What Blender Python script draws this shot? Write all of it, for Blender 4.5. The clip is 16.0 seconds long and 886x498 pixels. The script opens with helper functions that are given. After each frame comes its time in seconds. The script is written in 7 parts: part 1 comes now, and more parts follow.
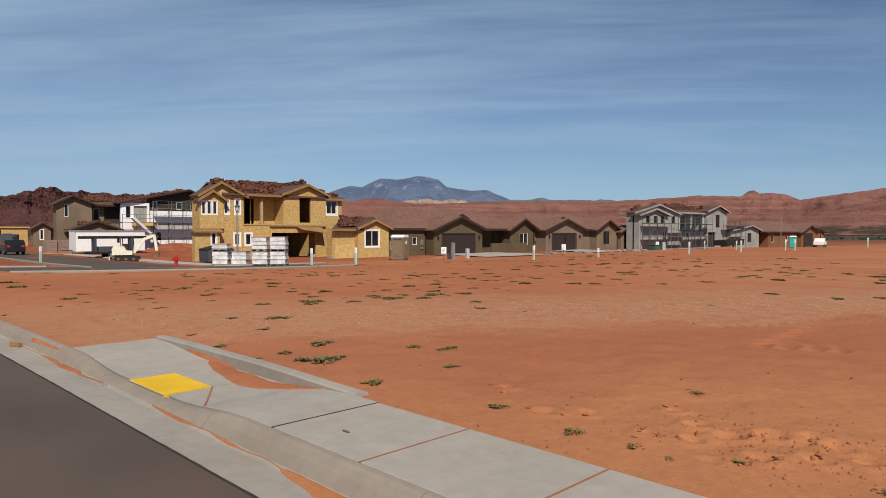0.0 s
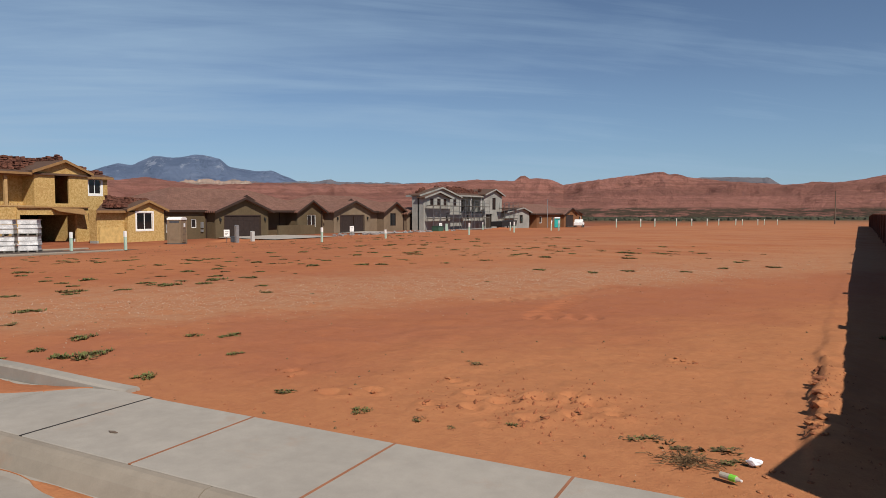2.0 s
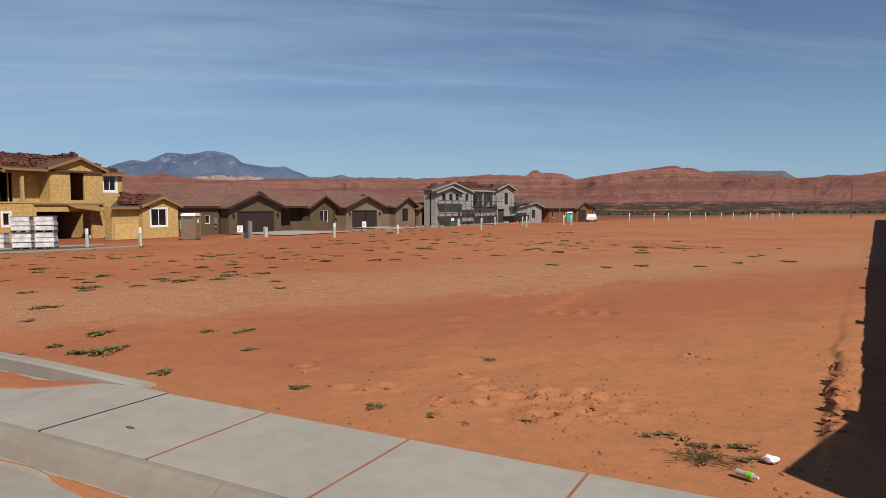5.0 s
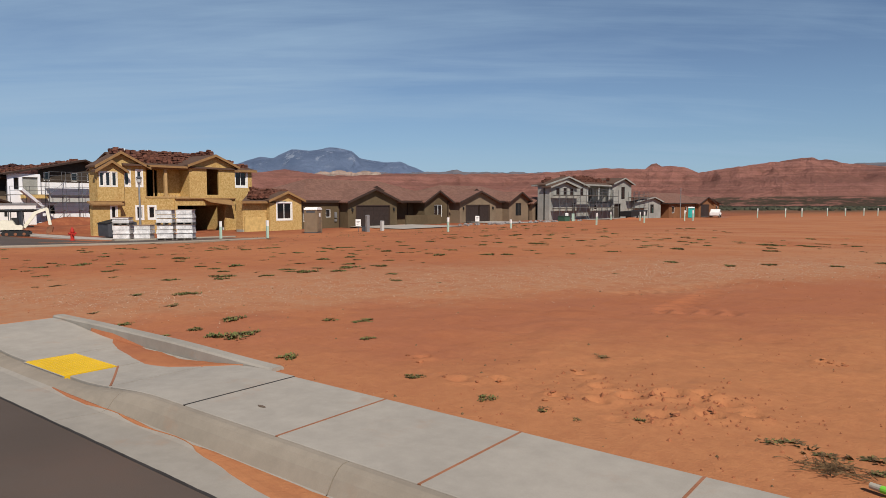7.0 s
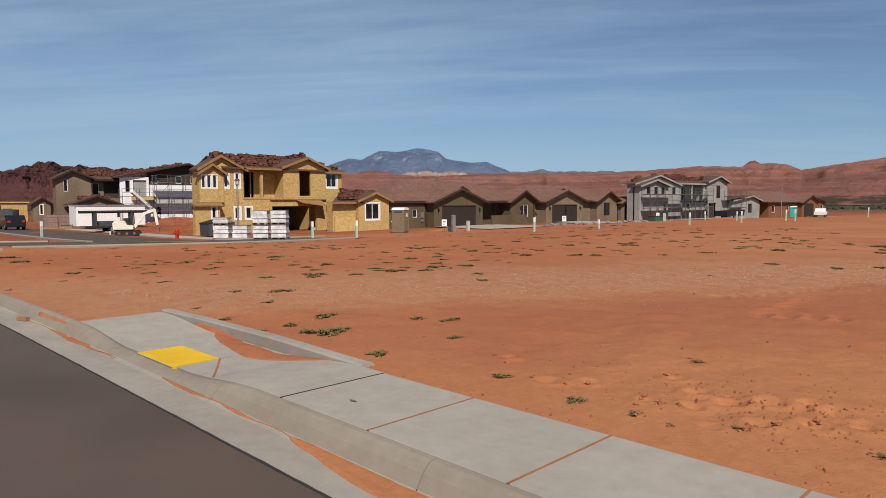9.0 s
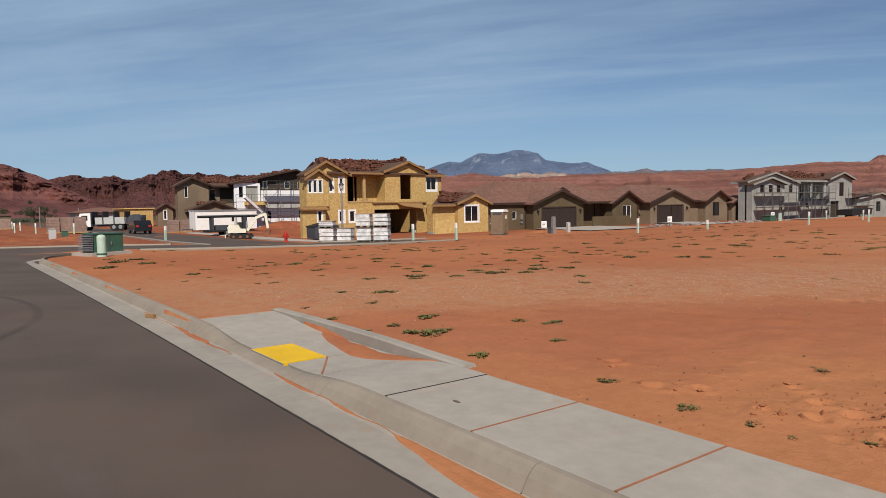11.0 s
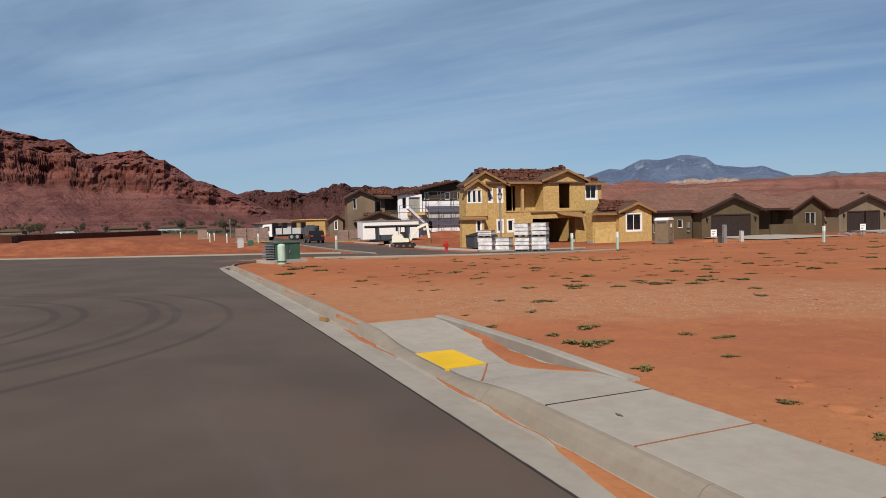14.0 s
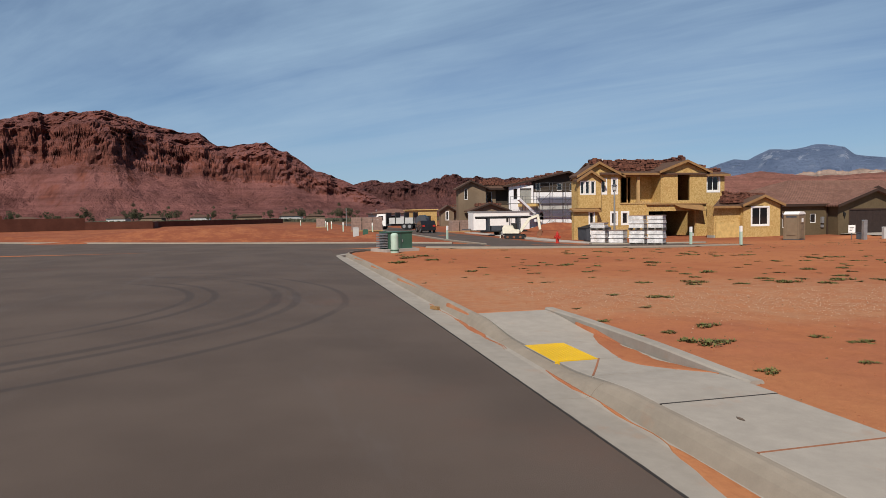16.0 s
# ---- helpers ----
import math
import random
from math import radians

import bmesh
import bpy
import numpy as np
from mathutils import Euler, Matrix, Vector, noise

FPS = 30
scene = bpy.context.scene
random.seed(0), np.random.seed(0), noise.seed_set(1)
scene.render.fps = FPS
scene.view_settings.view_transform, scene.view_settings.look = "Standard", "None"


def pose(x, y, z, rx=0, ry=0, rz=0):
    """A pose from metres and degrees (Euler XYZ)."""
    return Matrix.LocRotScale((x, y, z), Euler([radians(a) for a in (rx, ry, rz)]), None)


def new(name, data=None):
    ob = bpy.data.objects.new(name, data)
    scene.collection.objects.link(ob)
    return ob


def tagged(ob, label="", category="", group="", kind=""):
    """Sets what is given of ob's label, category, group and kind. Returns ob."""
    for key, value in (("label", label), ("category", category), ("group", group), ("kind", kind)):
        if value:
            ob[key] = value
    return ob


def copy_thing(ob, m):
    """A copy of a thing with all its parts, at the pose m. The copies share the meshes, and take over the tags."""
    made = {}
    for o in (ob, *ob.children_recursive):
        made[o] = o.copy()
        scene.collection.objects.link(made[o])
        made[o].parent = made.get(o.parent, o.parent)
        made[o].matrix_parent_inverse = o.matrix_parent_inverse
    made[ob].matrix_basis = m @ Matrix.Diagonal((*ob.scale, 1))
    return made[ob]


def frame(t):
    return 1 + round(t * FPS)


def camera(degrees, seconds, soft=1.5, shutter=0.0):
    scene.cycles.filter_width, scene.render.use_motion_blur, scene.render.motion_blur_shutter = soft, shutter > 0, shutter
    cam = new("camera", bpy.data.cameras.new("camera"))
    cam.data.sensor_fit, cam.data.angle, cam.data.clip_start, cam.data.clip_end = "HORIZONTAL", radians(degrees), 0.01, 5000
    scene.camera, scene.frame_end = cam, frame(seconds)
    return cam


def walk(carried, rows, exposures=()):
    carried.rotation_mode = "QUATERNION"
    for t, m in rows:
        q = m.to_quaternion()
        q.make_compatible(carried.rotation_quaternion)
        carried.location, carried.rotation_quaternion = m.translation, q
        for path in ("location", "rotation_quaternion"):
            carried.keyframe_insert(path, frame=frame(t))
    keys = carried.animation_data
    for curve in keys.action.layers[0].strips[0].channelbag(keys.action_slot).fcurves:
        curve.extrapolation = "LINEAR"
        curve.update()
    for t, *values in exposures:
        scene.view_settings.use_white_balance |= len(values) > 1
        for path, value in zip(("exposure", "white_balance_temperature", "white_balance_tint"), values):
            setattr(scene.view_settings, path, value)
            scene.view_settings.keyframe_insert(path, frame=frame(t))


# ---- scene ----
# ---- camera ----
LENS, EYE, TILT, TURN = 66.36, 1.75, -1.5, 45.0
ROWS = [
    (0.0, 0.000, 0.000, 0.000, 0.00, 0.00, 0.00),
    (0.5, 0.003, -0.006, 0.001, -3.46, -0.23, -0.15),
    (1.0, 0.012, 0.004, 0.000, -7.82, -0.22, -0.03),
    (1.5, 0.024, 0.020, -0.008, -12.27, -0.81, 0.07),
    (2.0, 0.032, 0.045, -0.017, -17.73, -1.59, 0.47),
    (2.5, 0.030, 0.056, -0.018, -21.72, -1.98, 0.46),
    (3.0, 0.032, 0.062, -0.017, -24.77, -2.46, 0.61),
    (3.5, 0.036, 0.070, -0.018, -27.62, -2.44, 0.35),
    (4.0, 0.034, 0.080, -0.018, -24.98, -2.35, 0.64),
    (4.5, 0.030, 0.072, -0.015, -19.85, -2.17, 0.46),
    (5.0, 0.024, 0.055, -0.009, -16.70, -2.00, 0.68),
    (7.5, -0.015, -0.052, 0.004, -5.52, -2.42, 0.15),
    (8.0, -0.022, -0.055, 0.004, -4.12, -2.35, 0.08),
    (8.5, -0.030, -0.058, 0.003, -2.20, -2.38, 0.17),
    (11.0, -0.072, -0.050, -0.006, 8.37, -2.07, 0.78),
    (11.5, -0.082, -0.045, -0.012, 10.06, -2.12, 0.69),
    (12.0, -0.086, -0.052, -0.014, 12.73, -1.41, 0.94),
    (12.5, -0.087, -0.066, -0.013, 14.97, -1.07, 0.90),
    (13.0, -0.083, -0.085, -0.012, 17.07, -1.25, 0.84),
    (13.5, -0.083, -0.093, -0.011, 18.99, -1.35, 0.78),
    (14.0, -0.085, -0.096, -0.010, 21.65, -1.08, 0.93),
    (14.5, -0.086, -0.096, -0.011, 23.46, -1.08, 0.78),
    (15.0, -0.087, -0.101, -0.013, 25.41, -1.60, 0.27),
    (15.5, -0.091, -0.108, -0.012, 27.92, -1.75, 0.09),
    (16.0, -0.100, -0.104, -0.013, 30.94, -1.76, 0.09),
]
cam = camera(LENS, 16.0, soft=0.5)
base = pose(0, 0, EYE, 0, 0, TURN)
walk(cam, [(t, base @ pose(x, y, z) @ pose(0, 0, 0, TILT) @ pose(0, 0, 0, 0, 0, yaw) @ pose(0, 0, 0, pitch) @ pose(0, 0, 0, 0, roll) @ pose(0, 0, 0, 90))
           for t, x, y, z, yaw, pitch, roll in ROWS])
# ---- world, sun ----
SUN_AZ, SUN_EL = 122.0, 45.2      # degrees clockwise from +Y, and above the horizon
sun_dir = Vector((math.sin(radians(SUN_AZ)) * math.cos(radians(SUN_EL)), math.cos(radians(SUN_AZ)) * math.cos(radians(SUN_EL)), math.sin(radians(SUN_EL))))
world = bpy.data.worlds.new("sky")
scene.world = world
world.use_nodes = True
wn, wl = world.node_tree.nodes, world.node_tree.links
wn.clear()
w_out = wn.new("ShaderNodeOutputWorld")
w_bg = wn.new("ShaderNodeBackground")
w_sky = wn.new("ShaderNodeTexSky")
w_sky.sky_type = "NISHITA"
w_sky.sun_disc = False
w_sky.sun_elevation = radians(SUN_EL)
w_sky.sun_rotation = radians(SUN_AZ)
w_sky.air_density, w_sky.dust_density, w_sky.ozone_density, w_sky.altitude = 0.85, 0.1, 2.6, 1200
w_bg.inputs["Strength"].default_value = 0.078
# thin streaks of cirrus: noise on a flat cloud deck
w_co = wn.new("ShaderNodeTexCoord")
w_sep = wn.new("ShaderNodeSeparateXYZ")
wl.new(w_co.outputs["Generated"], w_sep.inputs[0])


def wmath(op, a, b=None, c=None, clamp=False):
    n = wn.new("ShaderNodeMath")
    n.operation, n.use_clamp = op, clamp
    for i, v in enumerate((a, b, c)):
        if v is None:
            continue
        if isinstance(v, (int, float)):
            n.inputs[i].default_value = v
        else:
            wl.new(v, n.inputs[i])
    return n.outputs[0]


w_up = wmath("ADD", wmath("MAXIMUM", w_sep.outputs["Z"], 0.0), 0.10)
w_u = wmath("DIVIDE", w_sep.outputs["X"], w_up)
w_v = wmath("DIVIDE", w_sep.outputs["Y"], w_up)
w_deck = wn.new("ShaderNodeCombineXYZ")
wl.new(w_u, w_deck.inputs[0])
wl.new(w_v, w_deck.inputs[1])


def cloud_noise(turn, size, detail, rough, warp):
    r = wn.new("ShaderNodeMapping")
    r.inputs["Rotation"].default_value = (0, 0, radians(turn))
    wl.new(w_deck.outputs[0], r.inputs[0])
    m = wn.new("ShaderNodeMapping")
    m.inputs["Scale"].default_value = size
    wl.new(r.outputs[0], m.inputs[0])
    n = wn.new("ShaderNodeTexNoise")
    n.inputs["Scale"].default_value, n.inputs["Detail"].default_value = 1.0, detail
    n.inputs["Roughness"].default_value, n.inputs["Distortion"].default_value = rough, warp
    wl.new(m.outputs[0], n.inputs["Vector"])
    return n.outputs["Fac"]


streaks = cloud_noise(-38, (0.22, 1.1, 1), 9, 0.58, 0.6)
wisps = cloud_noise(-46, (0.7, 3.6, 1), 7, 0.62, 0.7)
veil = cloud_noise(10, (0.35, 0.45, 1), 5, 0.55, 0.4)
cloud = wmath("ADD", wmath("MULTIPLY", streaks, 0.60), wmath("ADD", wmath("MULTIPLY", wisps, 0.16), wmath("MULTIPLY", veil, 0.32)))
# the veil thickens to the west and thins to a deep blue in the north
west = wmath("MULTIPLY_ADD", w_sep.outputs["X"], -0.09, wmath("MULTIPLY", w_sep.outputs["Y"], -0.05))
cloud = wmath("MULTIPLY", wmath("ADD", wmath("SUBTRACT", cloud, 0.492), west), 4.6, clamp=True)
low = wmath("MULTIPLY", w_sep.outputs["Z"], 12.0, clamp=True)
cloud = wmath("ADD", wmath("MULTIPLY", wmath("MULTIPLY", cloud, low), 0.74), 0.04)
# thinner veil overhead, out of view, to lower the fill light in shade
cloud = wmath("MULTIPLY", cloud, wmath("SUBTRACT", 1.0, wmath("MULTIPLY", wmath("SUBTRACT", w_sep.outputs["Z"], 0.38), 3.0, clamp=True)))
haze = wmath("MULTIPLY", wmath("SUBTRACT", 1.0, wmath("MULTIPLY", wmath("ABSOLUTE", w_sep.outputs["Z"]), 5.0), clamp=True), 0.62)
w_haze = wn.new("ShaderNodeMix")
w_haze.data_type = "RGBA"
w_haze.inputs["B"].default_value = (2.35, 4.3, 6.5, 1)
wl.new(haze, w_haze.inputs["Factor"])
wl.new(w_sky.outputs[0], w_haze.inputs["A"])
w_mix = wn.new("ShaderNodeMix")
w_mix.data_type = "RGBA"
w_mix.inputs["B"].default_value = (4.3, 6.1, 8.1, 1)
wl.new(cloud, w_mix.inputs["Factor"])
wl.new(w_haze.outputs["Result"], w_mix.inputs["A"])
wl.new(w_mix.outputs["Result"], w_bg.inputs["Color"])
wl.new(w_bg.outputs[0], w_out.inputs[0])

sun_data = bpy.data.lights.new("sun", "SUN")
sun_data.energy, sun_data.angle, sun_data.color = 4.8, radians(0.53), (1.0, 0.92, 0.82)
sun = new("sun", sun_data)
sun.matrix_world = Matrix.Translation((0, 0, 60)) @ sun_dir.to_track_quat("Z", "Y").to_matrix().to_4x4()
scene.view_settings.exposure = 0.0

# ---- materials ----


class Nodes:
    """A small wrapper for building one node material."""

    def __init__(self, name, rough=0.85, metal=0.0, spec=0.3):
        self.mat = bpy.data.materials.new(name)
        self.mat.use_nodes = True
        self.n, self.l = self.mat.node_tree.nodes, self.mat.node_tree.links
        self.b = self.n["Principled BSDF"]
        self.b.inputs["Roughness"].default_value = rough
        self.b.inputs["Metallic"].default_value = metal
        self.b.inputs["Specular IOR Level"].default_value = spec
        self.co = self.n.new("ShaderNodeTexCoord").outputs["Object"]
        self.world = self.n.new("ShaderNodeNewGeometry").outputs["Position"]

    def put(self, v, socket):
        if isinstance(v, (int, float)):
            socket.default_value = v
        elif isinstance(v, (tuple, list)):
            socket.default_value = (*v, 1) if len(v) == 3 and len(socket.default_value) == 4 else v
        else:
            self.l.new(v, socket)

    def noise(self, scale, detail=4, rough=0.55, vec=None, stretch=None, distort=0.0):
        vec = vec or self.world
        if stretch:
            m = self.n.new("ShaderNodeMapping")
            m.inputs["Scale"].default_value = stretch
            self.l.new(vec, m.inputs[0])
            vec = m.outputs[0]
        t = self.n.new("ShaderNodeTexNoise")
        t.inputs["Scale"].default_value, t.inputs["Detail"].default_value, t.inputs["Roughness"].default_value = scale, detail, rough
        t.inputs["Distortion"].default_value = distort
        self.l.new(vec, t.inputs["Vector"])
        return t.outputs["Fac"]

    def voronoi(self, scale, feature="F1", out="Distance", vec=None):
        t = self.n.new("ShaderNodeTexVoronoi")
        t.feature = feature
        t.inputs["Scale"].default_value = scale
        self.l.new(vec or self.world, t.inputs["Vector"])
        return t.outputs[out]

    def math(self, op, a, b=0.0, clamp=False):
        t = self.n.new("ShaderNodeMath")
        t.operation, t.use_clamp = op, clamp
        self.put(a, t.inputs[0])
        self.put(b, t.inputs[1])
        return t.outputs[0]

    def ramp(self, v, lo, hi, a=0.0, b=1.0):
        t = self.n.new("ShaderNodeMapRange")
        t.interpolation_type = "SMOOTHSTEP"
        self.put(v, t.inputs[0])
        for i, q in enumerate((lo, hi, a, b)):
            t.inputs[1 + i].default_value = q
        return t.outputs[0]

    def mix(self, f, a, b, blend="MIX"):
        t = self.n.new("ShaderNodeMix")
        t.data_type, t.blend_type = "RGBA", blend
        self.put(f, t.inputs["Factor"])
        self.put(a, t.inputs["A"])
        self.put(b, t.inputs["B"])
        return t.outputs["Result"]

    def axis(self, i, vec=None):
        t = self.n.new("ShaderNodeSeparateXYZ")
        self.l.new(vec or self.world, t.inputs[0])
        return t.outputs[i]

    def random(self):
        return self.n.new("ShaderNodeObjectInfo").outputs["Random"]

    def island(self):
        return self.n.new("ShaderNodeNewGeometry").outputs["Random Per Island"]

    def color(self, v):
        self.put(v, self.b.inputs["Base Color"])
        return self

    def rough(self, v):
        self.put(v, self.b.inputs["Roughness"])
        return self

    def bump(self, v, strength=0.3, distance=0.02):
        t = self.n.new("ShaderNodeBump")
        t.inputs["Strength"].default_value, t.inputs["Distance"].default_value = strength, distance
        self.l.new(v, t.inputs["Height"])
        self.l.new(t.outputs[0], self.b.inputs["Normal"])
        return self


def tint(c, k):
    return tuple(min(1, v * k) for v in c)


def plain(name, c, rough=0.7, metal=0.0, vary=0.18, scale=3.0, grain=40.0, bump=0.15, spec=0.3):
    """A painted or bare surface with soft stains and fine grain."""
    s = Nodes(name, rough, metal, spec)
    f = s.math("ADD", s.math("MULTIPLY", s.noise(scale), 0.6), s.math("MULTIPLY", s.noise(grain, 3), 0.4))
    s.color(s.mix(s.ramp(f, 0.32, 0.68), tint(c, 1 - vary), tint(c, 1 + vary)))
    s.bump(s.noise(grain, 3), bump, 0.01)
    return s.mat


def make_dirt():
    s = Nodes("red_dirt", 0.95, spec=0.08)
    big, mid, fine, grit = s.noise(0.10, 5, 0.6), s.noise(0.8, 6, 0.65), s.noise(9, 6, 0.72), s.noise(60, 4, 0.75)
    red, orange, pale, dark = (0.355, 0.127, 0.058), (0.415, 0.163, 0.071), (0.40, 0.215, 0.120), (0.245, 0.080, 0.040)
    x, y = s.axis(0), s.axis(1)
    c = s.mix(s.ramp(s.math("ADD", big, s.math("MULTIPLY", mid, 0.3)), 0.52, 0.78), red, orange)
    c = s.mix(s.math("MULTIPLY", s.ramp(s.noise(1.7, 6, 0.78), 0.50, 0.68), 0.5), c, dark)
    # across the lot: smooth sand by the wall, a dusky belt, pale gravel, then red soil
    across = s.math("SUBTRACT", s.math("MULTIPLY", x, 0.838), s.math("MULTIPLY", y, 0.545))
    across = s.math("ADD", across, s.math("MULTIPLY", s.math("SUBTRACT", s.noise(0.35, 6, 0.68), 0.5), 6.5))
    here = s.math("MULTIPLY", s.ramp(x, -44, -36), s.ramp(y, 95, 60))
    sand = s.math("MULTIPLY", s.ramp(across, -9.5, -5.0), s.ramp(s.noise(0.9, 5, 0.65), 0.24, 0.42, 0.55, 1.0))
    c = s.mix(s.math("MULTIPLY", sand, 0.85), c, (0.43, 0.187, 0.083))
    dusky = s.math("MULTIPLY", s.ramp(across, -12.4, -10.8), s.ramp(across, -5.5, -8.8))
    c = s.mix(s.math("MULTIPLY", dusky, s.ramp(mid, 0.36, 0.60, 0.2, 0.7)), c, (0.33, 0.122, 0.066))
    gravel = s.math("MULTIPLY", s.math("MULTIPLY", s.ramp(across, -21.0, -15.5), s.ramp(across, -10.4, -12.6)), here)
    c = s.mix(s.math("MULTIPLY", gravel, s.ramp(s.noise(2.2, 6, 0.75), 0.34, 0.62, 0.2, 0.85)), c, pale)
    far_pale = s.math("MULTIPLY", s.math("MULTIPLY", s.ramp(y, 17, 30), s.ramp(x, -24, -14)), s.ramp(s.noise(0.3, 6, 0.7, stretch=(0.5, 1.6, 1)), 0.40, 0.62))
    c = s.mix(s.math("MULTIPLY", far_pale, 0.75), c, (0.42, 0.205, 0.105))
    specks = s.ramp(s.voronoi(16), 0.22, 0.14)
    pick = s.ramp(s.noise(3.5, 3), 0.46, 0.62)
    c = s.mix(s.math("MULTIPLY", s.math("MULTIPLY", specks, pick), s.ramp(gravel, 0.0, 0.5, 0.03, 0.45)), c, (0.43, 0.29, 0.19))
    c = s.mix(s.ramp(fine, 0.35, 0.68, 0.26, 0.0), c, tint(dark, 1.1))
    c = s.mix(s.ramp(grit, 0.55, 0.75, 0.0, 0.25), c, (0.47, 0.235, 0.125))
    # rough churned soil past the cross street
    churn = s.math("MULTIPLY", s.ramp(x, -44, -52), s.ramp(s.noise(1.0, 6, 0.75, stretch=(0.25, 0.5, 1)), 0.36, 0.58, 0.25, 0.9))
    c = s.mix(churn, c, (0.225, 0.070, 0.037))
    # darker scrub and soil out on the valley floor
    far = s.math("MAXIMUM", s.ramp(y, 150, 420), s.ramp(x, -150, -330))
    scrub = s.mix(s.ramp(s.noise(0.02, 6, 0.65), 0.40, 0.56), (0.16, 0.08, 0.042), (0.052, 0.052, 0.03))
    c = s.mix(far, c, scrub)
    s.color(c)
    h = s.math("ADD", s.math("MULTIPLY", mid, 1.0), s.math("ADD", s.math("MULTIPLY", fine, 0.6), s.math("MULTIPLY", s.noise(45, 4, 0.7), 0.3)))
    s.bump(h, 0.5, 0.045)
    return s.mat


def make_asphalt():
    s = Nodes("asphalt", 0.82, spec=0.25)
    big, fine = s.noise(0.35, 5, 0.55), s.noise(130, 3, 0.7)
    c = s.mix(s.ramp(big, 0.35, 0.65), (0.078, 0.056, 0.043), (0.103, 0.075, 0.058))
    # curved tyre marks
    m = s.n.new("ShaderNodeMapping")
    m.inputs["Location"].default_value = (16.0, 8.2, 0)
    s.l.new(s.world, m.inputs[0])
    ln = s.n.new("ShaderNodeVectorMath")
    ln.operation = "LENGTH"
    s.l.new(m.outputs[0], ln.inputs[0])
    rad = s.math("ADD", ln.outputs["Value"], s.math("MULTIPLY", s.noise(0.12, 2), 0.5))
    ring = None
    for r0, w0 in ((6.4, 0.13), (6.95, 0.12), (8.35, 0.17), (8.8, 0.13), (9.85, 0.11)):
        q = s.ramp(s.math("ABSOLUTE", s.math("SUBTRACT", rad, r0)), w0, w0 * 0.4)
        ring = q if ring is None else s.math("MAXIMUM", ring, q)
    ring = s.math("MULTIPLY", s.math("MULTIPLY", ring, s.ramp(s.noise(0.25, 3), 0.30, 0.52)), s.ramp(s.axis(1), -5.5, -3.8))
    c = s.mix(s.math("MULTIPLY", ring, 0.5), c, (0.034, 0.028, 0.026))
    c = s.mix(s.math("MULTIPLY", s.ramp(s.noise(0.16, 6, 0.7), 0.55, 0.75), 0.5), c, (0.14, 0.075, 0.052))
    c = s.mix(s.ramp(fine, 0.4, 0.75, 0.0, 0.35), c, (0.125, 0.105, 0.095))
    c = s.mix(s.ramp(s.noise(0.6, 6, 0.7, stretch=(0.25, 1, 1)), 0.56, 0.72, 0, 0.3), c, (0.13, 0.11, 0.10))
    s.color(c).bump(fine, 0.35, 0.008)
    return s.mat


def make_concrete(name, c, sandy=0.0):
    s = Nodes(name, 0.9, spec=0.2)
    big, mid, fine = s.noise(0.7, 4), s.noise(5, 5, 0.65), s.noise(90, 3, 0.7)
    f = s.math("ADD", s.math("MULTIPLY", big, 0.55), s.math("MULTIPLY", mid, 0.45))
    col = s.mix(s.ramp(f, 0.35, 0.66), tint(c, 0.86), tint(c, 1.1))
    col = s.mix(s.math("MULTIPLY", s.random(), 0.16), col, tint(c, 0.85))
    col = s.mix(s.ramp(s.noise(1.6, 6, 0.7), 0.56, 0.74, 0, 0.35 + sandy), col, (0.36, 0.21, 0.13))
    col = s.mix(s.ramp(fine, 0.3, 0.75, 0.22, 0.0), col, tint(c, 0.7))
    s.color(col).bump(s.math("ADD", mid, fine), 0.22, 0.006)
    return s.mat


def make_stucco(name, c):
    s = Nodes(name, 0.93, spec=0.12)
    f = s.math("ADD", s.math("MULTIPLY", s.noise(0.5, 4), 0.7), s.math("MULTIPLY", s.noise(6, 4), 0.3))
    col = s.mix(s.ramp(f, 0.36, 0.64), tint(c, 0.86), tint(c, 1.12))
    col = s.mix(s.ramp(s.noise(1.2, 5, 0.7, stretch=(1, 1, 0.15)), 0.55, 0.75, 0, 0.25), col, tint(c, 0.7))
    s.color(col).bump(s.noise(38, 3, 0.7), 0.4, 0.02)
    return s.mat


def make_osb():
    s = Nodes("osb_sheathing", 0.8, spec=0.2)
    flakes = s.voronoi(9, out="Color")
    v = s.axis(0, flakes)
    col = s.mix(v, (0.40, 0.255, 0.085), (0.56, 0.39, 0.165))
    blot = s.noise(1.1, 6, 0.75)
    col = s.mix(s.ramp(blot, 0.52, 0.66, 0, 0.5), col, (0.36, 0.20, 0.065))
    # sheet joints, 1.22 by 2.44
    for i, step in ((1, 1.22), (2, 2.44)):
        w = s.math("ABSOLUTE", s.math("SUBTRACT", s.math("FRACT", s.math("DIVIDE", s.axis(i), step)), 0.5))
        col = s.mix(s.ramp(w, 0.494 if i == 1 else 0.497, 0.499, 0, 0.55), col, (0.2, 0.12, 0.045))
    s.color(col).bump(v, 0.15, 0.01)
    return s.mat


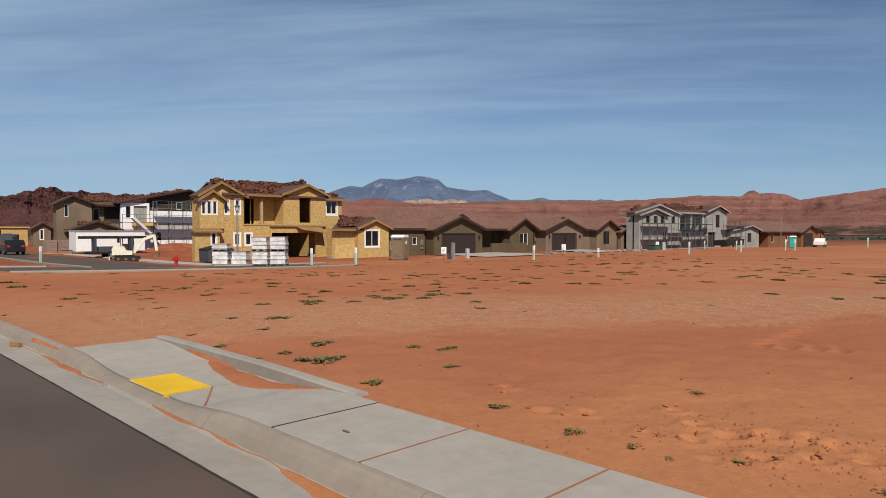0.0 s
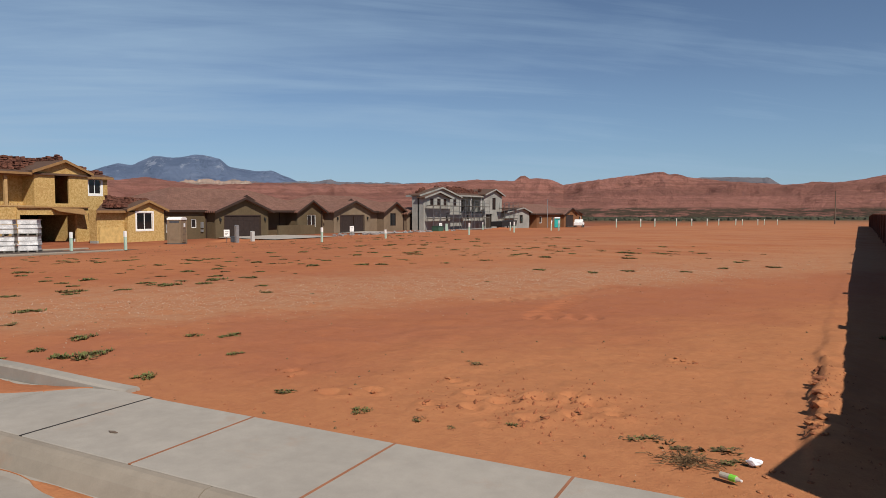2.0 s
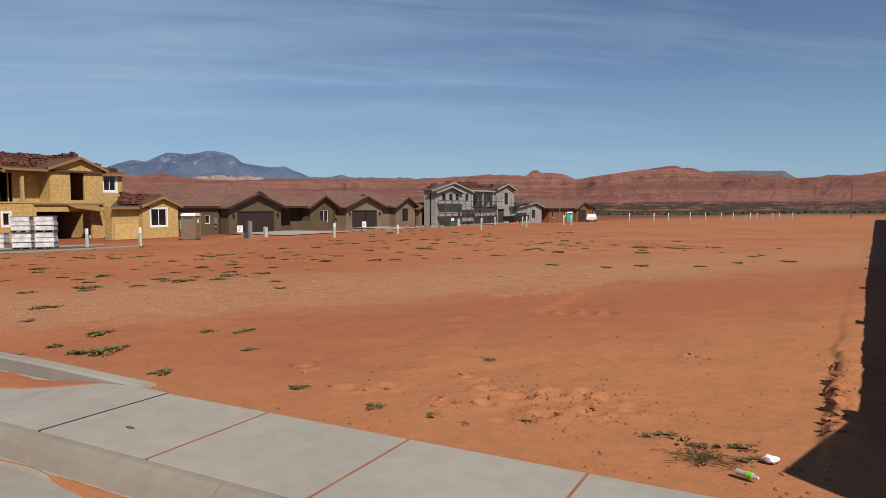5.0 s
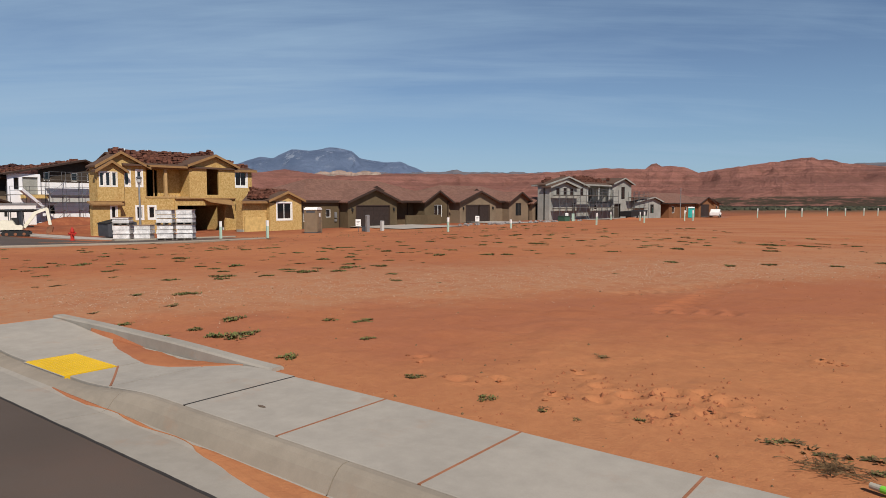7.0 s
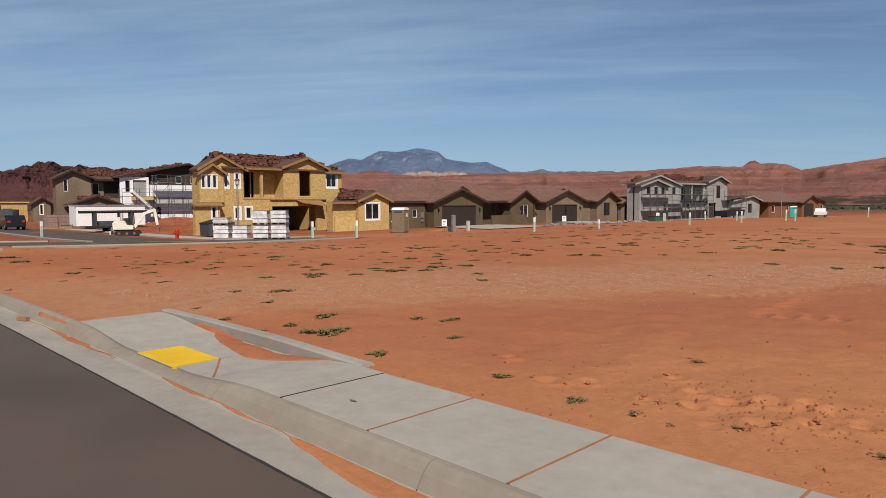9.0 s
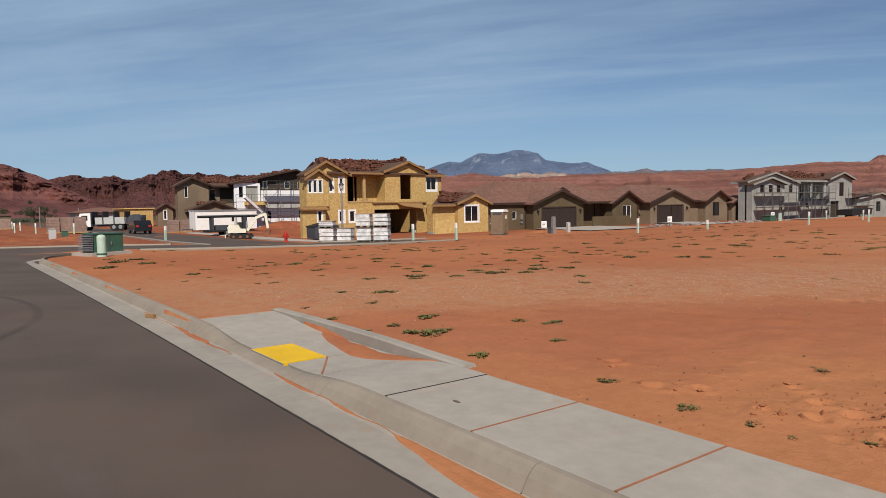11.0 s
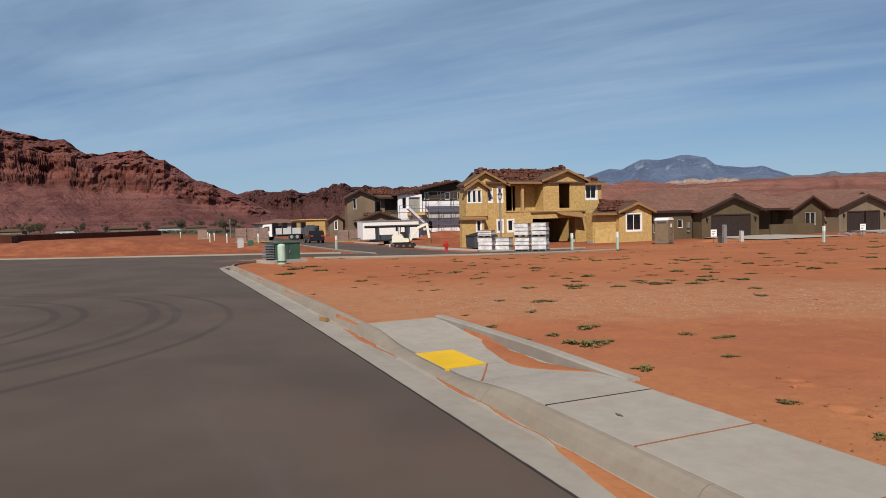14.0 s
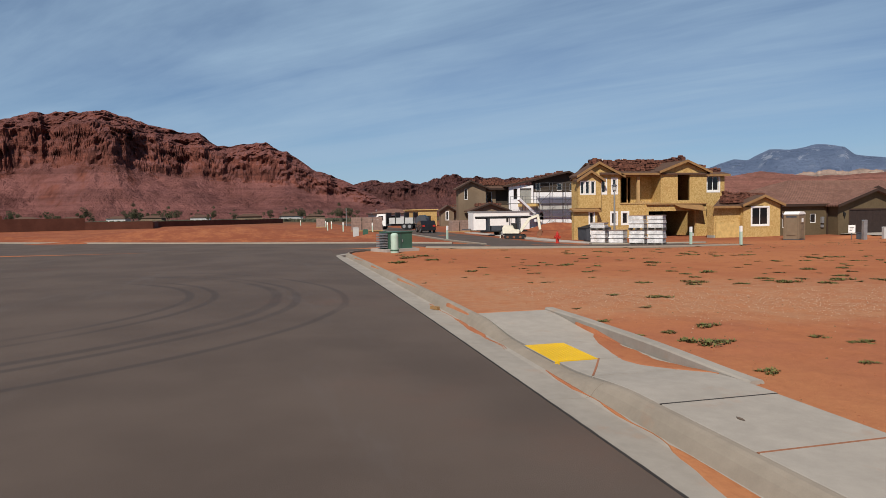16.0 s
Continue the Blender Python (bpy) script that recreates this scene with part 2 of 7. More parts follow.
def make_tile(name, a, b):
    """Barrel roof tiles: rolls run down the slope, courses cross it. Uses each roof's own uv map in metres."""
    s = Nodes(name, 0.85, spec=0.2)
    uv = s.n.new("ShaderNodeUVMap")
    uv.uv_map = "roof"
    sep = s.n.new("ShaderNodeSeparateXYZ")
    s.l.new(uv.outputs[0], sep.inputs[0])
    roll = s.math("ABSOLUTE", s.math("SINE", s.math("MULTIPLY", sep.outputs[0], math.pi / 0.3)))
    course = s.math("FRACT", s.math("DIVIDE", sep.outputs[1], 0.38))
    cell = s.n.new("ShaderNodeTexWhiteNoise")
    snap = s.n.new("ShaderNodeVectorMath")
    snap.operation = "SNAP"
    snap.inputs[1].default_value = (0.3, 0.38, 1)
    s.l.new(uv.outputs[0], snap.inputs[0])
    s.l.new(snap.outputs[0], cell.inputs[0])
    f = s.math("ADD", s.math("MULTIPLY", cell.outputs["Value"], 0.6), s.math("MULTIPLY", s.noise(0.6, 4), 0.5))
    col = s.mix(s.ramp(f, 0.2, 0.85), a, b)
    col = s.mix(s.ramp(course, 0.80, 1.0, 0, 0.75), col, tint(a, 0.3))
    s.color(col)
    s.bump(s.math("ADD", roll, s.math("MULTIPLY", s.math("SUBTRACT", 1.0, course), 0.35)), 1.0, 0.09)
    return s.mat


def make_rock(name, cliff, talus, band_scale, veg=0.0, haze=0.0, haze_c=(0.3, 0.36, 0.45), grey=None, sheer=0.5, belt=None, grain=1.0, relief=6.0, snow=False, clefts=0.0):
    """Layered sandstone: sheer faces, banded slopes; the colour follows steepness and strata, with haze painted in."""
    s = Nodes(name, 0.95, spec=0.05)
    nz = s.axis(2, s.n.new("ShaderNodeNewGeometry").outputs["Normal"])
    strata = s.noise(1.0, 5, 0.7, stretch=(0.0016, 0.0016, band_scale))
    big, rub = s.noise(0.02 * grain, 7, 0.7), s.noise(0.11 * grain, 7, 0.75)
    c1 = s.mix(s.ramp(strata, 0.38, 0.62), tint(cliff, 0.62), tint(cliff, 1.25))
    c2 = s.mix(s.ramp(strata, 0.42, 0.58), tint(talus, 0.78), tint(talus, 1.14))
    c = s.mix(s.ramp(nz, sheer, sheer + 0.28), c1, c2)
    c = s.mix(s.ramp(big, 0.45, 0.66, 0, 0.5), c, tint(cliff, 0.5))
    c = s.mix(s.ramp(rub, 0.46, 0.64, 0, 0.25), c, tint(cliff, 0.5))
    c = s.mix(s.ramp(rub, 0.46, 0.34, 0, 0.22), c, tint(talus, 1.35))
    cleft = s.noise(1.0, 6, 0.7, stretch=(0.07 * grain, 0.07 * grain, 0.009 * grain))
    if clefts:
        # upright joints on the sheer faces, crevice shade painted dark into the colour
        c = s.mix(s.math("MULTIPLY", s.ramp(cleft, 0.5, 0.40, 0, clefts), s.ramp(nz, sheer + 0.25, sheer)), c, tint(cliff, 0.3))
    if veg:
        c = s.mix(s.math("MULTIPLY", s.ramp(s.noise(0.05, 5, 0.7), 0.5, 0.62), veg), c, (0.10, 0.09, 0.05))
    if belt:
        z = s.math("ADD", s.axis(2), s.math("MULTIPLY", s.noise(0.012, 5, 0.7), belt * 1.1))
        dark = s.math("MULTIPLY", s.ramp(z, belt * 1.75, belt * 1.35), s.ramp(s.noise(0.03, 6, 0.75, stretch=(1, 1, 8)), 0.40, 0.52))
        c = s.mix(s.math("MULTIPLY", dark, 0.85), c, (0.05, 0.055, 0.032))
    if grey:
        c = s.mix(s.ramp(s.noise(0.006, 5, 0.6), 0.4, 0.6), c, grey)
    if snow:
        white = s.math("MULTIPLY", s.ramp(s.axis(2), 170, 260), s.ramp(s.noise(0.012, 6, 0.7, stretch=(1, 1, 0.35)), 0.55, 0.64))
        c = s.mix(white, c, (0.85, 0.87, 0.9))
    # distance haze is painted: its tint is mixed into the rock's colour
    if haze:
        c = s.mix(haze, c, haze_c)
    s.color(c)
    form = s.math("ADD", s.math("ADD", rub, s.math("MULTIPLY", big, 1.5)), strata)
    if clefts:
        form = s.math("ADD", form, s.math("MULTIPLY", cleft, 2.2 * clefts))
    s.bump(form, 1.0, relief)
    return s.mat


def make_glass():
    s = Nodes("window_glass", 0.06, spec=0.6)
    s.color((0.012, 0.014, 0.016))
    return s.mat


DIRT, ASPHALT = make_dirt(), make_asphalt()
CONCRETE = make_concrete("sidewalk_concrete", (0.370, 0.333, 0.285))
KERB = make_concrete("kerb_concrete", (0.288, 0.244, 0.192), 0.05)
GUTTER = make_concrete("gutter_concrete", (0.334, 0.300, 0.255), 0.0)
DRIVE = make_concrete("driveway_concrete", (0.406, 0.359, 0.312))
JOINT = plain("sand_filled_joint", (0.288, 0.122, 0.065), 0.95)
TAR = plain("dark_joint_filler", (0.035, 0.03, 0.028), 0.9)
YELLOW = plain("yellow_tactile_plate", (0.680, 0.416, 0.010), 0.6, vary=0.1, scale=2)
STUCCO = make_stucco("olive_brown_stucco", (0.111, 0.082, 0.048))
STUCCO_TAN = make_stucco("tan_stucco", (0.195, 0.145, 0.098))
STUCCO_RUST = make_stucco("rust_brown_stucco", (0.216, 0.100, 0.048))
FASCIA = plain("dark_brown_fascia", (0.044, 0.026, 0.019), 0.7)
DOOR = plain("dark_brown_garage_door", (0.036, 0.024, 0.020), 0.55)
OSB = make_osb()
LUMBER = plain("raw_lumber", (0.442, 0.289, 0.128), 0.8)
RAW_EDGE = plain("weathered_wood_fascia", (0.27, 0.155, 0.065), 0.8)
TILE = make_tile("brown_roof_tile", (0.195, 0.098, 0.070), (0.255, 0.135, 0.098))
STACK = plain("stacked_roof_tiles", (0.151, 0.061, 0.040), 0.85, vary=0.45, scale=2.5, grain=9)
UNDERLAY = plain("brown_roof_underlay", (0.098, 0.056, 0.038), 0.9)
GREY_COAT = make_stucco("grey_scratch_coat", (0.30, 0.30, 0.275))
GREY_WRAP = plain("pale_grey_house_wrap", (0.442, 0.442, 0.425), 0.7, vary=0.12, scale=0.8)
WHITE_WRAP = plain("white_house_wrap", (0.80, 0.80, 0.82), 0.6, vary=0.08, scale=0.8)
# near-black for painted interior shade; also real black paper on one house
DARKROOM = plain("room_shade_and_black_paper", (0.05, 0.038, 0.028), 0.9)
SHEATH = plain("yellow_roof_sheathing", (0.561, 0.383, 0.145), 0.8)
WHITE = plain("white_paint", (0.80, 0.79, 0.76), 0.5, vary=0.06)
STEEL = plain("galvanised_steel", (0.33, 0.33, 0.33), 0.5, 0.6)
BLACK = plain("black_rubber", (0.018, 0.018, 0.018), 0.6)
WALL_BLOCK = make_stucco("red_brown_wall_block", (0.128, 0.051, 0.034))
MORTAR = plain("pale_wall_mortar", (0.30, 0.17, 0.12), 0.95)
GLASS = make_glass()
# these red rocks carry a little painted haze in their colour too
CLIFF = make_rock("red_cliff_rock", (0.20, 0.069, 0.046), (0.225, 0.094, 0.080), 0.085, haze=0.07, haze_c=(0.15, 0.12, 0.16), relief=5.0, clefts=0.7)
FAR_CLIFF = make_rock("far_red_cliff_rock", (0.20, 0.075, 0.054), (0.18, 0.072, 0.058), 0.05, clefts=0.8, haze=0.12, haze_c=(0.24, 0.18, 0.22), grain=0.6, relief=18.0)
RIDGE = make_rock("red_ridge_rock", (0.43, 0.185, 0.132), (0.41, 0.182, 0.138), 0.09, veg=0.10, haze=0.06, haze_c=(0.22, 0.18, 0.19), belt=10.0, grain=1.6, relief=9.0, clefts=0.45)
# mostly haze tint: the blue of the air put into the rock colour
HAZED_ROCK = make_rock("hazed_mountain_rock", (0.15, 0.17, 0.21), (0.22, 0.245, 0.29), 0.02, haze=0.66, haze_c=(0.175, 0.26, 0.44), grey=(0.30, 0.34, 0.42), snow=True, grain=0.25, relief=60.0)
MESA_ROCK = make_rock("hazed_mesa_rock", (0.13, 0.11, 0.11), (0.15, 0.13, 0.13), 0.03, haze=0.5, haze_c=(0.17, 0.17, 0.20))
# ---- mesh helpers ----


def finish(bm, name, mat, smooth=False):
    me = bpy.data.meshes.new(name)
    bmesh.ops.recalc_face_normals(bm, faces=bm.faces)
    bm.to_mesh(me)
    bm.free()
    for m in mat if isinstance(mat, (list, tuple)) else (mat,):
        me.materials.append(m)
    if smooth:
        me.polygons.foreach_set("use_smooth", [True] * len(me.polygons))
    return me


def thing(name, label, category, at=(0, 0, 0), group="", kind="", turn=0):
    ob = new(name)
    ob.empty_display_size = 0.2
    ob.matrix_basis = pose(*at, 0, 0, turn)
    return tagged(ob, label, category, group, kind)


def part(name, bm, mat, parent=None, label="", smooth=False):
    """One mesh object under a thing; the mesh is in the thing's own coordinates."""
    ob = new(name, bm if isinstance(bm, bpy.types.Mesh) else finish(bm, name, mat, smooth))
    ob.parent = parent
    return tagged(ob, label)


def solo(name, bm, mat, label, category, kind="", group="", at=None, smooth=False):
    ob = new(name, bm if isinstance(bm, bpy.types.Mesh) else finish(bm, name, mat, smooth))
    if at is not None:
        ob.matrix_basis = at
    return tagged(ob, label, category, group, kind)


def box(bm, x0, x1, y0, y1, z0, z1, m=None, mi=0):
    v = [bm.verts.new((x, y, z)) for x in (x0, x1) for y in (y0, y1) for z in (z0, z1)]
    if m is not None:
        for q in v:
            q.co = m @ q.co
    for f in ((0, 1, 3, 2), (4, 6, 7, 5), (0, 4, 5, 1), (2, 3, 7, 6), (0, 2, 6, 4), (1, 5, 7, 3)):
        bm.faces.new([v[i] for i in f]).material_index = mi
    return bm


def bx(*a, m=None):
    return box(bmesh.new(), *a, m=m)


def beam(bm, a, b, w, h=None):
    """A square bar from a to b."""
    a, b = Vector(a), Vector(b)
    h = h or w
    d = b - a
    m = Matrix.Translation(a) @ d.to_track_quat("X", "Z").to_matrix().to_4x4()
    return box(bm, 0, d.length, -w / 2, w / 2, -h / 2, h / 2, m)


def tube(bm, a, b, r0, r1=None, n=10, caps=True):
    a, b = Vector(a), Vector(b)
    r1 = r0 if r1 is None else r1
    q = (b - a).to_track_quat("Z", "Y").to_matrix()
    ra, rb = [], []
    for i in range(n):
        c = Vector((math.cos(2 * math.pi * i / n), math.sin(2 * math.pi * i / n), 0))
        ra.append(bm.verts.new(a + q @ (c * r0)))
        rb.append(bm.verts.new(b + q @ (c * r1)))
    for i in range(n):
        bm.faces.new((ra[i], ra[(i + 1) % n], rb[(i + 1) % n], rb[i]))
    if caps:
        bm.faces.new(ra[::-1])
        bm.faces.new(rb)
    return bm


def prism(bm, pts, axis, a, b):
    """A polygon pushed from a to b along an axis; pts are the other two coordinates in order."""
    def at(p, d):
        return (d, p[0], p[1]) if axis == 0 else (p[0], d, p[1]) if axis == 1 else (p[0], p[1], d)
    lo = [bm.verts.new(at(p, a)) for p in pts]
    hi = [bm.verts.new(at(p, b)) for p in pts]
    n = len(pts)
    bm.faces.new(lo)
    bm.faces.new(hi[::-1])
    for i in range(n):
        bm.faces.new((lo[i], lo[(i + 1) % n], hi[(i + 1) % n], hi[i]))
    return bm


# ---- ground ----


def sm(u):
    u = np.clip(u, 0, 1)
    return u * u * (3 - 2 * u)


def G(x, y):
    """The lie of the land: level beside the street, falling gently to the houses and the valley."""
    a = 0.42 + 0.43 * sm((y - 4) / 22)
    return (-a * sm((-x - 8) / (50 - 12 * sm((y - 15) / 30))) - 0.003 * np.maximum(0, -x - 75)
            - 0.012 * np.maximum(0, y - 95) + 0.009 * np.maximum(0, y - 165))


def g(x, y):
    return float(G(np.float64(x), np.float64(y)))


SHEAR = -0.0135                      # the street runs a little askew of the X axis


def street_y(y, x):
    return y + SHEAR * (x + 4)


def rising(a, b, first, grow):
    out, s = [a], first
    while abs(out[-1] - a) < abs(b - a):
        out.append(out[-1] + math.copysign(s, b - a))
        s *= grow
    return out[1:]


def fbm(x, y, scale, octaves, seed):
    """Smooth value noise on arrays."""
    out, amp, tot = 0, 1.0, 0
    for k in range(octaves):
        xs, ys = x / scale + 17.3 * seed + 5 * k, y / scale - 9.1 * seed + 3 * k
        xi, yi = np.floor(xs), np.floor(ys)
        fx, fy = sm(xs - xi), sm(ys - yi)

        def h(i, j):
            q = np.sin(i * 127.1 + j * 311.7 + seed * 74.7) * 43758.5453
            return q - np.floor(q)
        v = (h(xi, yi) * (1 - fx) + h(xi + 1, yi) * fx) * (1 - fy) + (h(xi, yi + 1) * (1 - fx) + h(xi + 1, yi + 1) * fx) * fy
        out, tot = out + amp * (v - 0.5), tot + amp
        amp, scale = amp * 0.5, scale * 0.5
    return out / tot * 2


def sheet(name, xs, ys, zf, mat, smooth=True):
    X, Y = np.meshgrid(np.array(xs), np.array(ys))
    Z = zf(X, Y)
    me = bpy.data.meshes.new(name)
    nx, ny = len(xs), len(ys)
    idx = np.arange(nx * ny).reshape(ny, nx)
    quads = np.stack([idx[:-1, :-1], idx[:-1, 1:], idx[1:, 1:], idx[1:, :-1]], -1).reshape(-1, 4)
    me.from_pydata(np.stack([X, Y, Z], -1).reshape(-1, 3).tolist(), [], quads.tolist())
    me.materials.append(mat)
    me.polygons.foreach_set("use_smooth", [smooth] * len(me.polygons))
    return me


FOOTPRINTS = [(-3.95, 5.35, 0.17), (-3.6, 5.55, 0.13), (-2.65, 5.85, 0.16), (-2.3, 5.7, 0.15), (-2.05, 5.95, 0.17), (-1.8, 6.15, 0.13), (-1.55, 6.0, 0.15), (-1.9, 5.35, 0.15),
              (-2.2, 5.1, 0.12), (-1.6, 5.6, 0.16), (-2.5, 5.45, 0.13), (-1.3, 5.75, 0.12), (-3.0, 6.2, 0.12), (-1.15, 8.2, 0.10), (-4.9, 5.9, 0.13), (-2.9, 5.35, 0.11)]


def ground_z(x, y):
    z = G(x, y)
    near = np.clip((26 - np.hypot(x, y)) / 18, 0, 1)
    wide = np.clip((170 - np.hypot(x, y)) / 100, 0, 1)
    lot = sm((y - 4.6) / 1.2)
    bumps = 0.03 * fbm(x, y, 0.45, 4, 1) * near + 0.05 * fbm(x, y, 2.6, 4, 2) * wide + 0.08 * fbm(x, y, 14, 3, 3) * wide
    # scuffed sand near the pavement's far end: footprints with pushed-up rims
    z = z + bumps * (0.25 + 0.75 * lot)
    for fx, fy, r in FOOTPRINTS:
        d = np.hypot((x - fx) / r, (y - fy) / (r * 0.75)) + 0.35 * fbm(x, y, 0.12, 3, 5)
        z = z + lot * (0.034 * np.exp(-((d - 1.0) / 0.30) ** 2) - 0.040 * np.exp(-(d / 0.7) ** 2))
    # ribbed tyre tracks pressed in the sand
    for ax, ay, bx_, by in ((-3.75, 10.6, -3.95, 14.4), (-4.0, 10.5, -2.6, 11.2), (-5.3, 12.2, -3.6, 16.5)):
        L = math.hypot(bx_ - ax, by - ay)
        u = ((x - ax) * (bx_ - ax) + (y - ay) * (by - ay)) / L
        v = ((x - ax) * (by - ay) - (y - ay) * (bx_ - ax)) / L
        inside = sm((0.30 - np.abs(v)) / 0.12) * sm(u / 0.3) * sm((L - u) / 0.3)
        z = z + inside * (0.030 * np.sin(2 * math.pi * (u + 0.5 * np.abs(v)) / 0.36) - 0.012)
    # a broken crust of soil beside the wall's footing
    edge = np.where(y < 9, 0.15 + 0.040 * (y - 5.9), 0.274 + 0.0756 * (y - 9)) - 0.02 + 0.08 * fbm(x, y, 0.5, 3, 8)
    crust = np.exp(-((y - 7.3) / 2.6) ** 2)
    z = z + (0.012 + 0.075 * crust) * sm((x - edge) / 0.07) * (1 - 0.8 * sm((x - edge - 0.15) / 0.5)) * sm((y - 4.8) / 0.8) * (y < 60) * (1 + 0.8 * fbm(x, y, 0.3, 3, 9))
    z = z - 0.04 * sm((x - edge - 0.4) / 0.5) * sm((y - 4.8) / 0.8) * (y < 60)
    z = z - 0.025 * (1 - lot) * (y > 0)
    # ramp area drops, and the street's bed lies below its paving
    back = np.where(x > -5.95, street_y(4.28, x), np.where(x > -11.3, street_y(4.40, x), street_y(3.0, x)))
    bed = (y < back) & (y > -24.5) & (x > -40.9)
    bed = bed | ((x < -34.2) & (x > -40.9) & (y > 2.9) & (y < 8.0) & (np.hypot(x + 34.2, y - 7.85) > 4.2))
    return np.where(bed, G(x, y) - 0.5, z)


gx = sorted(set([round(-15 + 0.08 * i, 3) for i in range(126)] + [round(-4.96 + 0.04 * i, 3) for i in range(150)] + [round(1.04 + 0.08 * i, 3) for i in range(49)] + rising(-15, -50, 0.1, 1.02) + rising(-50, -4600, 0.8, 1.05) + rising(4.92, 4600, 0.12, 1.09)))
gy = sorted(set([round(2.0 + 0.08 * i, 3) for i in range(32)] + [round(4.52 + 0.04 * i, 3) for i in range(110)] + [round(8.92 + 0.07 * i, 3) for i in range(61)] + rising(13.12, 4600, 0.1, 1.035) + rising(2.0, -24.4, 1.5, 1.15) + [-24.4, -24.6] + rising(-24.6, -4600, 0.8, 1.2)))
ground = solo("ground", sheet("ground", gx, gy, ground_z, DIRT), None, "red desert dirt with pale gravel patches and scuffs", "ground", "structure")


def ribbon(name, pts_fn, us, section, mat, label, category, kind="structure"):
    """A paved strip: section is (offset, height) pairs across, pts_fn(u, offset, height) gives the place."""
    bm = bmesh.new()
    rows = [[bm.verts.new(pts_fn(u, o, h)) for o, h in section] for u in us]
    for a, b in zip(rows, rows[1:]):
        for i in range(len(section) - 1):
            bm.faces.new((a[i], b[i], b[i + 1], a[i + 1]))
    return solo(name, bm, mat, label, category, kind)


# ---- near street ----
def along(u, o, h):
    k = float(sm((-31 - u) / 10))
    return (u, street_y(o, u), g(u, min(o, 3)) + h * (1 - k) + 0.035 * k)


us = [40 - 2 * i for i in range(15)] + [11 - 0.25 * i for i in range(100)] + [-14 - i for i in range(28)]
EDGE = 2.45
ribbon("road", along, us, [(-25, -0.12), (-14, -0.1), (-9, -0.09), (-5, -0.06), (-2, -0.055), (1.0, -0.11), (EDGE, -0.165), (EDGE + 0.03, -0.24)], ASPHALT,
       "worn grey-brown asphalt street with tyre marks", "road")


bm = bmesh.new()
rows = []
for i in range(700):
    u = 11.0 - 0.0646 * i
    w = 0.002 + 0.016 * abs(float(fbm(np.float64(u), np.float64(0.0), 0.35, 4, 77)))
    rows.append([bm.verts.new(along(u, o, h)) for o, h in ((EDGE - 0.012, -0.1665), (EDGE - 0.006, -0.1555), (EDGE + w, -0.1535), (EDGE + w + 0.004, -0.165))])
for a, b in zip(rows, rows[1:]):
    for i in range(3):
        bm.faces.new((a[i], b[i], b[i + 1], a[i + 1]))
solo("road_lip", bm, TAR, "ragged dark asphalt edge along the gutter", "road", "structure")


def pave_drop(x):
    """How far the pavement and kerb dip at the ramp."""
    return -0.105 * float(sm((-5.7 - x) / 1.7) * sm((x + 10.9) / 1.8))


# gutter and kerb, in cast lengths
kerb = thing("kerb", "cast concrete kerb and gutter with sand along it", "kerb", kind="structure")
PROFILE = [(EDGE + 0.005, -0.19), (EDGE + 0.005, -0.158), (2.88, -0.182), (2.94, -0.165), (3.0, -0.07), (3.05, -0.018), (3.09, 0.0), (3.142, 0.0), (3.142, -0.2)]


def kerb_piece(us, place, sec):
    bm = bmesh.new()
    rows = []
    for u in us:
        row = []
        for o, h in sec:
            x, y, z, dip = place(u, o)
            low = max(0.0, min(1.0, (h + 0.165) / 0.165)) if o > 2.9 and h > -0.19 else 0.0
            row.append(bm.verts.new((x, y, z + h + dip * low)))
        rows.append(row)
    for a, b in zip(rows, rows[1:]):
        for i in range(len(sec) - 1):
            bm.faces.new((a[i], a[i + 1], b[i + 1], b[i]))
    bm.faces.new(rows[0])
    bm.faces.new(rows[-1][::-1])
    return bm


def straight(u, o):
    return u, street_y(o, u), g(u, 3), pave_drop(u) * 1.25


CORNER = (-34.2, street_y(3.142, -34.2) + 4.3)


def round_corner(a, o):
    r = 4.3 + (3.142 - o)
    return CORNER[0] - r * math.sin(a), CORNER[1] - r * math.cos(a), g(-34.2, 3), 0.0


x = 12.0
while x > -34.1:
    x1 = max(x - 3.05, -34.2)
    n = 14
    run = [x - 0.006 + (x1 + 0.012 - x) * i / n for i in range(n + 1)]
    part("kerb_length", kerb_piece(run, straight, PROFILE[3:]), KERB, kerb)
    part("gutter_length", kerb_piece(run, straight, PROFILE[:4] + [(2.94, -0.25)]), GUTTER, kerb, "pale gutter pan")
    x = x1
part("kerb_length", kerb_piece([radians(90) * i / 14 for i in range(15)], round_corner, PROFILE[3:]), KERB, kerb, "curved corner kerb")
part("gutter_length", kerb_piece([radians(90) * i / 14 for i in range(15)], round_corner, PROFILE[:4] + [(2.94, -0.25)]), GUTTER, kerb, "curved corner gutter")

# asphalt that fills the rounded corner
bm = bmesh.new()
rows = [[bm.verts.new((CORNER[0] - r * math.sin(a), CORNER[1] - r * math.cos(a), g(-34.2, 3) - 0.168 + 0.05 * (r - 4.97) / 3)) for r in (4.97, 6.0, 7.2, 8.4)] for a in [radians(-12 + 8 * i) for i in range(15)]]
for a, b in zip(rows, rows[1:]):
    for i in range(3):
        bm.faces.new((a[i], a[i + 1], b[i + 1], b[i]))
solo("road_corner", bm, ASPHALT, "asphalt at the rounded street corner", "road", "structure")

# pavement slabs
pavement = thing("pavement", "pale concrete pavement slabs with sandy joints and a ramp", "pavement", kind="structure")
JX = [6.2, 4.45, 3.0, 1.6, 0.16, -1.25, -2.63, -4.05, -5.33]
P0, P1 = 3.15, 4.38


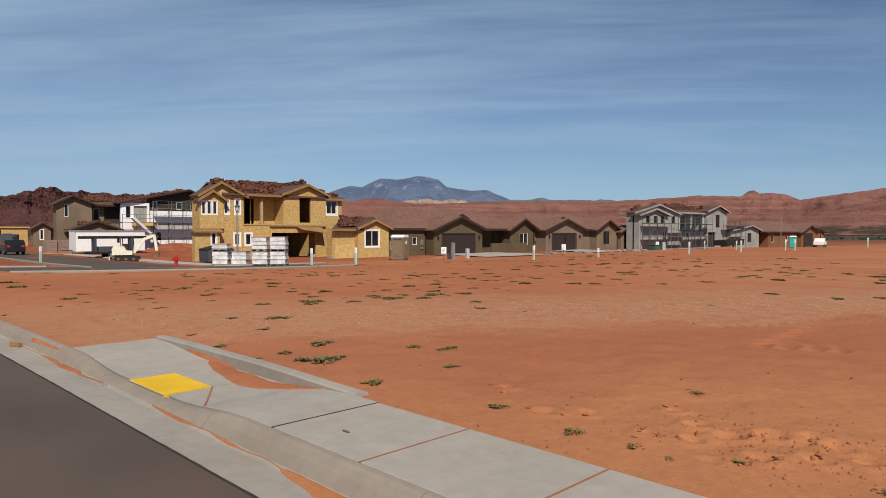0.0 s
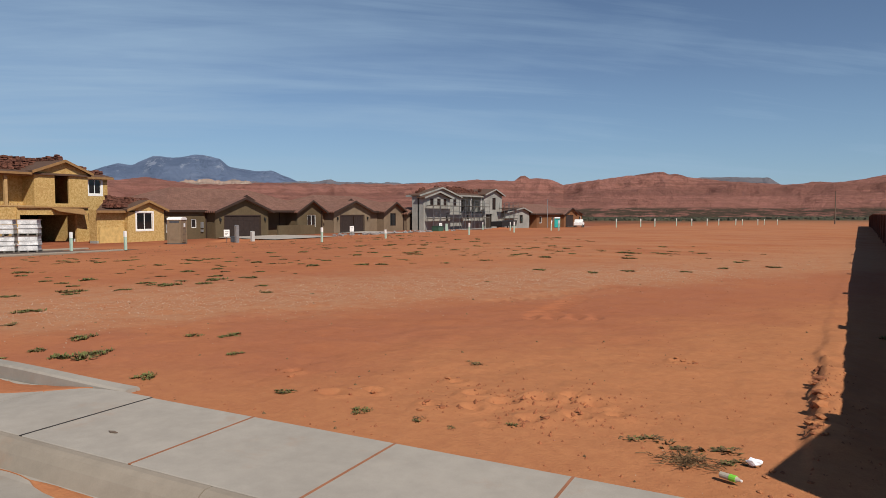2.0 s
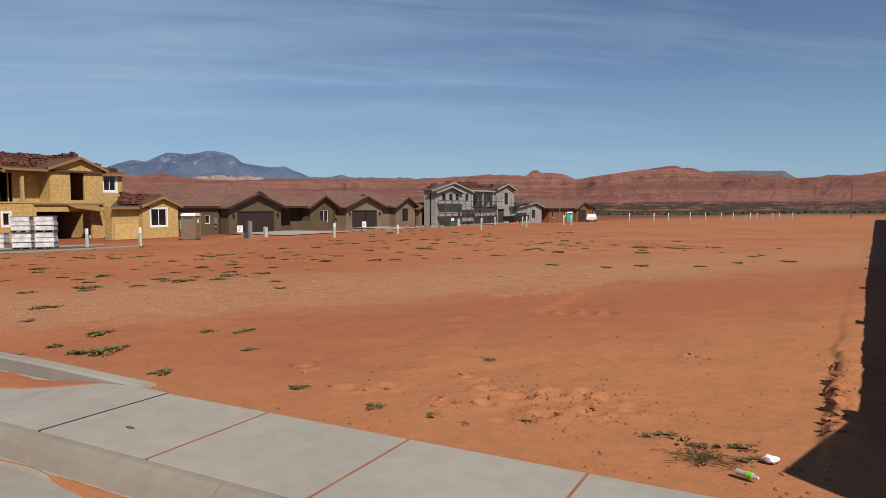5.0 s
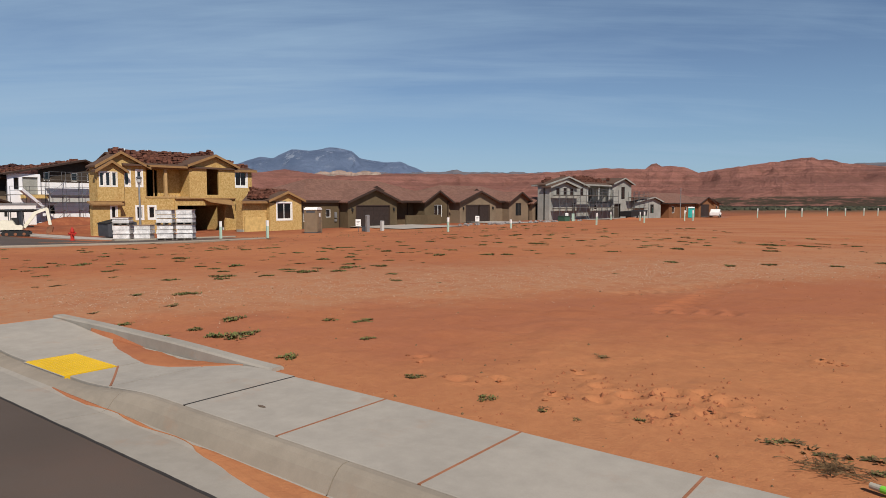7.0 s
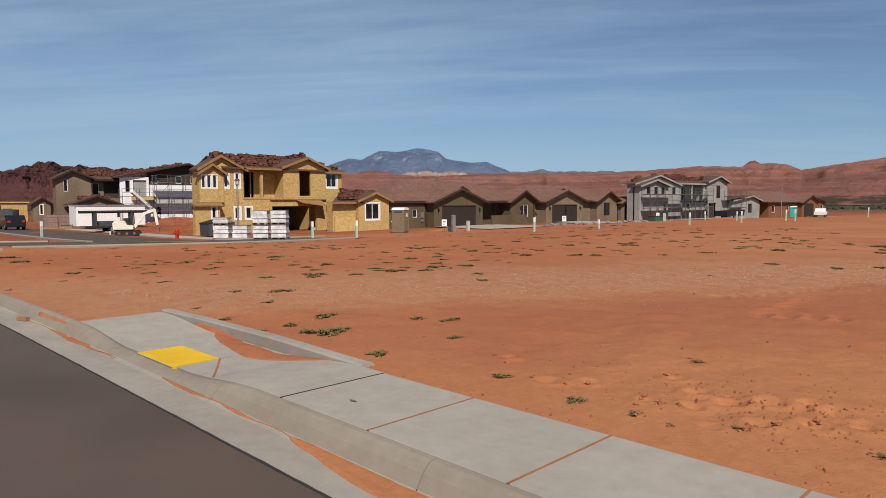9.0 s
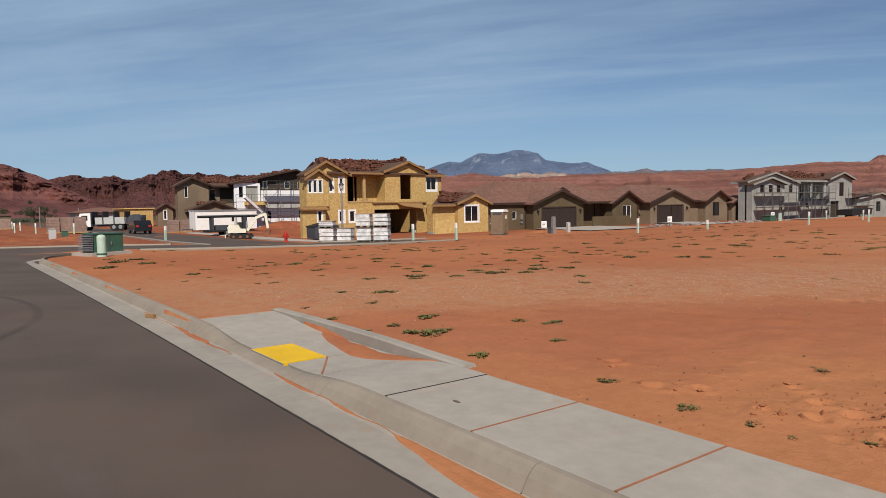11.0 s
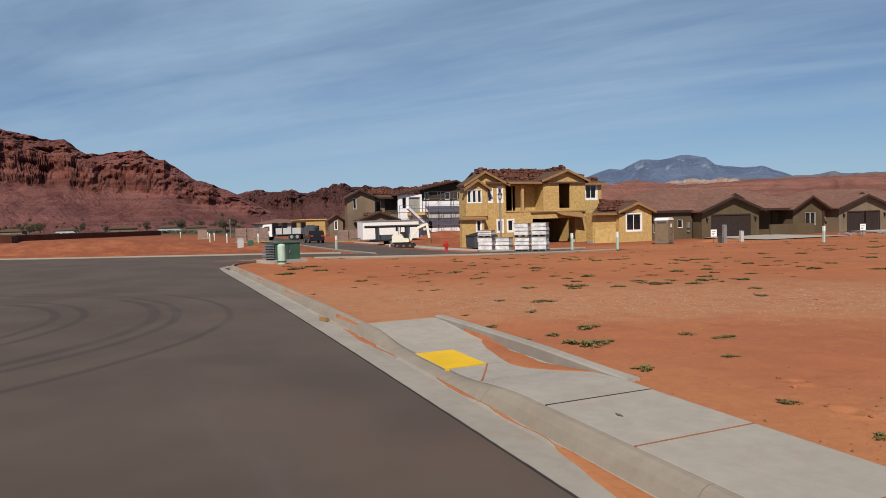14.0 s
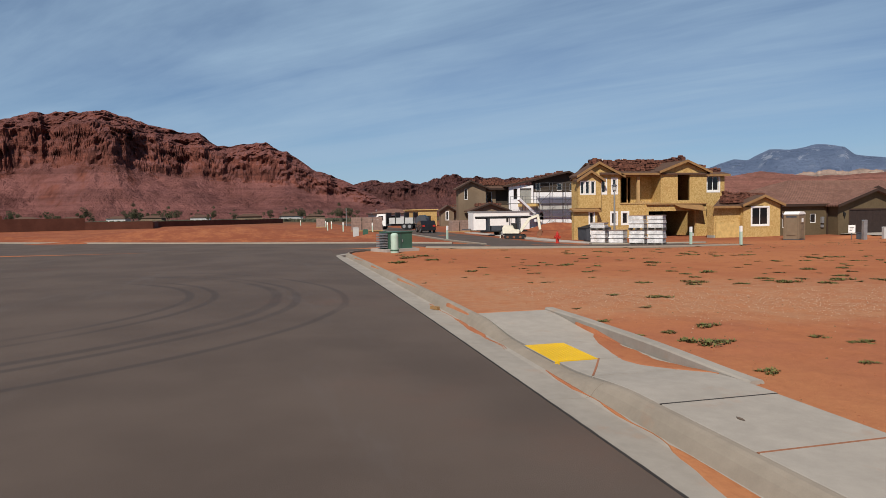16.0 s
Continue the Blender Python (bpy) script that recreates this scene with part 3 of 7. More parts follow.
def slab(x0, x1, y0, y1, gap=0.007, lift=0.0):
    bm = bmesh.new()
    n = max(1, int(abs(x1 - x0) / 0.12))
    rows = []
    for i in range(n + 1):
        u = x0 - gap + (x1 - x0 + 2 * gap) * i / n
        zt = g(u, 3) + pave_drop(u) + lift
        e = 0.006
        rows.append([bm.verts.new((u, street_y(y, u), zt + dz)) for y, dz in ((y0, -0.1), (y0, -e), (y0 + e, 0), (y1 - e, 0), (y1, -e), (y1, -0.1))])
    for a, b in zip(rows, rows[1:]):
        for i in range(5):
            bm.faces.new((a[i], b[i], b[i + 1], a[i + 1]))
    bm.faces.new(rows[0])
    bm.faces.new(rows[-1][::-1])
    return bm


for a, b in zip(JX, JX[1:]):
    part("slab", slab(a, b, P0 + 0.008, P1), CONCRETE, pavement)
    bm = bmesh.new()
    box(bm, b - 0.010, b + 0.010, street_y(P0, b), street_y(P1, b), -0.1, 0.003)
    part("joint", bm, TAR if b < -5 else JOINT, pavement)
part("slab", slab(-5.34, -6.70, P0 + 0.008, 4.40), CONCRETE, pavement)
part("slab", slab(-6.712, -7.62, P0 + 0.008, 4.40), CONCRETE, pavement)
part("slab", slab(-7.63, -8.73, 3.70, 4.40), CONCRETE, pavement)
part("slab", slab(-8.74, -11.15, P0 + 0.008, 4.40), CONCRETE, pavement)
part("slab", slab(-7.63, -8.73, P0 - 0.045, 3.10), CONCRETE, pavement)
bm = bmesh.new()
rows = []
for i in range(9):
    u, o = -7.65 + 0.93 * i / 8, 3.70 - 0.53 * i / 8
    rows.append([bm.verts.new((u + dx, street_y(o, u) + dy, g(u, 3) + pave_drop(u) + dz)) for dx, dy, dz in ((-0.008, -0.014, -0.01), (-0.006, -0.01, 0.003), (0.006, 0.01, 0.003), (0.008, 0.014, -0.01))])
for a, b in zip(rows, rows[1:]):
    for i in range(3):
        bm.faces.new((a[i], b[i], b[i + 1], a[i + 1]))
part("joint", bm, JOINT, pavement, "sand-filled slanting joint of the ramp")

# tactile plate with its domes
tactile_plate = thing("tactile_plate", "bright yellow tactile warning plate set in the ramp", "tactile plate")
part("plate", slab(-7.645, -8.715, 3.11, 3.69, 0.0, 0.003), YELLOW, tactile_plate)
bm = bmesh.new()
for i in range(20):
    for j in range(11):
        u, w = -7.675 - i * 0.0532, 3.135 + j * 0.053
        zt = g(u, 3) + pave_drop(u) + 0.003
        tube(bm, (u, street_y(w, u), zt), (u, street_y(w, u), zt + 0.003), 0.010, 0.006, 6)
tagged(part("domes", bm, YELLOW, tactile_plate), kind="stuff")

# low back kerb that holds the dirt off the ramp
bm = bmesh.new()
rows = []
for i in range(25):
    u = -5.75 - 5.45 * i / 24
    hi = 0.012 + 0.035 * float(sm((-5.75 - u) / 2.2)) * (1 - 0.35 * float(sm((-9.6 - u) / 1.6)))
    z0 = g(u, 3)
    sec = [(4.405, pave_drop(u) - 0.1), (4.41, hi - 0.02), (4.43, hi), (4.56, hi), (4.58, hi - 0.02), (4.59, -0.2)]
    rows.append([bm.verts.new((u, street_y(o, u), z0 + h)) for o, h in sec])
for a, b in zip(rows, rows[1:]):
    for i in range(5):
        bm.faces.new((a[i], b[i], b[i + 1], a[i + 1]))
bm.faces.new(rows[0])
bm.faces.new(rows[-1][::-1])
solo("retaining_kerb", bm, GUTTER, "low concrete back kerb along the pavement ramp", "kerb", "structure")


def sand_sheet(name, x0, x1, lo, hi, zf, seed, label, n=60, top=2.935):
    """Blown sand lying on paving, with a ragged edge; lo and hi give its sides along x."""
    bm = bmesh.new()
    rows = []
    for i in range(n + 1):
        u = x0 + (x1 - x0) * i / n
        a = lo(u) + 0.05 * float(fbm(np.float64(u), np.float64(0.0), 0.5, 3, seed))
        b = hi(u) + 0.12 * float(fbm(np.float64(u), np.float64(3.0), 0.6, 4, seed + 1))
        b = min(b, top)
        if b < a + 0.004:
            b = a + 0.004
        rows.append([bm.verts.new((u, street_y(a + (b - a) * k, u), zf(u, a + (b - a) * k) + (0.0045 if 0 < k < 1 else -0.004) + 0.004 * math.sin(math.pi * k))) for k in (0, 0.06, 0.35, 0.65, 0.94, 1)])
    for a, b in zip(rows, rows[1:]):
        for i in range(5):
            bm.faces.new((a[i], b[i], b[i + 1], a[i + 1]))
    return solo(name, bm, DIRT, label, "sand", "structure", smooth=True)


def pan_z(u, o):
    return g(u, 3) + (-0.158 - 0.024 * (o - 2.455) / 0.425 if o < 2.88 else -0.182 + 0.017 * (o - 2.88) / 0.06)


sand_sheet("gutter_sand", -7.5, 1.0, lambda u: 2.915 - 0.25 * float(sm((u + 5.0) / 1.7) * sm((0.8 - u) / 2.5)), lambda u: 2.935, pan_z, 51, "red sand drifted along the gutter")
sand_sheet("gutter_sand", -8.9, -14.0, lambda u: 2.90, lambda u: 2.905, pan_z, 55, "thin line of red sand in the gutter")
sand_sheet("gutter_sand", -8.9, -11.8, lambda u: 2.83 + 0.06 * abs(u + 10.3) / 1.5, lambda u: 2.905, pan_z, 58, "red sand drifted along the gutter")
sand_sheet("ramp_sand", -6.05, -9.3, lambda u: float(np.interp(u, [-9.3, -8.95, -8.6, -7.5, -7.1, -6.7, -6.35, -6.05], [4.43, 4.25, 4.14, 3.93, 4.02, 4.19, 4.36, 4.43])), lambda u: 4.42,
           lambda u, o: g(u, 3) + pave_drop(u), 61, "red sand washed onto the ramp", top=4.41)

# ---- far streets ----


def far_x(y):
    return float(np.interp(y, [-60, -8, 5, 18, 24, 300], [-92, -57, -48.5, -43.8, -43.3, -43.3]))


def near_x(y):
    return -39.8 if y < 3.2 else float(np.interp(y, [3.2, 3.6, 7.4, 8.4, 12, 19, 30], [-33.9, -33.9, -35.3, -38.6, -36.9, -35.4, -37.5]))


ys = [-60 + 2 * i for i in range(32)] + [3.1, 3.25] + [3.6 + 0.6 * i for i in range(9)] + [9 + 1 * i for i in range(22)]
bm = bmesh.new()
rows = [[bm.verts.new((x0, y, g(x0, y) + 0.035 - 0.19 * float(sm((x0 + 42.5) / 4) * sm((9.5 - y) / 2)))) for x0 in [near_x(y) + (far_x(y) - near_x(y)) * k / 5 for k in range(6)]] for y in ys]
for a, b in zip(rows, rows[1:]):
    for i in range(5):
        bm.faces.new((a[i], a[i + 1], b[i + 1], b[i]))
solo("road_cross", bm, ASPHALT, "asphalt cross street in front of the new houses", "road", "structure")
bm = bmesh.new()
rows = []
for i in range(40):
    x0 = -43.0 - 4.5 * i
    mid = 17.3 + 0.022 * (-43 - x0)
    rows.append([bm.verts.new((x0, mid + o, g(x0, mid + o) + 0.03)) for o in (-3.2, -1.6, 0, 1.6, 3.2)])
for a, b in zip(rows, rows[1:]):
    for i in range(4):
        bm.faces.new((a[i], a[i + 1], b[i + 1], b[i]))
solo("road_side", bm, ASPHALT, "asphalt side street leading past parked vehicles", "road", "structure")


def kerb_run(name, pts, w, h, mat, label, base=0.0):
    """A raised concrete edging along a run of ground points."""
    bm = bmesh.new()
    rows = []
    pts = [Vector((*p, 0)) for p in pts]
    for i, p in enumerate(pts):
        d = (pts[min(i + 1, len(pts) - 1)] - pts[max(i - 1, 0)]).normalized()
        nrm = Vector((-d.y, d.x, 0))
        row = []
        for o, dz in ((0, -0.2), (0, h * 0.5), (w * 0.12, h), (w * 0.88, h), (w, h * 0.8), (w, -0.2)):
            q = p + nrm * o
            row.append(bm.verts.new((q.x, q.y, g(q.x, q.y) + dz + base)))
        rows.append(row)
    for a, b in zip(rows, rows[1:]):
        for i in range(5):
            bm.faces.new((a[i], b[i], b[i + 1], a[i + 1]))
    bm.faces.new(rows[0])
    bm.faces.new(rows[-1][::-1])
    return solo(name, bm, mat, label, "kerb", "structure")


kerb_run("kerb_far", [(far_x(y), y) for y in [-60 + 3 * i for i in range(25)]], 0.55, 0.13, KERB, "pale concrete kerb across the junction")
kerb_run("kerb_far", [(far_x(y), y) for y in [21.5 + 3 * i for i in range(4)]], 0.5, 0.13, KERB, "pale concrete kerb in front of the new houses")
kerb_run("kerb_near_cross", [(near_x(y) + 0.25, y) for y in [8.4 + 2 * i for i in range(11)]], 0.5, 0.11, KERB, "pale concrete kerb along the vacant lot")
kerb_run("pavement_side", [(-43.4 - 3 * i, 22.4 + 0.066 * i) for i in range(14)], -1.6, 0.1, DRIVE, "pale concrete pavement beside the side street")
kerb_run("kerb_side", [(-44.2 - 3 * i, 14.0 + 0.066 * i) for i in range(30)], 0.4, 0.12, KERB, "pale concrete kerb of the side street")

# ---- boundary wall ----
WALL_SLOPE = 0.0756
WALL_A = math.atan(WALL_SLOPE)
WALL_TOP = 1.585
BEDS = [-0.60, -0.355, -0.11, 0.135, 0.38, 0.625, 0.87, 1.115, 1.36, WALL_TOP]


def wall_at(y):
    return 1.40 + WALL_SLOPE * y


boundary_wall = thing("wall_boundary", "red-brown block boundary wall with pilasters and cap", "wall", kind="structure")
WY = [3.93] + [5.40 + 5.45 * i for i in range(24)]


def wall_panel(bm, m, x0, x1, y0, y1, z0, za, zb):
    """A wall body whose top runs from za to zb."""
    v = [bm.verts.new(m @ Vector(p)) for p in ((x0, y0, z0), (x1, y0, z0), (x1, y1, z0), (x0, y1, z0), (x0, y0, za), (x1, y0, za), (x1, y1, zb), (x0, y1, zb))]
    for f in ((0, 3, 2, 1), (4, 5, 6, 7), (0, 1, 5, 4), (1, 2, 6, 5), (2, 3, 7, 6), (3, 0, 4, 7)):
        bm.faces.new([v[i] for i in f])
    return bm


for k, (a, b) in enumerate(zip(WY, WY[1:])):
    ax, bxx = wall_at(a), wall_at(b)
    drop = min(0.0, g(bxx, b))
    L = math.hypot(bxx - ax, b - a)
    m = Matrix.Translation((ax, a, drop)) @ Matrix.Rotation(-WALL_A, 4, "Z")
    if k == 0:
        # out of view: the street end's top slopes up to shape the wall's shadow
        part("end_panel", wall_panel(bmesh.new(), m, -0.09, 0.09, 0.0, L - 0.18, -0.6, 1.95, WALL_TOP + 0.08), WALL_BLOCK, boundary_wall)
        part("end_cap", wall_panel(bmesh.new(), m @ Matrix.Translation((0, 0, 0.004)), -0.125, 0.125, -0.03, L - 0.18, WALL_TOP - 0.05, 2.01, WALL_TOP + 0.125), WALL_BLOCK, boundary_wall)
        continue
    for r, (z0, z1) in enumerate(zip(BEDS, BEDS[1:])):
        thick = 0.09 if z0 < 1.3 else 0.096
        part("block_course", bx(-thick, thick, 0.18, L - 0.18, z0 + 0.010, z1, m=m), WALL_BLOCK, boundary_wall)
    part("wall_core", bx(-0.083, 0.083, 0.18, L - 0.18, -0.6, WALL_TOP - 0.01, m=m), MORTAR, boundary_wall)
    part("wall_cap", bx(-0.125, 0.125, 0.2, L - 0.2, WALL_TOP, WALL_TOP + 0.055, m=m), WALL_BLOCK, boundary_wall)
    bm = bmesh.new()
    box(bm, -0.19, 0.19, -0.19, 0.19, -0.6, WALL_TOP + 0.02, m)
    box(bm, -0.215, 0.215, -0.215, 0.215, WALL_TOP + 0.02, WALL_TOP + 0.075, m)
    part("pilaster", bm, WALL_BLOCK, boundary_wall)
# ---- distant land ----


def polar_range(name, knots, r0, depth, base, mat, label, category, steps, shape, rough, seed, flutes=0.0, nr=40, crag=0.03, spurs=0.16, craggy=0.0):
    """A range of hills as a height field in polar rings: knots give bearing and skyline elevation in degrees."""
    knots = sorted(knots)
    az = np.linspace(knots[0][0], knots[-1][0], steps)
    el = np.interp(az, [k[0] for k in knots], [k[1] for k in knots])
    t = np.linspace(0, 1, nr)
    A, T = np.meshgrid(np.radians(az), t)
    E = np.meshgrid(el, t)[0]
    R = r0 + depth * T
    arc = A * r0
    top = (r0 + depth * 0.62) * np.tan(np.radians(E)) + 1.75
    ridge = 1 - 2 * np.abs(fbm(arc, R * 1.0, rough * 2.4, 4, seed))
    spur = fbm(arc, R * 0.35, rough * 1.7, 4, seed + 2)
    tt = np.clip(T / 0.62 + spurs * spur * np.sin(np.pi * np.clip(T / 0.62, 0, 1)), 0, 1.8)
    prof = np.interp(tt, [s[0] for s in shape], [s[1] for s in shape])
    crack = flutes * np.abs(fbm(arc, R * 0.15, rough * 0.55, 3, seed + 4)) * np.clip(prof * 2.2 - 0.6, 0, 1)
    Z = base + (top - base) * prof * (1 - 0.05 * crack) + (top - base) * crag * fbm(arc, R, rough * 0.35, 4, seed + 6) * np.clip(tt * 3, 0, 1)
    Rj = R + crack * depth * 0.10
    if craggy:
        face = np.clip((prof - 0.42) * 5, 0, 1)
        knob = np.abs(fbm(arc, Z * 1.2, rough * 0.5, 4, seed + 8)) + 0.6 * np.abs(fbm(arc, Z * 1.5 + R * 0.2, rough * 0.16, 3, seed + 9))
        Rj = Rj + craggy * (knob - 0.35) * face
        rib = np.abs(fbm(arc + 0.5 * R, R * 0.12, rough * 0.45, 3, seed + 10))
        Z = Z - (top - base) * 0.055 * (1 - rib) * (1 - face) * np.clip(prof * 4, 0, 1)
    X, Y = -Rj * np.sin(A), Rj * np.cos(A)
    me = bpy.data.meshes.new(name)
    idx = np.arange(nr * steps).reshape(nr, steps)
    quads = np.stack([idx[:-1, 1:], idx[:-1, :-1], idx[1:, :-1], idx[1:, 1:]], -1).reshape(-1, 4)
    me.from_pydata(np.stack([X, Y, Z], -1).reshape(-1, 3).tolist(), [], quads.tolist())
    me.materials.append(mat)
    ob = new(name, me)
    return tagged(ob, label, category, "", "structure")


SHEER = [(0, 0), (0.25, 0.16), (0.52, 0.42), (0.6, 0.50), (0.70, 0.82), (0.80, 0.88), (0.9, 0.97), (1.0, 1.0), (1.3, 0.95), (1.8, 0.8)]
SOFT = [(0, 0), (0.25, 0.22), (0.5, 0.52), (0.62, 0.62), (0.72, 0.8), (0.85, 0.92), (1.0, 1.0), (1.3, 0.95), (1.8, 0.75)]
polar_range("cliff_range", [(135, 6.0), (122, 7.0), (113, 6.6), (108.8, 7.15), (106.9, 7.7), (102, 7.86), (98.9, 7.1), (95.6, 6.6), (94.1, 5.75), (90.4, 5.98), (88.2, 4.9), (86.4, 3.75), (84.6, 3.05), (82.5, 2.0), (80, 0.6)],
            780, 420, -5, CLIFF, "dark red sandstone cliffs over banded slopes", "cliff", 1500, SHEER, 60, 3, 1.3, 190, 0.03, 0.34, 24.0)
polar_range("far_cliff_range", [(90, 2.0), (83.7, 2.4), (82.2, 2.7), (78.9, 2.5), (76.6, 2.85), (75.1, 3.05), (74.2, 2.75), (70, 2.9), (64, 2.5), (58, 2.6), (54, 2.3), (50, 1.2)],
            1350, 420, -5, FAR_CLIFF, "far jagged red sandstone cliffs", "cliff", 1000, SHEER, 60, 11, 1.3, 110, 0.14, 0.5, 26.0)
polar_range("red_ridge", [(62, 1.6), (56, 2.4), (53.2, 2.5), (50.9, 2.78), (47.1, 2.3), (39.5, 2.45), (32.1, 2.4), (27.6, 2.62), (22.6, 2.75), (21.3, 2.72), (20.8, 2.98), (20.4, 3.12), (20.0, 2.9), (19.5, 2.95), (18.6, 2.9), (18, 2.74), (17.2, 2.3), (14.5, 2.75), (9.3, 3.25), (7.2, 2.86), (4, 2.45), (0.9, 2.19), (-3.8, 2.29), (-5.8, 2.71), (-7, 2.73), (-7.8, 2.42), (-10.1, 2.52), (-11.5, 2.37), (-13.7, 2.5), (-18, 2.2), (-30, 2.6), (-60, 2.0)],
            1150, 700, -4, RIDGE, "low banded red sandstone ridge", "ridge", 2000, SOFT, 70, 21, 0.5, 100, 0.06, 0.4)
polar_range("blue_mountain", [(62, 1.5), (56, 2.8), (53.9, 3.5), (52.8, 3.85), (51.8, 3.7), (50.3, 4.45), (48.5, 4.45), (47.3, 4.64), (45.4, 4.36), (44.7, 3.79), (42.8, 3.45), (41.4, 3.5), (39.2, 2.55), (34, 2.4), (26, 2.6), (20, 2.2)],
            3300, 1200, -10, HAZED_ROCK, "hazy blue mountain with patches of snow", "mountain", 420, SOFT, 330, 31, 0.3, 50, 0.05, 0.5)
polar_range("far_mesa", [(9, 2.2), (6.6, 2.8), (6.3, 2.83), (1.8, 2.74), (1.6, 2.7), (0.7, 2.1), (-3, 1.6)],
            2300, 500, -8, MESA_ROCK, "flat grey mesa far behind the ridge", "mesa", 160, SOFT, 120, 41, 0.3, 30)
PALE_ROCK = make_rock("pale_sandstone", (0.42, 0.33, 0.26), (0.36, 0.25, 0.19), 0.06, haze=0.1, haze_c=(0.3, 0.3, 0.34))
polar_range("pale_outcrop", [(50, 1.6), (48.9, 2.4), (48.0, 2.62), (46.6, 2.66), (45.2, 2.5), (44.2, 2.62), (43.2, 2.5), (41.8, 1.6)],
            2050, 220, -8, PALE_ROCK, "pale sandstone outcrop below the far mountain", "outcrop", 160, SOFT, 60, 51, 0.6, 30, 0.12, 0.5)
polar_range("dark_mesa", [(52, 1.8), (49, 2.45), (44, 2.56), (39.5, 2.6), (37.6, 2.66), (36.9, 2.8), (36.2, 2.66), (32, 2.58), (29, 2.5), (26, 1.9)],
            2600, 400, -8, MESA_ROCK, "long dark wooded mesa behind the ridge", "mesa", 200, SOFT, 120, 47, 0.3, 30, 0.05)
# ---- houses ----


def wpart(name, bm, mat, parent, label="", smooth=False):
    """A part whose mesh is given in world coordinates."""
    ob = part(name, bm, mat, parent, label, smooth)
    top, m = parent, Matrix()
    while top is not None:
        m = top.matrix_basis @ m if top.parent is None else top.matrix_parent_inverse @ top.matrix_basis @ m
        top = top.parent
    ob.matrix_parent_inverse = m.inverted()
    return ob


def front(bm, x, th, y0, y1, z0, z1, holes=()):
    """A wall that faces +X at x, one closed body, with rectangular holes (y0, y1, z0, z1)."""
    ys = sorted({y0, y1, *[q for h in holes for q in h[:2] if y0 < q < y1]})
    zs = sorted({z0, z1, *[q for h in holes for q in h[2:] if z0 < q < z1]})
    ny, nz, made = len(ys) - 1, len(zs) - 1, {}

    def solid(i, j):
        if not (0 <= i < ny and 0 <= j < nz):
            return False
        cy, cz = (ys[i] + ys[i + 1]) / 2, (zs[j] + zs[j + 1]) / 2
        return not any(h[0] < cy < h[1] and h[2] < cz < h[3] for h in holes)

    def v(i, j, k):
        if (i, j, k) not in made:
            made[i, j, k] = bm.verts.new((x - th * k, ys[i], zs[j]))
        return made[i, j, k]
    for i in range(ny):
        for j in range(nz):
            if not solid(i, j):
                continue
            for k in (0, 1):
                q = [v(i, j, k), v(i + 1, j, k), v(i + 1, j + 1, k), v(i, j + 1, k)]
                bm.faces.new(q if k == 0 else q[::-1])
            for di, dj, p, r in ((-1, 0, (i, j), (i, j + 1)), (1, 0, (i + 1, j), (i + 1, j + 1)), (0, -1, (i, j), (i + 1, j)), (0, 1, (i, j + 1), (i + 1, j + 1))):
                if not solid(i + di, j + dj):
                    bm.faces.new((v(*p, 0), v(*r, 0), v(*r, 1), v(*p, 1)))
    return bm


def roof_mesh(faces, mat, name="roof", thick=0.14):
    """Sloping roof planes with thickness; each has a uv map in metres along and down the slope."""
    bm = bmesh.new()
    uvl = bm.loops.layers.uv.new("roof")
    for f in faces:
        p = [Vector(q) for q in f]
        nrm = (p[1] - p[0]).cross(p[2] - p[0]).normalized()
        if nrm.z < 0:
            p.reverse()
            nrm.negate()
        along = Vector((-nrm.y, nrm.x, 0)).normalized() if abs(nrm.z) < 0.999 else Vector((1, 0, 0))
        down = nrm.cross(along)
        top = [bm.verts.new(q) for q in p]
        low = [bm.verts.new(q - Vector((0, 0, thick))) for q in p]
        fs = [bm.faces.new(top), bm.faces.new(low[::-1])]
        for i in range(len(p)):
            fs.append(bm.faces.new((top[i], low[i], low[(i + 1) % len(p)], top[(i + 1) % len(p)])))
        for face in fs:
            for lp in face.loops:
                lp[uvl].uv = (lp.vert.co.dot(along), lp.vert.co.dot(down))
    me = bpy.data.meshes.new(name)
    bm.to_mesh(me)
    bm.free()
    me.materials.append(mat)
    return me


def hip_faces(x0, x1, y0, y1, ze, zr):
    """x0 < x1; the ridge runs along the longer side."""
    w, d = y1 - y0, x1 - x0
    if w >= d:
        r = d / 2
        a, b = ((x0 + x1) / 2, y0 + r, zr), ((x0 + x1) / 2, y1 - r, zr)
        return [[(x1, y0, ze), (x1, y1, ze), b, a], [(x0, y1, ze), (x0, y0, ze), a, b], [(x0, y0, ze), (x1, y0, ze), a], [(x1, y1, ze), (x0, y1, ze), b]]
    r = w / 2
    a, b = (x0 + r, (y0 + y1) / 2, zr), (x1 - r, (y0 + y1) / 2, zr)
    return [[(x0, y0, ze), (x1, y0, ze), b, a], [(x1, y1, ze), (x0, y1, ze), a, b], [(x1, y0, ze), (x1, y1, ze), b], [(x0, y1, ze), (x0, y0, ze), a]]


def gable_faces(x0, x1, y0, y1, ym, ze0, ze1, za):
    return [[(x0, y0, ze0), (x1, y0, ze0), (x1, ym, za), (x0, ym, za)], [(x1, y1, ze1), (x0, y1, ze1), (x0, ym, za), (x1, ym, za)]]


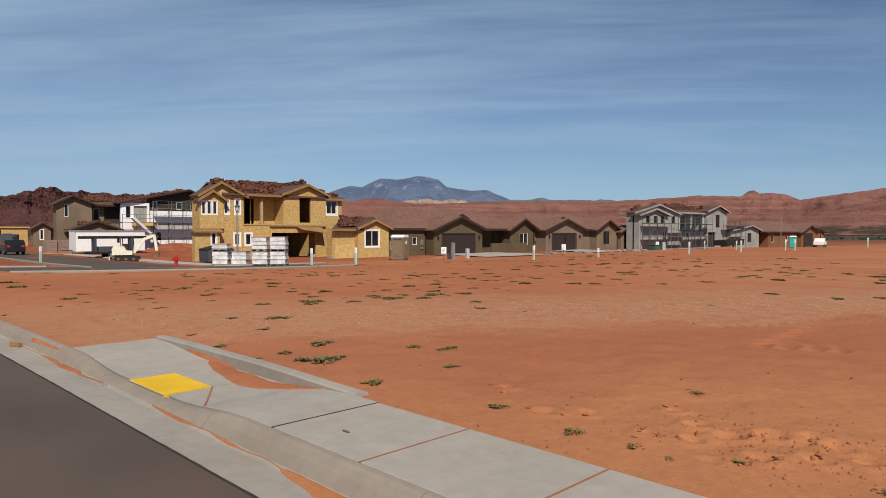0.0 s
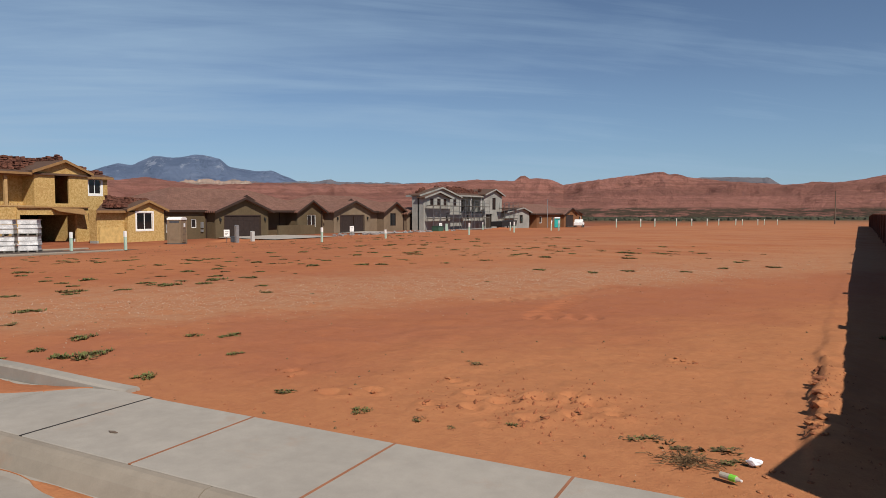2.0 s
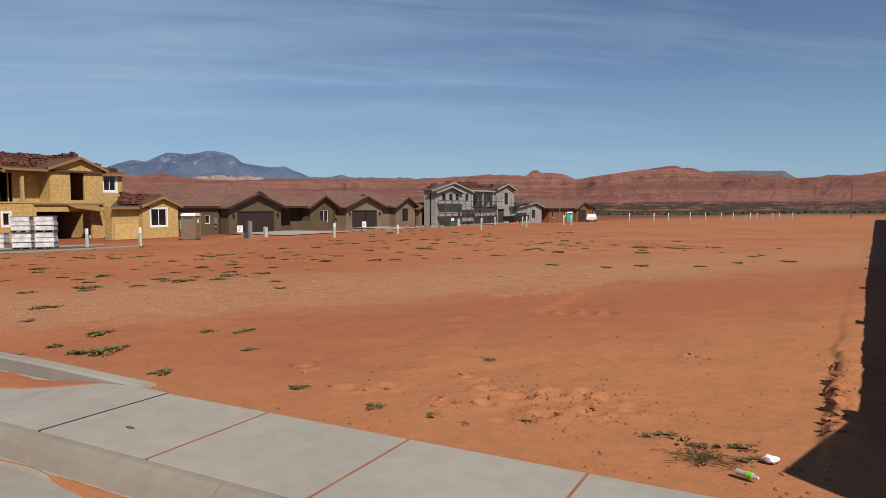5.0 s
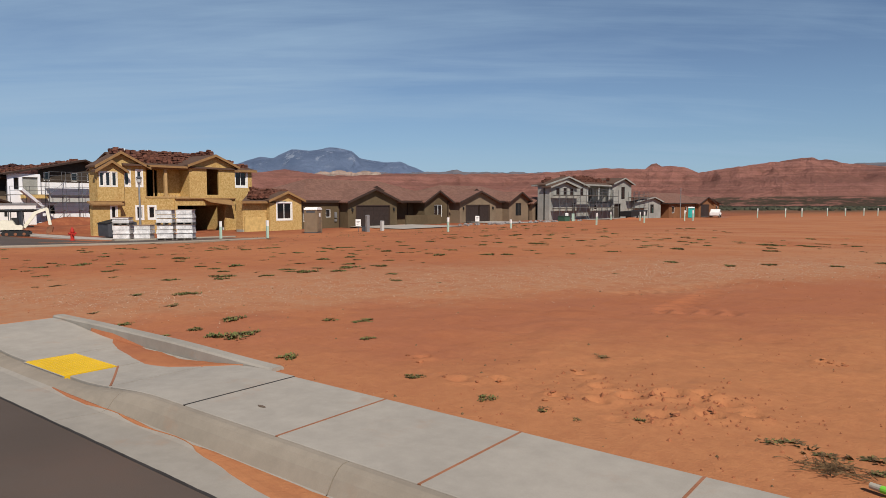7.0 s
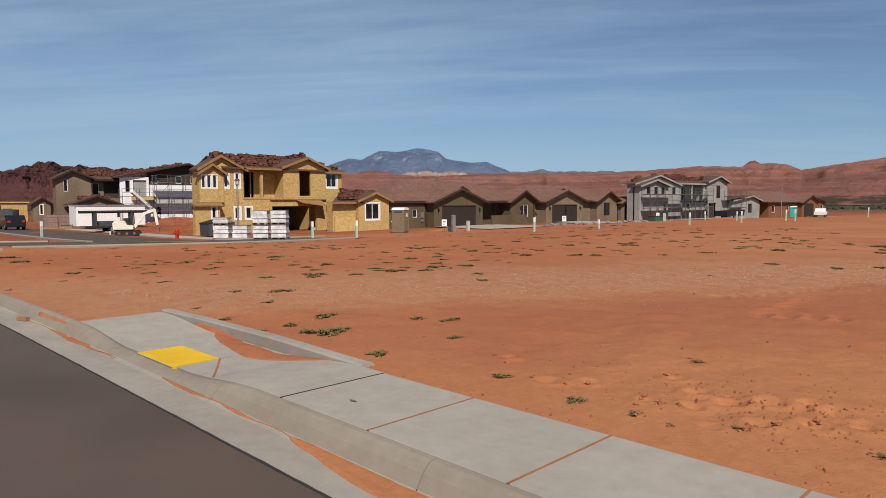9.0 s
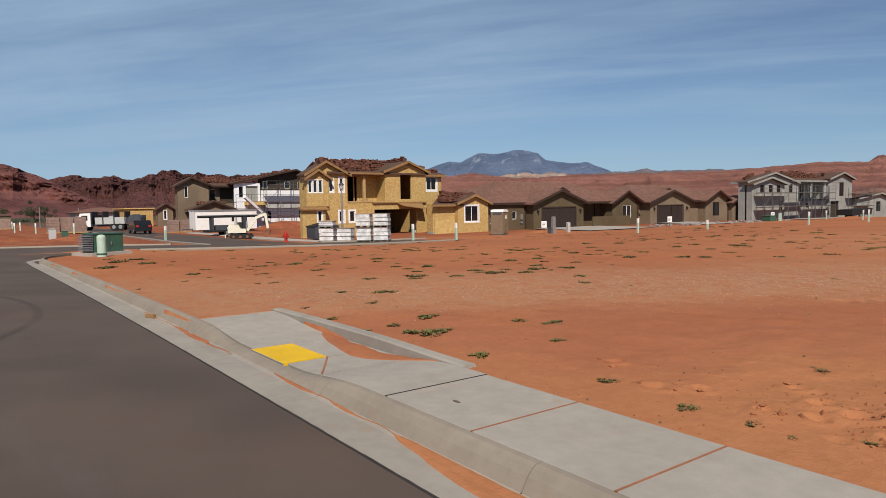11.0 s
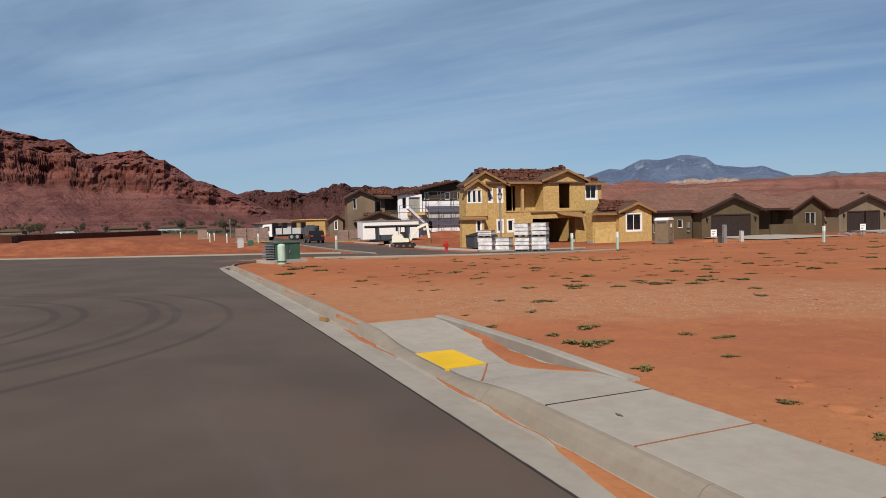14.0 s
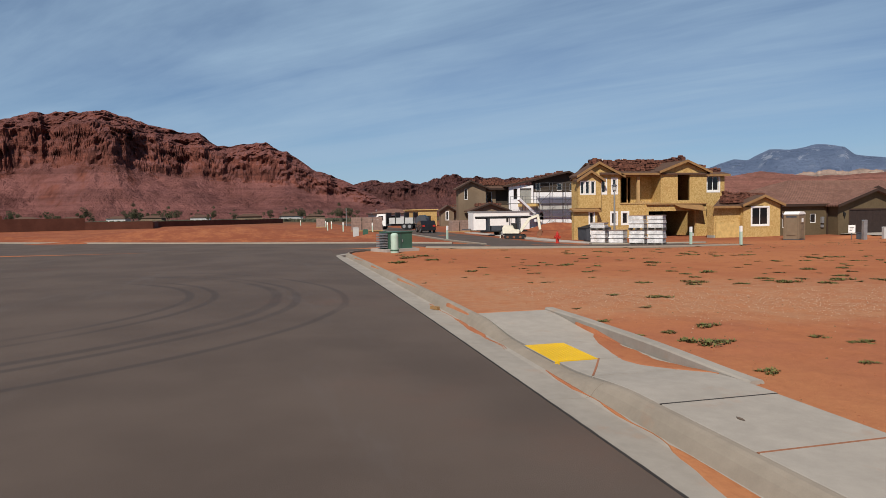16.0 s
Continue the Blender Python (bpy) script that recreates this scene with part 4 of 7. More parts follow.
def window(house, x, y0, y1, z0, z1, frame_mat, name="window", mull=1, flange=0.0, recess=0.06, label=""):
    """A window unit in a wall that faces +X."""
    bm = bmesh.new()
    f = 0.06
    xo, xi = x - recess + 0.02, x - recess - 0.05
    for a, b, c, d in ((y0, y1, z0, z0 + f), (y0, y1, z1 - f, z1), (y0, y0 + f, z0 + f, z1 - f), (y1 - f, y1, z0 + f, z1 - f)):
        box(bm, xi, xo, a, b, c, d)
    for k in range(1, mull + 1):
        c = y0 + (y1 - y0) * k / (mull + 1)
        box(bm, xi, xo - 0.005, c - f / 2, c + f / 2, z0 + f, z1 - f)
    w = wpart(name, bm, frame_mat, house, label)
    if flange:
        tape = bmesh.new()
        for a, b, c, d in ((y0 - flange, y1 + flange, z0 - flange, z0), (y0 - flange, y1 + flange, z1, z1 + flange), (y0 - flange, y0, z0, z1), (y1, y1 + flange, z0, z1)):
            box(tape, x + 0.004, x + 0.012, a, b, c, d)
        wpart("flashing", tape, frame_mat, w, "white flashing tape")
    for k in range(mull + 1):
        a, b = y0 + (y1 - y0) * k / (mull + 1), y0 + (y1 - y0) * (k + 1) / (mull + 1)
        ob = wpart("pane", bx(xi + 0.02, xi + 0.032, a + 0.03, b - 0.03, z0 + 0.05, z1 - 0.05), GLASS, w, "dark window glass")
    return w


def rakes(house, x, y0, y1, ym, ze0, ze1, za, mat, w=0.07, h=0.24):
    """Sloping fascia boards of a gable that faces +X."""
    bm = bmesh.new()
    for (ya, a), (yb, b) in (((y0, ze0), (ym, za)), ((y1, ze1), (ym, za))):
        prism(bm, [(ya, a - h), (yb, b - h), (yb, b - 0.01), (ya, a - 0.01)], 0, x, x + w)
    return wpart("fascia", bm, mat, house)


def gable_front(house, x, y0, y1, zb, ze, za, wall_mat, roof_mat, fascia_mat, ym=None, holes=(), depth=8.0, over=0.5, th=0.2, roof_name="gable_roof"):
    """A gabled block that faces +X: front wall, side cheeks, gable triangle, its roof and fascia."""
    ym = (y0 + y1) / 2 if ym is None else ym
    bm = bmesh.new()
    front(bm, x, th, y0, y1, zb, ze, holes)
    wpart("wall", bm, wall_mat, house)
    wpart("gable_wall", prism(bmesh.new(), [(y0, ze), (y1, ze), (ym, za)], 0, x - th, x), wall_mat, house)
    wpart("side_wall", bx(x - depth, x - th, y0, y0 + th, zb, ze), wall_mat, house)
    wpart("side_wall", bx(x - depth, x - th, y1 - th, y1, zb, ze), wall_mat, house)
    s0, s1 = (za - ze) / (ym - y0), (za - ze) / (y1 - ym)
    up = 0.16
    a, b, c = ze - over * s0 + up, ze - over * s1 + up, za + up
    wpart(roof_name, roof_mesh(gable_faces(x - depth, x + over, y0 - over, y1 + over, ym, a, b, c), roof_mat), roof_mat, house)
    rakes(house, x + over, y0 - over, y1 + over, ym, a + 0.01, b + 0.01, c + 0.01, fascia_mat)
    return house


def hip_roof(house, x0, x1, y0, y1, ze, zr, mat, fascia_mat, over=0.5, name="hip_roof"):
    wpart(name, roof_mesh(hip_faces(x0 - over, x1 + over, y0 - over, y1 + over, ze, zr), mat), mat, house)
    bm = bmesh.new()
    box(bm, x1 + over - 0.04, x1 + over + 0.03, y0 - over, y1 + over, ze - 0.26, ze - 0.02)
    box(bm, x0 - over - 0.03, x0 - over + 0.04, y0 - over, y1 + over, ze - 0.26, ze - 0.02)
    box(bm, x0 - over + 0.04, x1 + over - 0.04, y0 - over - 0.03, y0 - over + 0.04, ze - 0.26, ze - 0.02)
    box(bm, x0 - over + 0.04, x1 + over - 0.04, y1 + over - 0.04, y1 + over + 0.03, ze - 0.26, ze - 0.02)
    wpart("eaves_board", bm, fascia_mat, house)
    # soffit closes the underside of the eaves
    wpart("soffit", bx(x0 - over + 0.05, x1 + over - 0.05, y0 - over + 0.05, y1 + over - 0.05, ze - 0.24, ze - 0.2), fascia_mat, house)


def shell(house, x0, x1, y0, y1, zb, ze, mat, holes=(), th=0.2, name="wall", cap=True):
    """Four walls of a block; the front faces +X."""
    bm = bmesh.new()
    front(bm, x1, th, y0, y1, zb, ze, holes)
    wpart("back_wall", bx(x0, x0 + th, y0, y1, zb, ze), mat, house)
    wpart("side_wall", bx(x0 + th, x1 - th, y0, y0 + th, zb, ze), mat, house)
    wpart("side_wall", bx(x0 + th, x1 - th, y1 - th, y1, zb, ze), mat, house)
    if cap:
        wpart("ceiling", bx(x0 + th, x1 - th, y0 + th, y1 - th, ze - 0.15, ze - 0.02), mat, house)
    return wpart(name, bm, mat, house)


def garage_door(house, x, y0, y1, z0, z1, mat=None, sections=4):
    d = None
    h = (z1 - z0) / sections
    bm = bmesh.new()
    box(bm, x - 0.1, x - 0.06, y0, y1, z0, z1)
    d = wpart("garage_door", bm, mat or DOOR, house, "dark brown panelled garage door")
    for k in range(sections):
        n = 6
        w = (y1 - y0) / n
        for j in range(n):
            wpart("door_panel", bx(x - 0.06, x - 0.045, y0 + j * w + 0.08, y0 + (j + 1) * w - 0.08, z0 + k * h + 0.1, z0 + (k + 1) * h - 0.08), mat or DOOR, d)
    bm = bmesh.new()
    box(bm, x - 0.02, x + 0.03, y0 - 0.12, y0, z0, z1 + 0.12)
    box(bm, x - 0.02, x + 0.03, y1, y1 + 0.12, z0, z1 + 0.12)
    box(bm, x - 0.02, x + 0.03, y0, y1, z1, z1 + 0.12)
    wpart("door_frame", bm, FASCIA, house)
    return d


def wall_lamp(house, x, y, z):
    bm = bmesh.new()
    box(bm, x, x + 0.04, y - 0.07, y + 0.07, z - 0.05, z + 0.28)
    tube(bm, (x + 0.13, y, z - 0.15), (x + 0.13, y, z + 0.15), 0.06, 0.11, 6)
    tube(bm, (x + 0.13, y, z + 0.15), (x + 0.13, y, z + 0.25), 0.12, 0.02, 6)
    box(bm, x + 0.03, x + 0.13, y - 0.015, y + 0.015, z + 0.2, z + 0.23)
    return wpart("wall_lamp", bm, BLACK, house)


def downpipe(house, x, y, z0, z1):
    bm = bmesh.new()
    box(bm, x, x + 0.07, y - 0.04, y + 0.04, z0, z1)
    box(bm, x, x + 0.3, y - 0.04, y + 0.04, z1, z1 + 0.08)
    return wpart("downpipe", bm, FASCIA, house)


HX = -52.0
B = -0.86
# -- first olive house --
h1 = thing("house", "finished olive-brown stucco bungalow with brown tile roof and dark garage door", "house", (HX, 57, B), "finished bungalows")
shell(h1, HX - 13, HX - 1.2, 45.3, 50.6, B - 0.2, 2.0, STUCCO, [(45.55, 46.1, -0.1, 1.3), (46.9, 47.5, 0.3, 1.15), (48.6, 49.25, 0.3, 1.15)], cap=False)
window(h1, HX - 1.2, 46.9, 47.5, 0.3, 1.15, WHITE, mull=0)
window(h1, HX - 1.2, 48.6, 49.25, 0.3, 1.15, WHITE, mull=0)
window(h1, HX - 1.2, 45.55, 46.1, -0.1, 1.3, WHITE, mull=0)
gable_front(h1, HX, 50.6, 58.4, B - 0.2, 1.95, 3.28, STUCCO, TILE, FASCIA, holes=[(51.9, 57.1, B - 0.2, 1.45)], depth=9)
garage_door(h1, HX, 51.9, 57.1, B, 1.45)
wall_lamp(h1, HX, 51.2, 1.0)
wall_lamp(h1, HX, 57.8, 1.0)
shell(h1, HX - 13, HX - 2.6, 58.4, 64.4, B - 0.2, 2.0, STUCCO, [(59.3, 60.4, B, 1.4)], cap=False)
wpart("entry_door", bx(HX - 2.75, HX - 2.68, 59.3, 60.4, B, 1.4), DOOR, h1, "dark entry door in the shaded porch")
gable_front(h1, HX - 0.8, 64.4, 69.3, B - 0.2, 2.0, 3.2, STUCCO, TILE, FASCIA, holes=[(66.3, 67.9, 0.05, 1.55)], depth=9)
window(h1, HX - 0.8, 66.3, 67.9, 0.05, 1.55, WHITE)
hip_roof(h1, HX - 13.5, HX - 1.4, 45.4, 69.3, 2.1, 4.55, TILE, FASCIA)
gable_front(h1, HX - 4.2, 57.6, 60.8, 2.2, 3.0, 3.7, STUCCO, TILE, FASCIA, depth=3, over=0.3, roof_name="dormer_roof")
wpart("courtyard_wall", bx(HX + 0.2, HX + 0.4, 59.6, 66.2, B - 0.2, 0.35), STUCCO, h1)
for q in (50.45, 63.2, 69.0):
    downpipe(h1, HX - 1.15 if q < 51 else HX - 0.75 if q > 65 else HX - 2.55, q, B, 1.9)
bm = bmesh.new()
box(bm, HX - 1.2, HX - 1.05, 50.0 - 0.25, 50.0 + 0.05, 0.25, 0.85)
box(bm, HX - 1.2, HX - 1.08, 49.75, 50.05, -0.15, 0.1)
wpart("meter_box", bm, STEEL, h1, "grey electric meter box")
# -- second olive house --
h2 = thing("house", "finished olive-brown stucco bungalow with brown tile roof and split garage door", "house", (HX, 81, B), "finished bungalows")
gable_front(h2, HX, 70.6, 79.0, B - 0.2, 1.95, 3.25, STUCCO_TAN, TILE, FASCIA, holes=[(72.0, 77.4, B - 0.2, 1.42)], depth=9)
garage_door(h2, HX, 72.0, 74.9, B, 1.42)
garage_door(h2, HX, 75.05, 77.4, B, 1.42)
wall_lamp(h2, HX, 71.3, 1.0)
wall_lamp(h2, HX, 78.2, 1.0)
shell(h2, HX - 13, HX - 1.6, 69.6, 84.5, B - 0.2, 2.0, STUCCO_TAN, [(79.6, 80.8, B, 1.35)], cap=False)
wpart("entry_door", bx(HX - 1.75, HX - 1.68, 79.6, 80.8, B, 1.35), DOOR, h2, "dark entry door in the shaded porch")
gable_front(h2, HX - 0.4, 83.2, 88.6, B - 0.2, 2.05, 3.25, STUCCO_TAN, TILE, FASCIA, holes=[(84.9, 86.5, -0.1, 1.75)], depth=9)
window(h2, HX - 0.4, 84.9, 86.5, -0.1, 1.75, FASCIA, label="tall dark-framed window")
gable_front(h2, HX + 0.2, 88.7, 92.4, B - 0.2, 1.75, 2.5, STUCCO_TAN, TILE, FASCIA, holes=[(89.8, 91.1, -0.1, 1.55)], depth=9)
window(h2, HX + 0.2, 89.8, 91.1, -0.1, 1.55, FASCIA, label="tall dark-framed window")
hip_roof(h2, HX - 13.5, HX - 1.4, 69.9, 92.4, 2.1, 4.3, TILE, FASCIA)
gable_front(h2, HX - 4.0, 78.2, 81.2, 2.2, 3.0, 3.65, STUCCO_TAN, TILE, FASCIA, depth=3, over=0.3, roof_name="dormer_roof")
for q in (79.1, 88.5):
    downpipe(h2, HX - (1.5 if q < 80 else 0.3), q, B, 1.9)
# -- house behind with bare sheathing --
h3 = thing("house", "unfinished house with bare yellow roof sheathing behind the bungalows", "house", (-76, 107, -1))
shell(h3, -84, -70, 101, 116, -1.2, 2.6, OSB, cap=False)
hip_roof(h3, -84, -70, 101, 116, 2.8, 5.0, SHEATH, RAW_EDGE, 0.6)


def tile_stacks(house, lines, seed):
    """Bundles of roof tiles stacked in rows on the roof before laying."""
    rnd = random.Random(seed)
    for (ax, ay, az), (bx_, by, bz), n in lines:
        for i in range(n):
            k = (i + 0.5) / n
            x0, y0, z0 = ax + (bx_ - ax) * k, ay + (by - ay) * k, az + (bz - az) * k
            m = Matrix.Translation((x0, y0, z0)) @ Matrix.Rotation(rnd.uniform(-0.25, 0.25), 4, "Z") @ Matrix.Rotation(rnd.uniform(-0.22, 0.22), 4, "X")
            bm = bmesh.new()
            h, rings = 0, []
            for r in range(rnd.choice((3, 4, 4, 5, 6))):
                j = rnd.uniform(-0.05, 0.05)
                for dz in (0, 0.07):
                    rings.append([bm.verts.new(m @ Vector((sx * 0.22 + j, sy * (0.2 - abs(j)) - j, h + dz))) for sx, sy in ((-1, -1), (1, -1), (1, 1), (-1, 1))])
                rings.append([bm.verts.new(m @ Vector((sx * 0.18 + j, sy * 0.16, h + 0.078))) for sx, sy in ((-1, -1), (1, -1), (1, 1), (-1, 1))])
                h += 0.085
            for ra, rb in zip(rings, rings[1:]):
                for q in range(4):
                    bm.faces.new((ra[q], ra[(q + 1) % 4], rb[(q + 1) % 4], rb[q]))
            bm.faces.new(rings[0][::-1])
            bm.faces.new(rings[-1])
            wpart("tile_pack", bm, STACK, house)


# -- two-storey house clad in bare boards --
OX = -57.0
h4 = thing("house", "two-storey house shell in bare golden sheathing and loaded roof", "house", (OX, 33, B))
Z1, Z2 = 2.15, 5.35                       # floor over the garage, upper eaves
gable_front(h4, OX, 26.9, 31.1, B - 0.2, 4.95, 6.05, OSB, UNDERLAY, RAW_EDGE, ym=28.8, depth=1.3, over=0.32,
            holes=[(29.2, 29.6, 3.35, 4.55), (30.3, 30.7, 3.35, 4.6), (30.2, 30.7, 0.5, 1.5)])
gable_front(h4, OX + 0.3, 26.75, 29.0, 2.0, 4.55, 5.25, OSB, UNDERLAY, RAW_EDGE, depth=0.4, over=0.3, holes=[(26.95, 27.32, 3.25, 4.4), (27.45, 27.85, 3.25, 4.4), (27.98, 28.38, 3.25, 4.4)])
wpart("bay_floor", bx(OX + 0.02, OX + 0.3, 26.5, 29.0, 1.95, 2.0), RAW_EDGE, h4)
for a, b in ((26.95, 27.32), (27.45, 27.85), (27.98, 28.38)):
    window(h4, OX + 0.3, a, b, 3.25, 4.4, WHITE, mull=0, flange=0.06, label="narrow window with white flashing tape")
for a, b, c, d in ((29.2, 29.6, 3.35, 4.55), (30.3, 30.7, 3.35, 4.6), (30.2, 30.7, 0.5, 1.5), (31.3, 31.85, 0.5, 1.5)):
    window(h4, OX, a, b, c, d, WHITE, mull=0, flange=0.15)
bm = bmesh.new()
front(bm, OX + 0.5, 0.15, 26.2, 28.5, B - 0.2, 1.72, [(27.75, 28.15, 0.6, 1.6)])
wpart("side_wall", bx(OX + 0.01, OX + 0.35, 26.2, 26.35, B - 0.2, 1.72), OSB, h4)
wpart("side_wall", bx(OX + 0.01, OX + 0.35, 28.35, 28.5, B - 0.2, 1.72), OSB, h4)
wpart("wall", bm, OSB, h4)
window(h4, OX + 0.5, 27.75, 28.15, 0.6, 1.6, WHITE, mull=0, flange=0.12)
wpart("shed_roof", roof_mesh([[(OX + 0.8, 26.0, 1.78), (OX + 0.8, 28.7, 1.78), (OX, 28.7, 2.0), (OX, 26.0, 2.0)]], RAW_EDGE), RAW_EDGE, h4)
# balcony bay between the blocks
bm = bmesh.new()
front(bm, OX, 0.2, 31.1, 33.7, B - 0.2, 2.4, [(31.3, 31.85, 0.5, 1.5)])
wpart("wall", bm, OSB, h4)
bm = bmesh.new()
front(bm, OX - 1.5, 0.15, 31.1, 35.2, 2.4, 5.0, [(31.2, 33.0, 2.45, 4.85)])
wpart("wall", bm, OSB, h4)
wpart("balcony_floor", bx(OX - 2.6, OX + 0.05, 31.0, 35.2, 2.3, 2.42), LUMBER, h4)
wpart("post", bx(OX - 0.2, OX, 32.85, 33.1, 2.42, 4.95), LUMBER, h4)
wpart("header_beam", bx(OX - 0.2, OX + 0.02, 31.1, 35.2, 4.85, 5.15), RAW_EDGE, h4)
for q in (31.95, 32.65):
    wpart("stud", bx(OX - 1.6, OX - 1.5, q - 0.05, q + 0.05, 2.45, 4.8), LUMBER, h4)
for i in range(5):
    wpart("offcut", bx(OX - 1.2 + 0.15 * i, OX - 0.9 + 0.1 * i, 33.3 + 0.22 * i, 33.5 + 0.22 * i, 2.42, 2.55 + 0.03 * (i % 3)), LUMBER, h4)
# garage block, open, with the tall opening over it
gable_front(h4, OX + 0.15, 35.2, 40.1, 2.3, 5.3, 6.25, OSB, UNDERLAY, RAW_EDGE, ym=37.8, depth=7, over=0.35, holes=[(37.0, 38.3, 2.6, 5.05)])
bm = bmesh.new()
front(bm, OX + 0.12, 0.25, 33.7, 40.1, B - 0.2, 2.28, [(33.95, 38.95, B - 0.2, 1.6)])
wpart("side_wall", bx(OX - 7, OX - 0.13, 39.9, 40.1, B - 0.2, 2.28), OSB, h4)
wpart("wall", bm, OSB, h4)
wpart("ledge", bx(OX + 0.12, OX + 0.3, 33.7, 40.1, 2.2, 2.32), RAW_EDGE, h4)
wpart("awning", roof_mesh([[(OX + 1.2, 36.6, 1.95), (OX + 1.2, 39.3, 1.6), (OX + 0.12, 39.6, 2.2), (OX + 0.12, 36.6, 2.25)]], RAW_EDGE, thick=0.05), RAW_EDGE, h4, "loose sheet leaning over the garage opening")
# shade inside the garage is painted: near-black back wall and upper floor
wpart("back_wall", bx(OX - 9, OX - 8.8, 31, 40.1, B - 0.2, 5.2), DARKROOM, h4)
wpart("floor_slab", bx(OX - 9, OX + 0.1, 31.1, 40.1, B - 0.3, B - 0.02), DRIVE, h4)
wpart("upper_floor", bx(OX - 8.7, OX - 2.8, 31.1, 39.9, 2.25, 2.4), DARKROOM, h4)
for q in (34.4, 36.2, 37.6):
    wpart("stud", bx(OX - 6.1, OX - 6.0, q - 0.05, q + 0.05, B, 2.2), LUMBER, h4)
wpart("step_block", bx(OX - 0.6, OX + 0.0, 39.1, 39.6, B, B + 0.3), WHITE, h4)
# right upper wing and side walls
bm = bmesh.new()
front(bm, OX - 3, 0.2, 40.1, 44.4, B - 0.2, 5.25, [(42.4, 43.7, 3.6, 5.0)])
wpart("side_wall", bx(OX - 11, OX - 3.2, 44.2, 44.4, B - 0.2, 5.25), OSB, h4)
wpart("side_wall", prism(bmesh.new(), [(OX - 10.6, B - 0.2), (OX - 1.2, B - 0.2), (OX - 1.2, 5.2), (OX - 5.4, 6.25), (OX - 10.6, 4.9)], 1, 31.1, 31.3), OSB, h4)
wpart("back_wall", bx(OX - 11, OX - 10.8, 31.3, 44.2, B - 0.2, 5.2), OSB, h4)
wpart("wall", bm, OSB, h4)
window(h4, OX - 3, 42.4, 43.7, 3.6, 5.0, WHITE, mull=1, flange=0.2)
# low gabled wing
LX = -52.6
bm = bmesh.new()
front(bm, LX - 0.5, 0.2, 38.2, 40.9, B - 0.2, 2.05)
wpart("side_wall", bx(LX - 1.5, LX - 0.7, 38.2, 38.4, B - 0.2, 2.05), OSB, h4)
wpart("wall", bm, OSB, h4)
gable_front(h4, LX, 40.9, 44.8, B - 0.2, 2.05, 2.8, OSB, UNDERLAY, RAW_EDGE, ym=42.9, depth=3.0, over=0.3, holes=[(41.8, 43.5, 0.25, 1.8)])
window(h4, LX, 41.8, 43.5, 0.25, 1.8, WHITE, mull=1, flange=0.14)
wpart("low_roof", roof_mesh([[(LX, 37.8, 1.98), (LX, 42.9, 1.98), (LX - 3.0, 44.2, 2.95), (LX - 3.0, 40.9, 2.95)]], UNDERLAY), UNDERLAY, h4)
wpart("low_fascia", bx(LX, LX + 0.05, 37.8, 40.7, 1.78, 1.98), RAW_EDGE, h4)
wpart("foundation", bx(LX - 1.4, LX - 0.45, 38.15, 40.85, B - 0.3, B + 0.22), GREY_COAT, h4)
wpart("leaning_sheet", bx(LX - 0.44, LX - 0.3, 38.3, 40.7, B, 0.5), SHEATH, h4, "loose sheathing sheets leaning on the wall")
ex, rx, zr = OX + 0.35, OX - 5.4, 6.5
wpart("main_roof", roof_mesh([[(ex, 28.9, 5.15), (ex, 40.3, 5.15), (rx, 40.3, zr), (rx, 30.2, zr)], [(rx - 5.4, 44.8, 5.1), (rx - 5.4, 31.0, 5.1), (rx, 30.2, zr), (rx, 41.2, zr)],
                             [(OX - 2.6, 40.1, 5.25), (OX - 2.6, 44.8, 5.25), (rx, 41.2, zr), (rx, 40.1, zr)], [(OX - 2.6, 44.8, 5.25), (rx - 5.4, 44.8, 5.15), (rx, 41.2, zr)]], UNDERLAY), UNDERLAY, h4)
wpart("eaves_board", bx(ex - 0.02, ex + 0.04, 31.0, 35.0, 4.98, 5.16), RAW_EDGE, h4)
wpart("eaves_board", bx(OX - 2.62, OX - 2.55, 40.2, 44.8, 5.02, 5.24), RAW_EDGE, h4)


def on_roof(x):
    return 5.15 + (zr - 5.15) * (ex - x) / (ex - rx)


tile_stacks(h4, [((OX - d, a, on_roof(OX - d)), (OX - d, b, on_roof(OX - d)), n) for d, a, b, n in
                 ((0.7, 30.2, 34.6, 8), (1.7, 29.6, 35.6, 11), (2.7, 29.6, 37.0, 14), (3.7, 30.0, 41.0, 20), (4.6, 30.4, 41.2, 20), (5.3, 30.4, 41.0, 20))] +
            [((OX - 0.2, 37.9, 6.4), (OX - 3.5, 37.9, 6.4), 8), ((OX - 3.2, 40.6, 5.5), (OX - 3.2, 44.0, 5.5), 8), ((OX - 4.2, 40.6, 5.95), (OX - 4.2, 43.0, 5.95), 6), ((OX + 0.1, 28.4, 6.0), (OX - 1.0, 28.6, 6.1), 3)] +
            [((LX - 0.5, 38.9, 2.2), (LX - 0.5, 41.2, 2.3), 6), ((LX - 1.3, 39.5, 2.45), (LX - 1.3, 44.0, 2.65), 11), ((LX - 2.1, 40.2, 2.7), (LX - 2.1, 44.3, 2.75), 11), ((LX - 2.7, 40.8, 2.9), (LX - 2.7, 44.3, 2.92), 9)], 7)
for q, w in ((33.8, 0.05), (31.6, 0.04)):
    bm = bmesh.new()
    tube(bm, (OX - 4.5, q, 6.2), (OX - 4.5, q, 6.85), w, w, 8)
    wpart("vent_pipe", bm, WHITE, h4)


PLANK = plain("weathered_plank", (0.15, 0.135, 0.115), 0.85, vary=0.3)
POLE = plain("dull_scaffold_tube", (0.13, 0.13, 0.135), 0.6, 0.4)


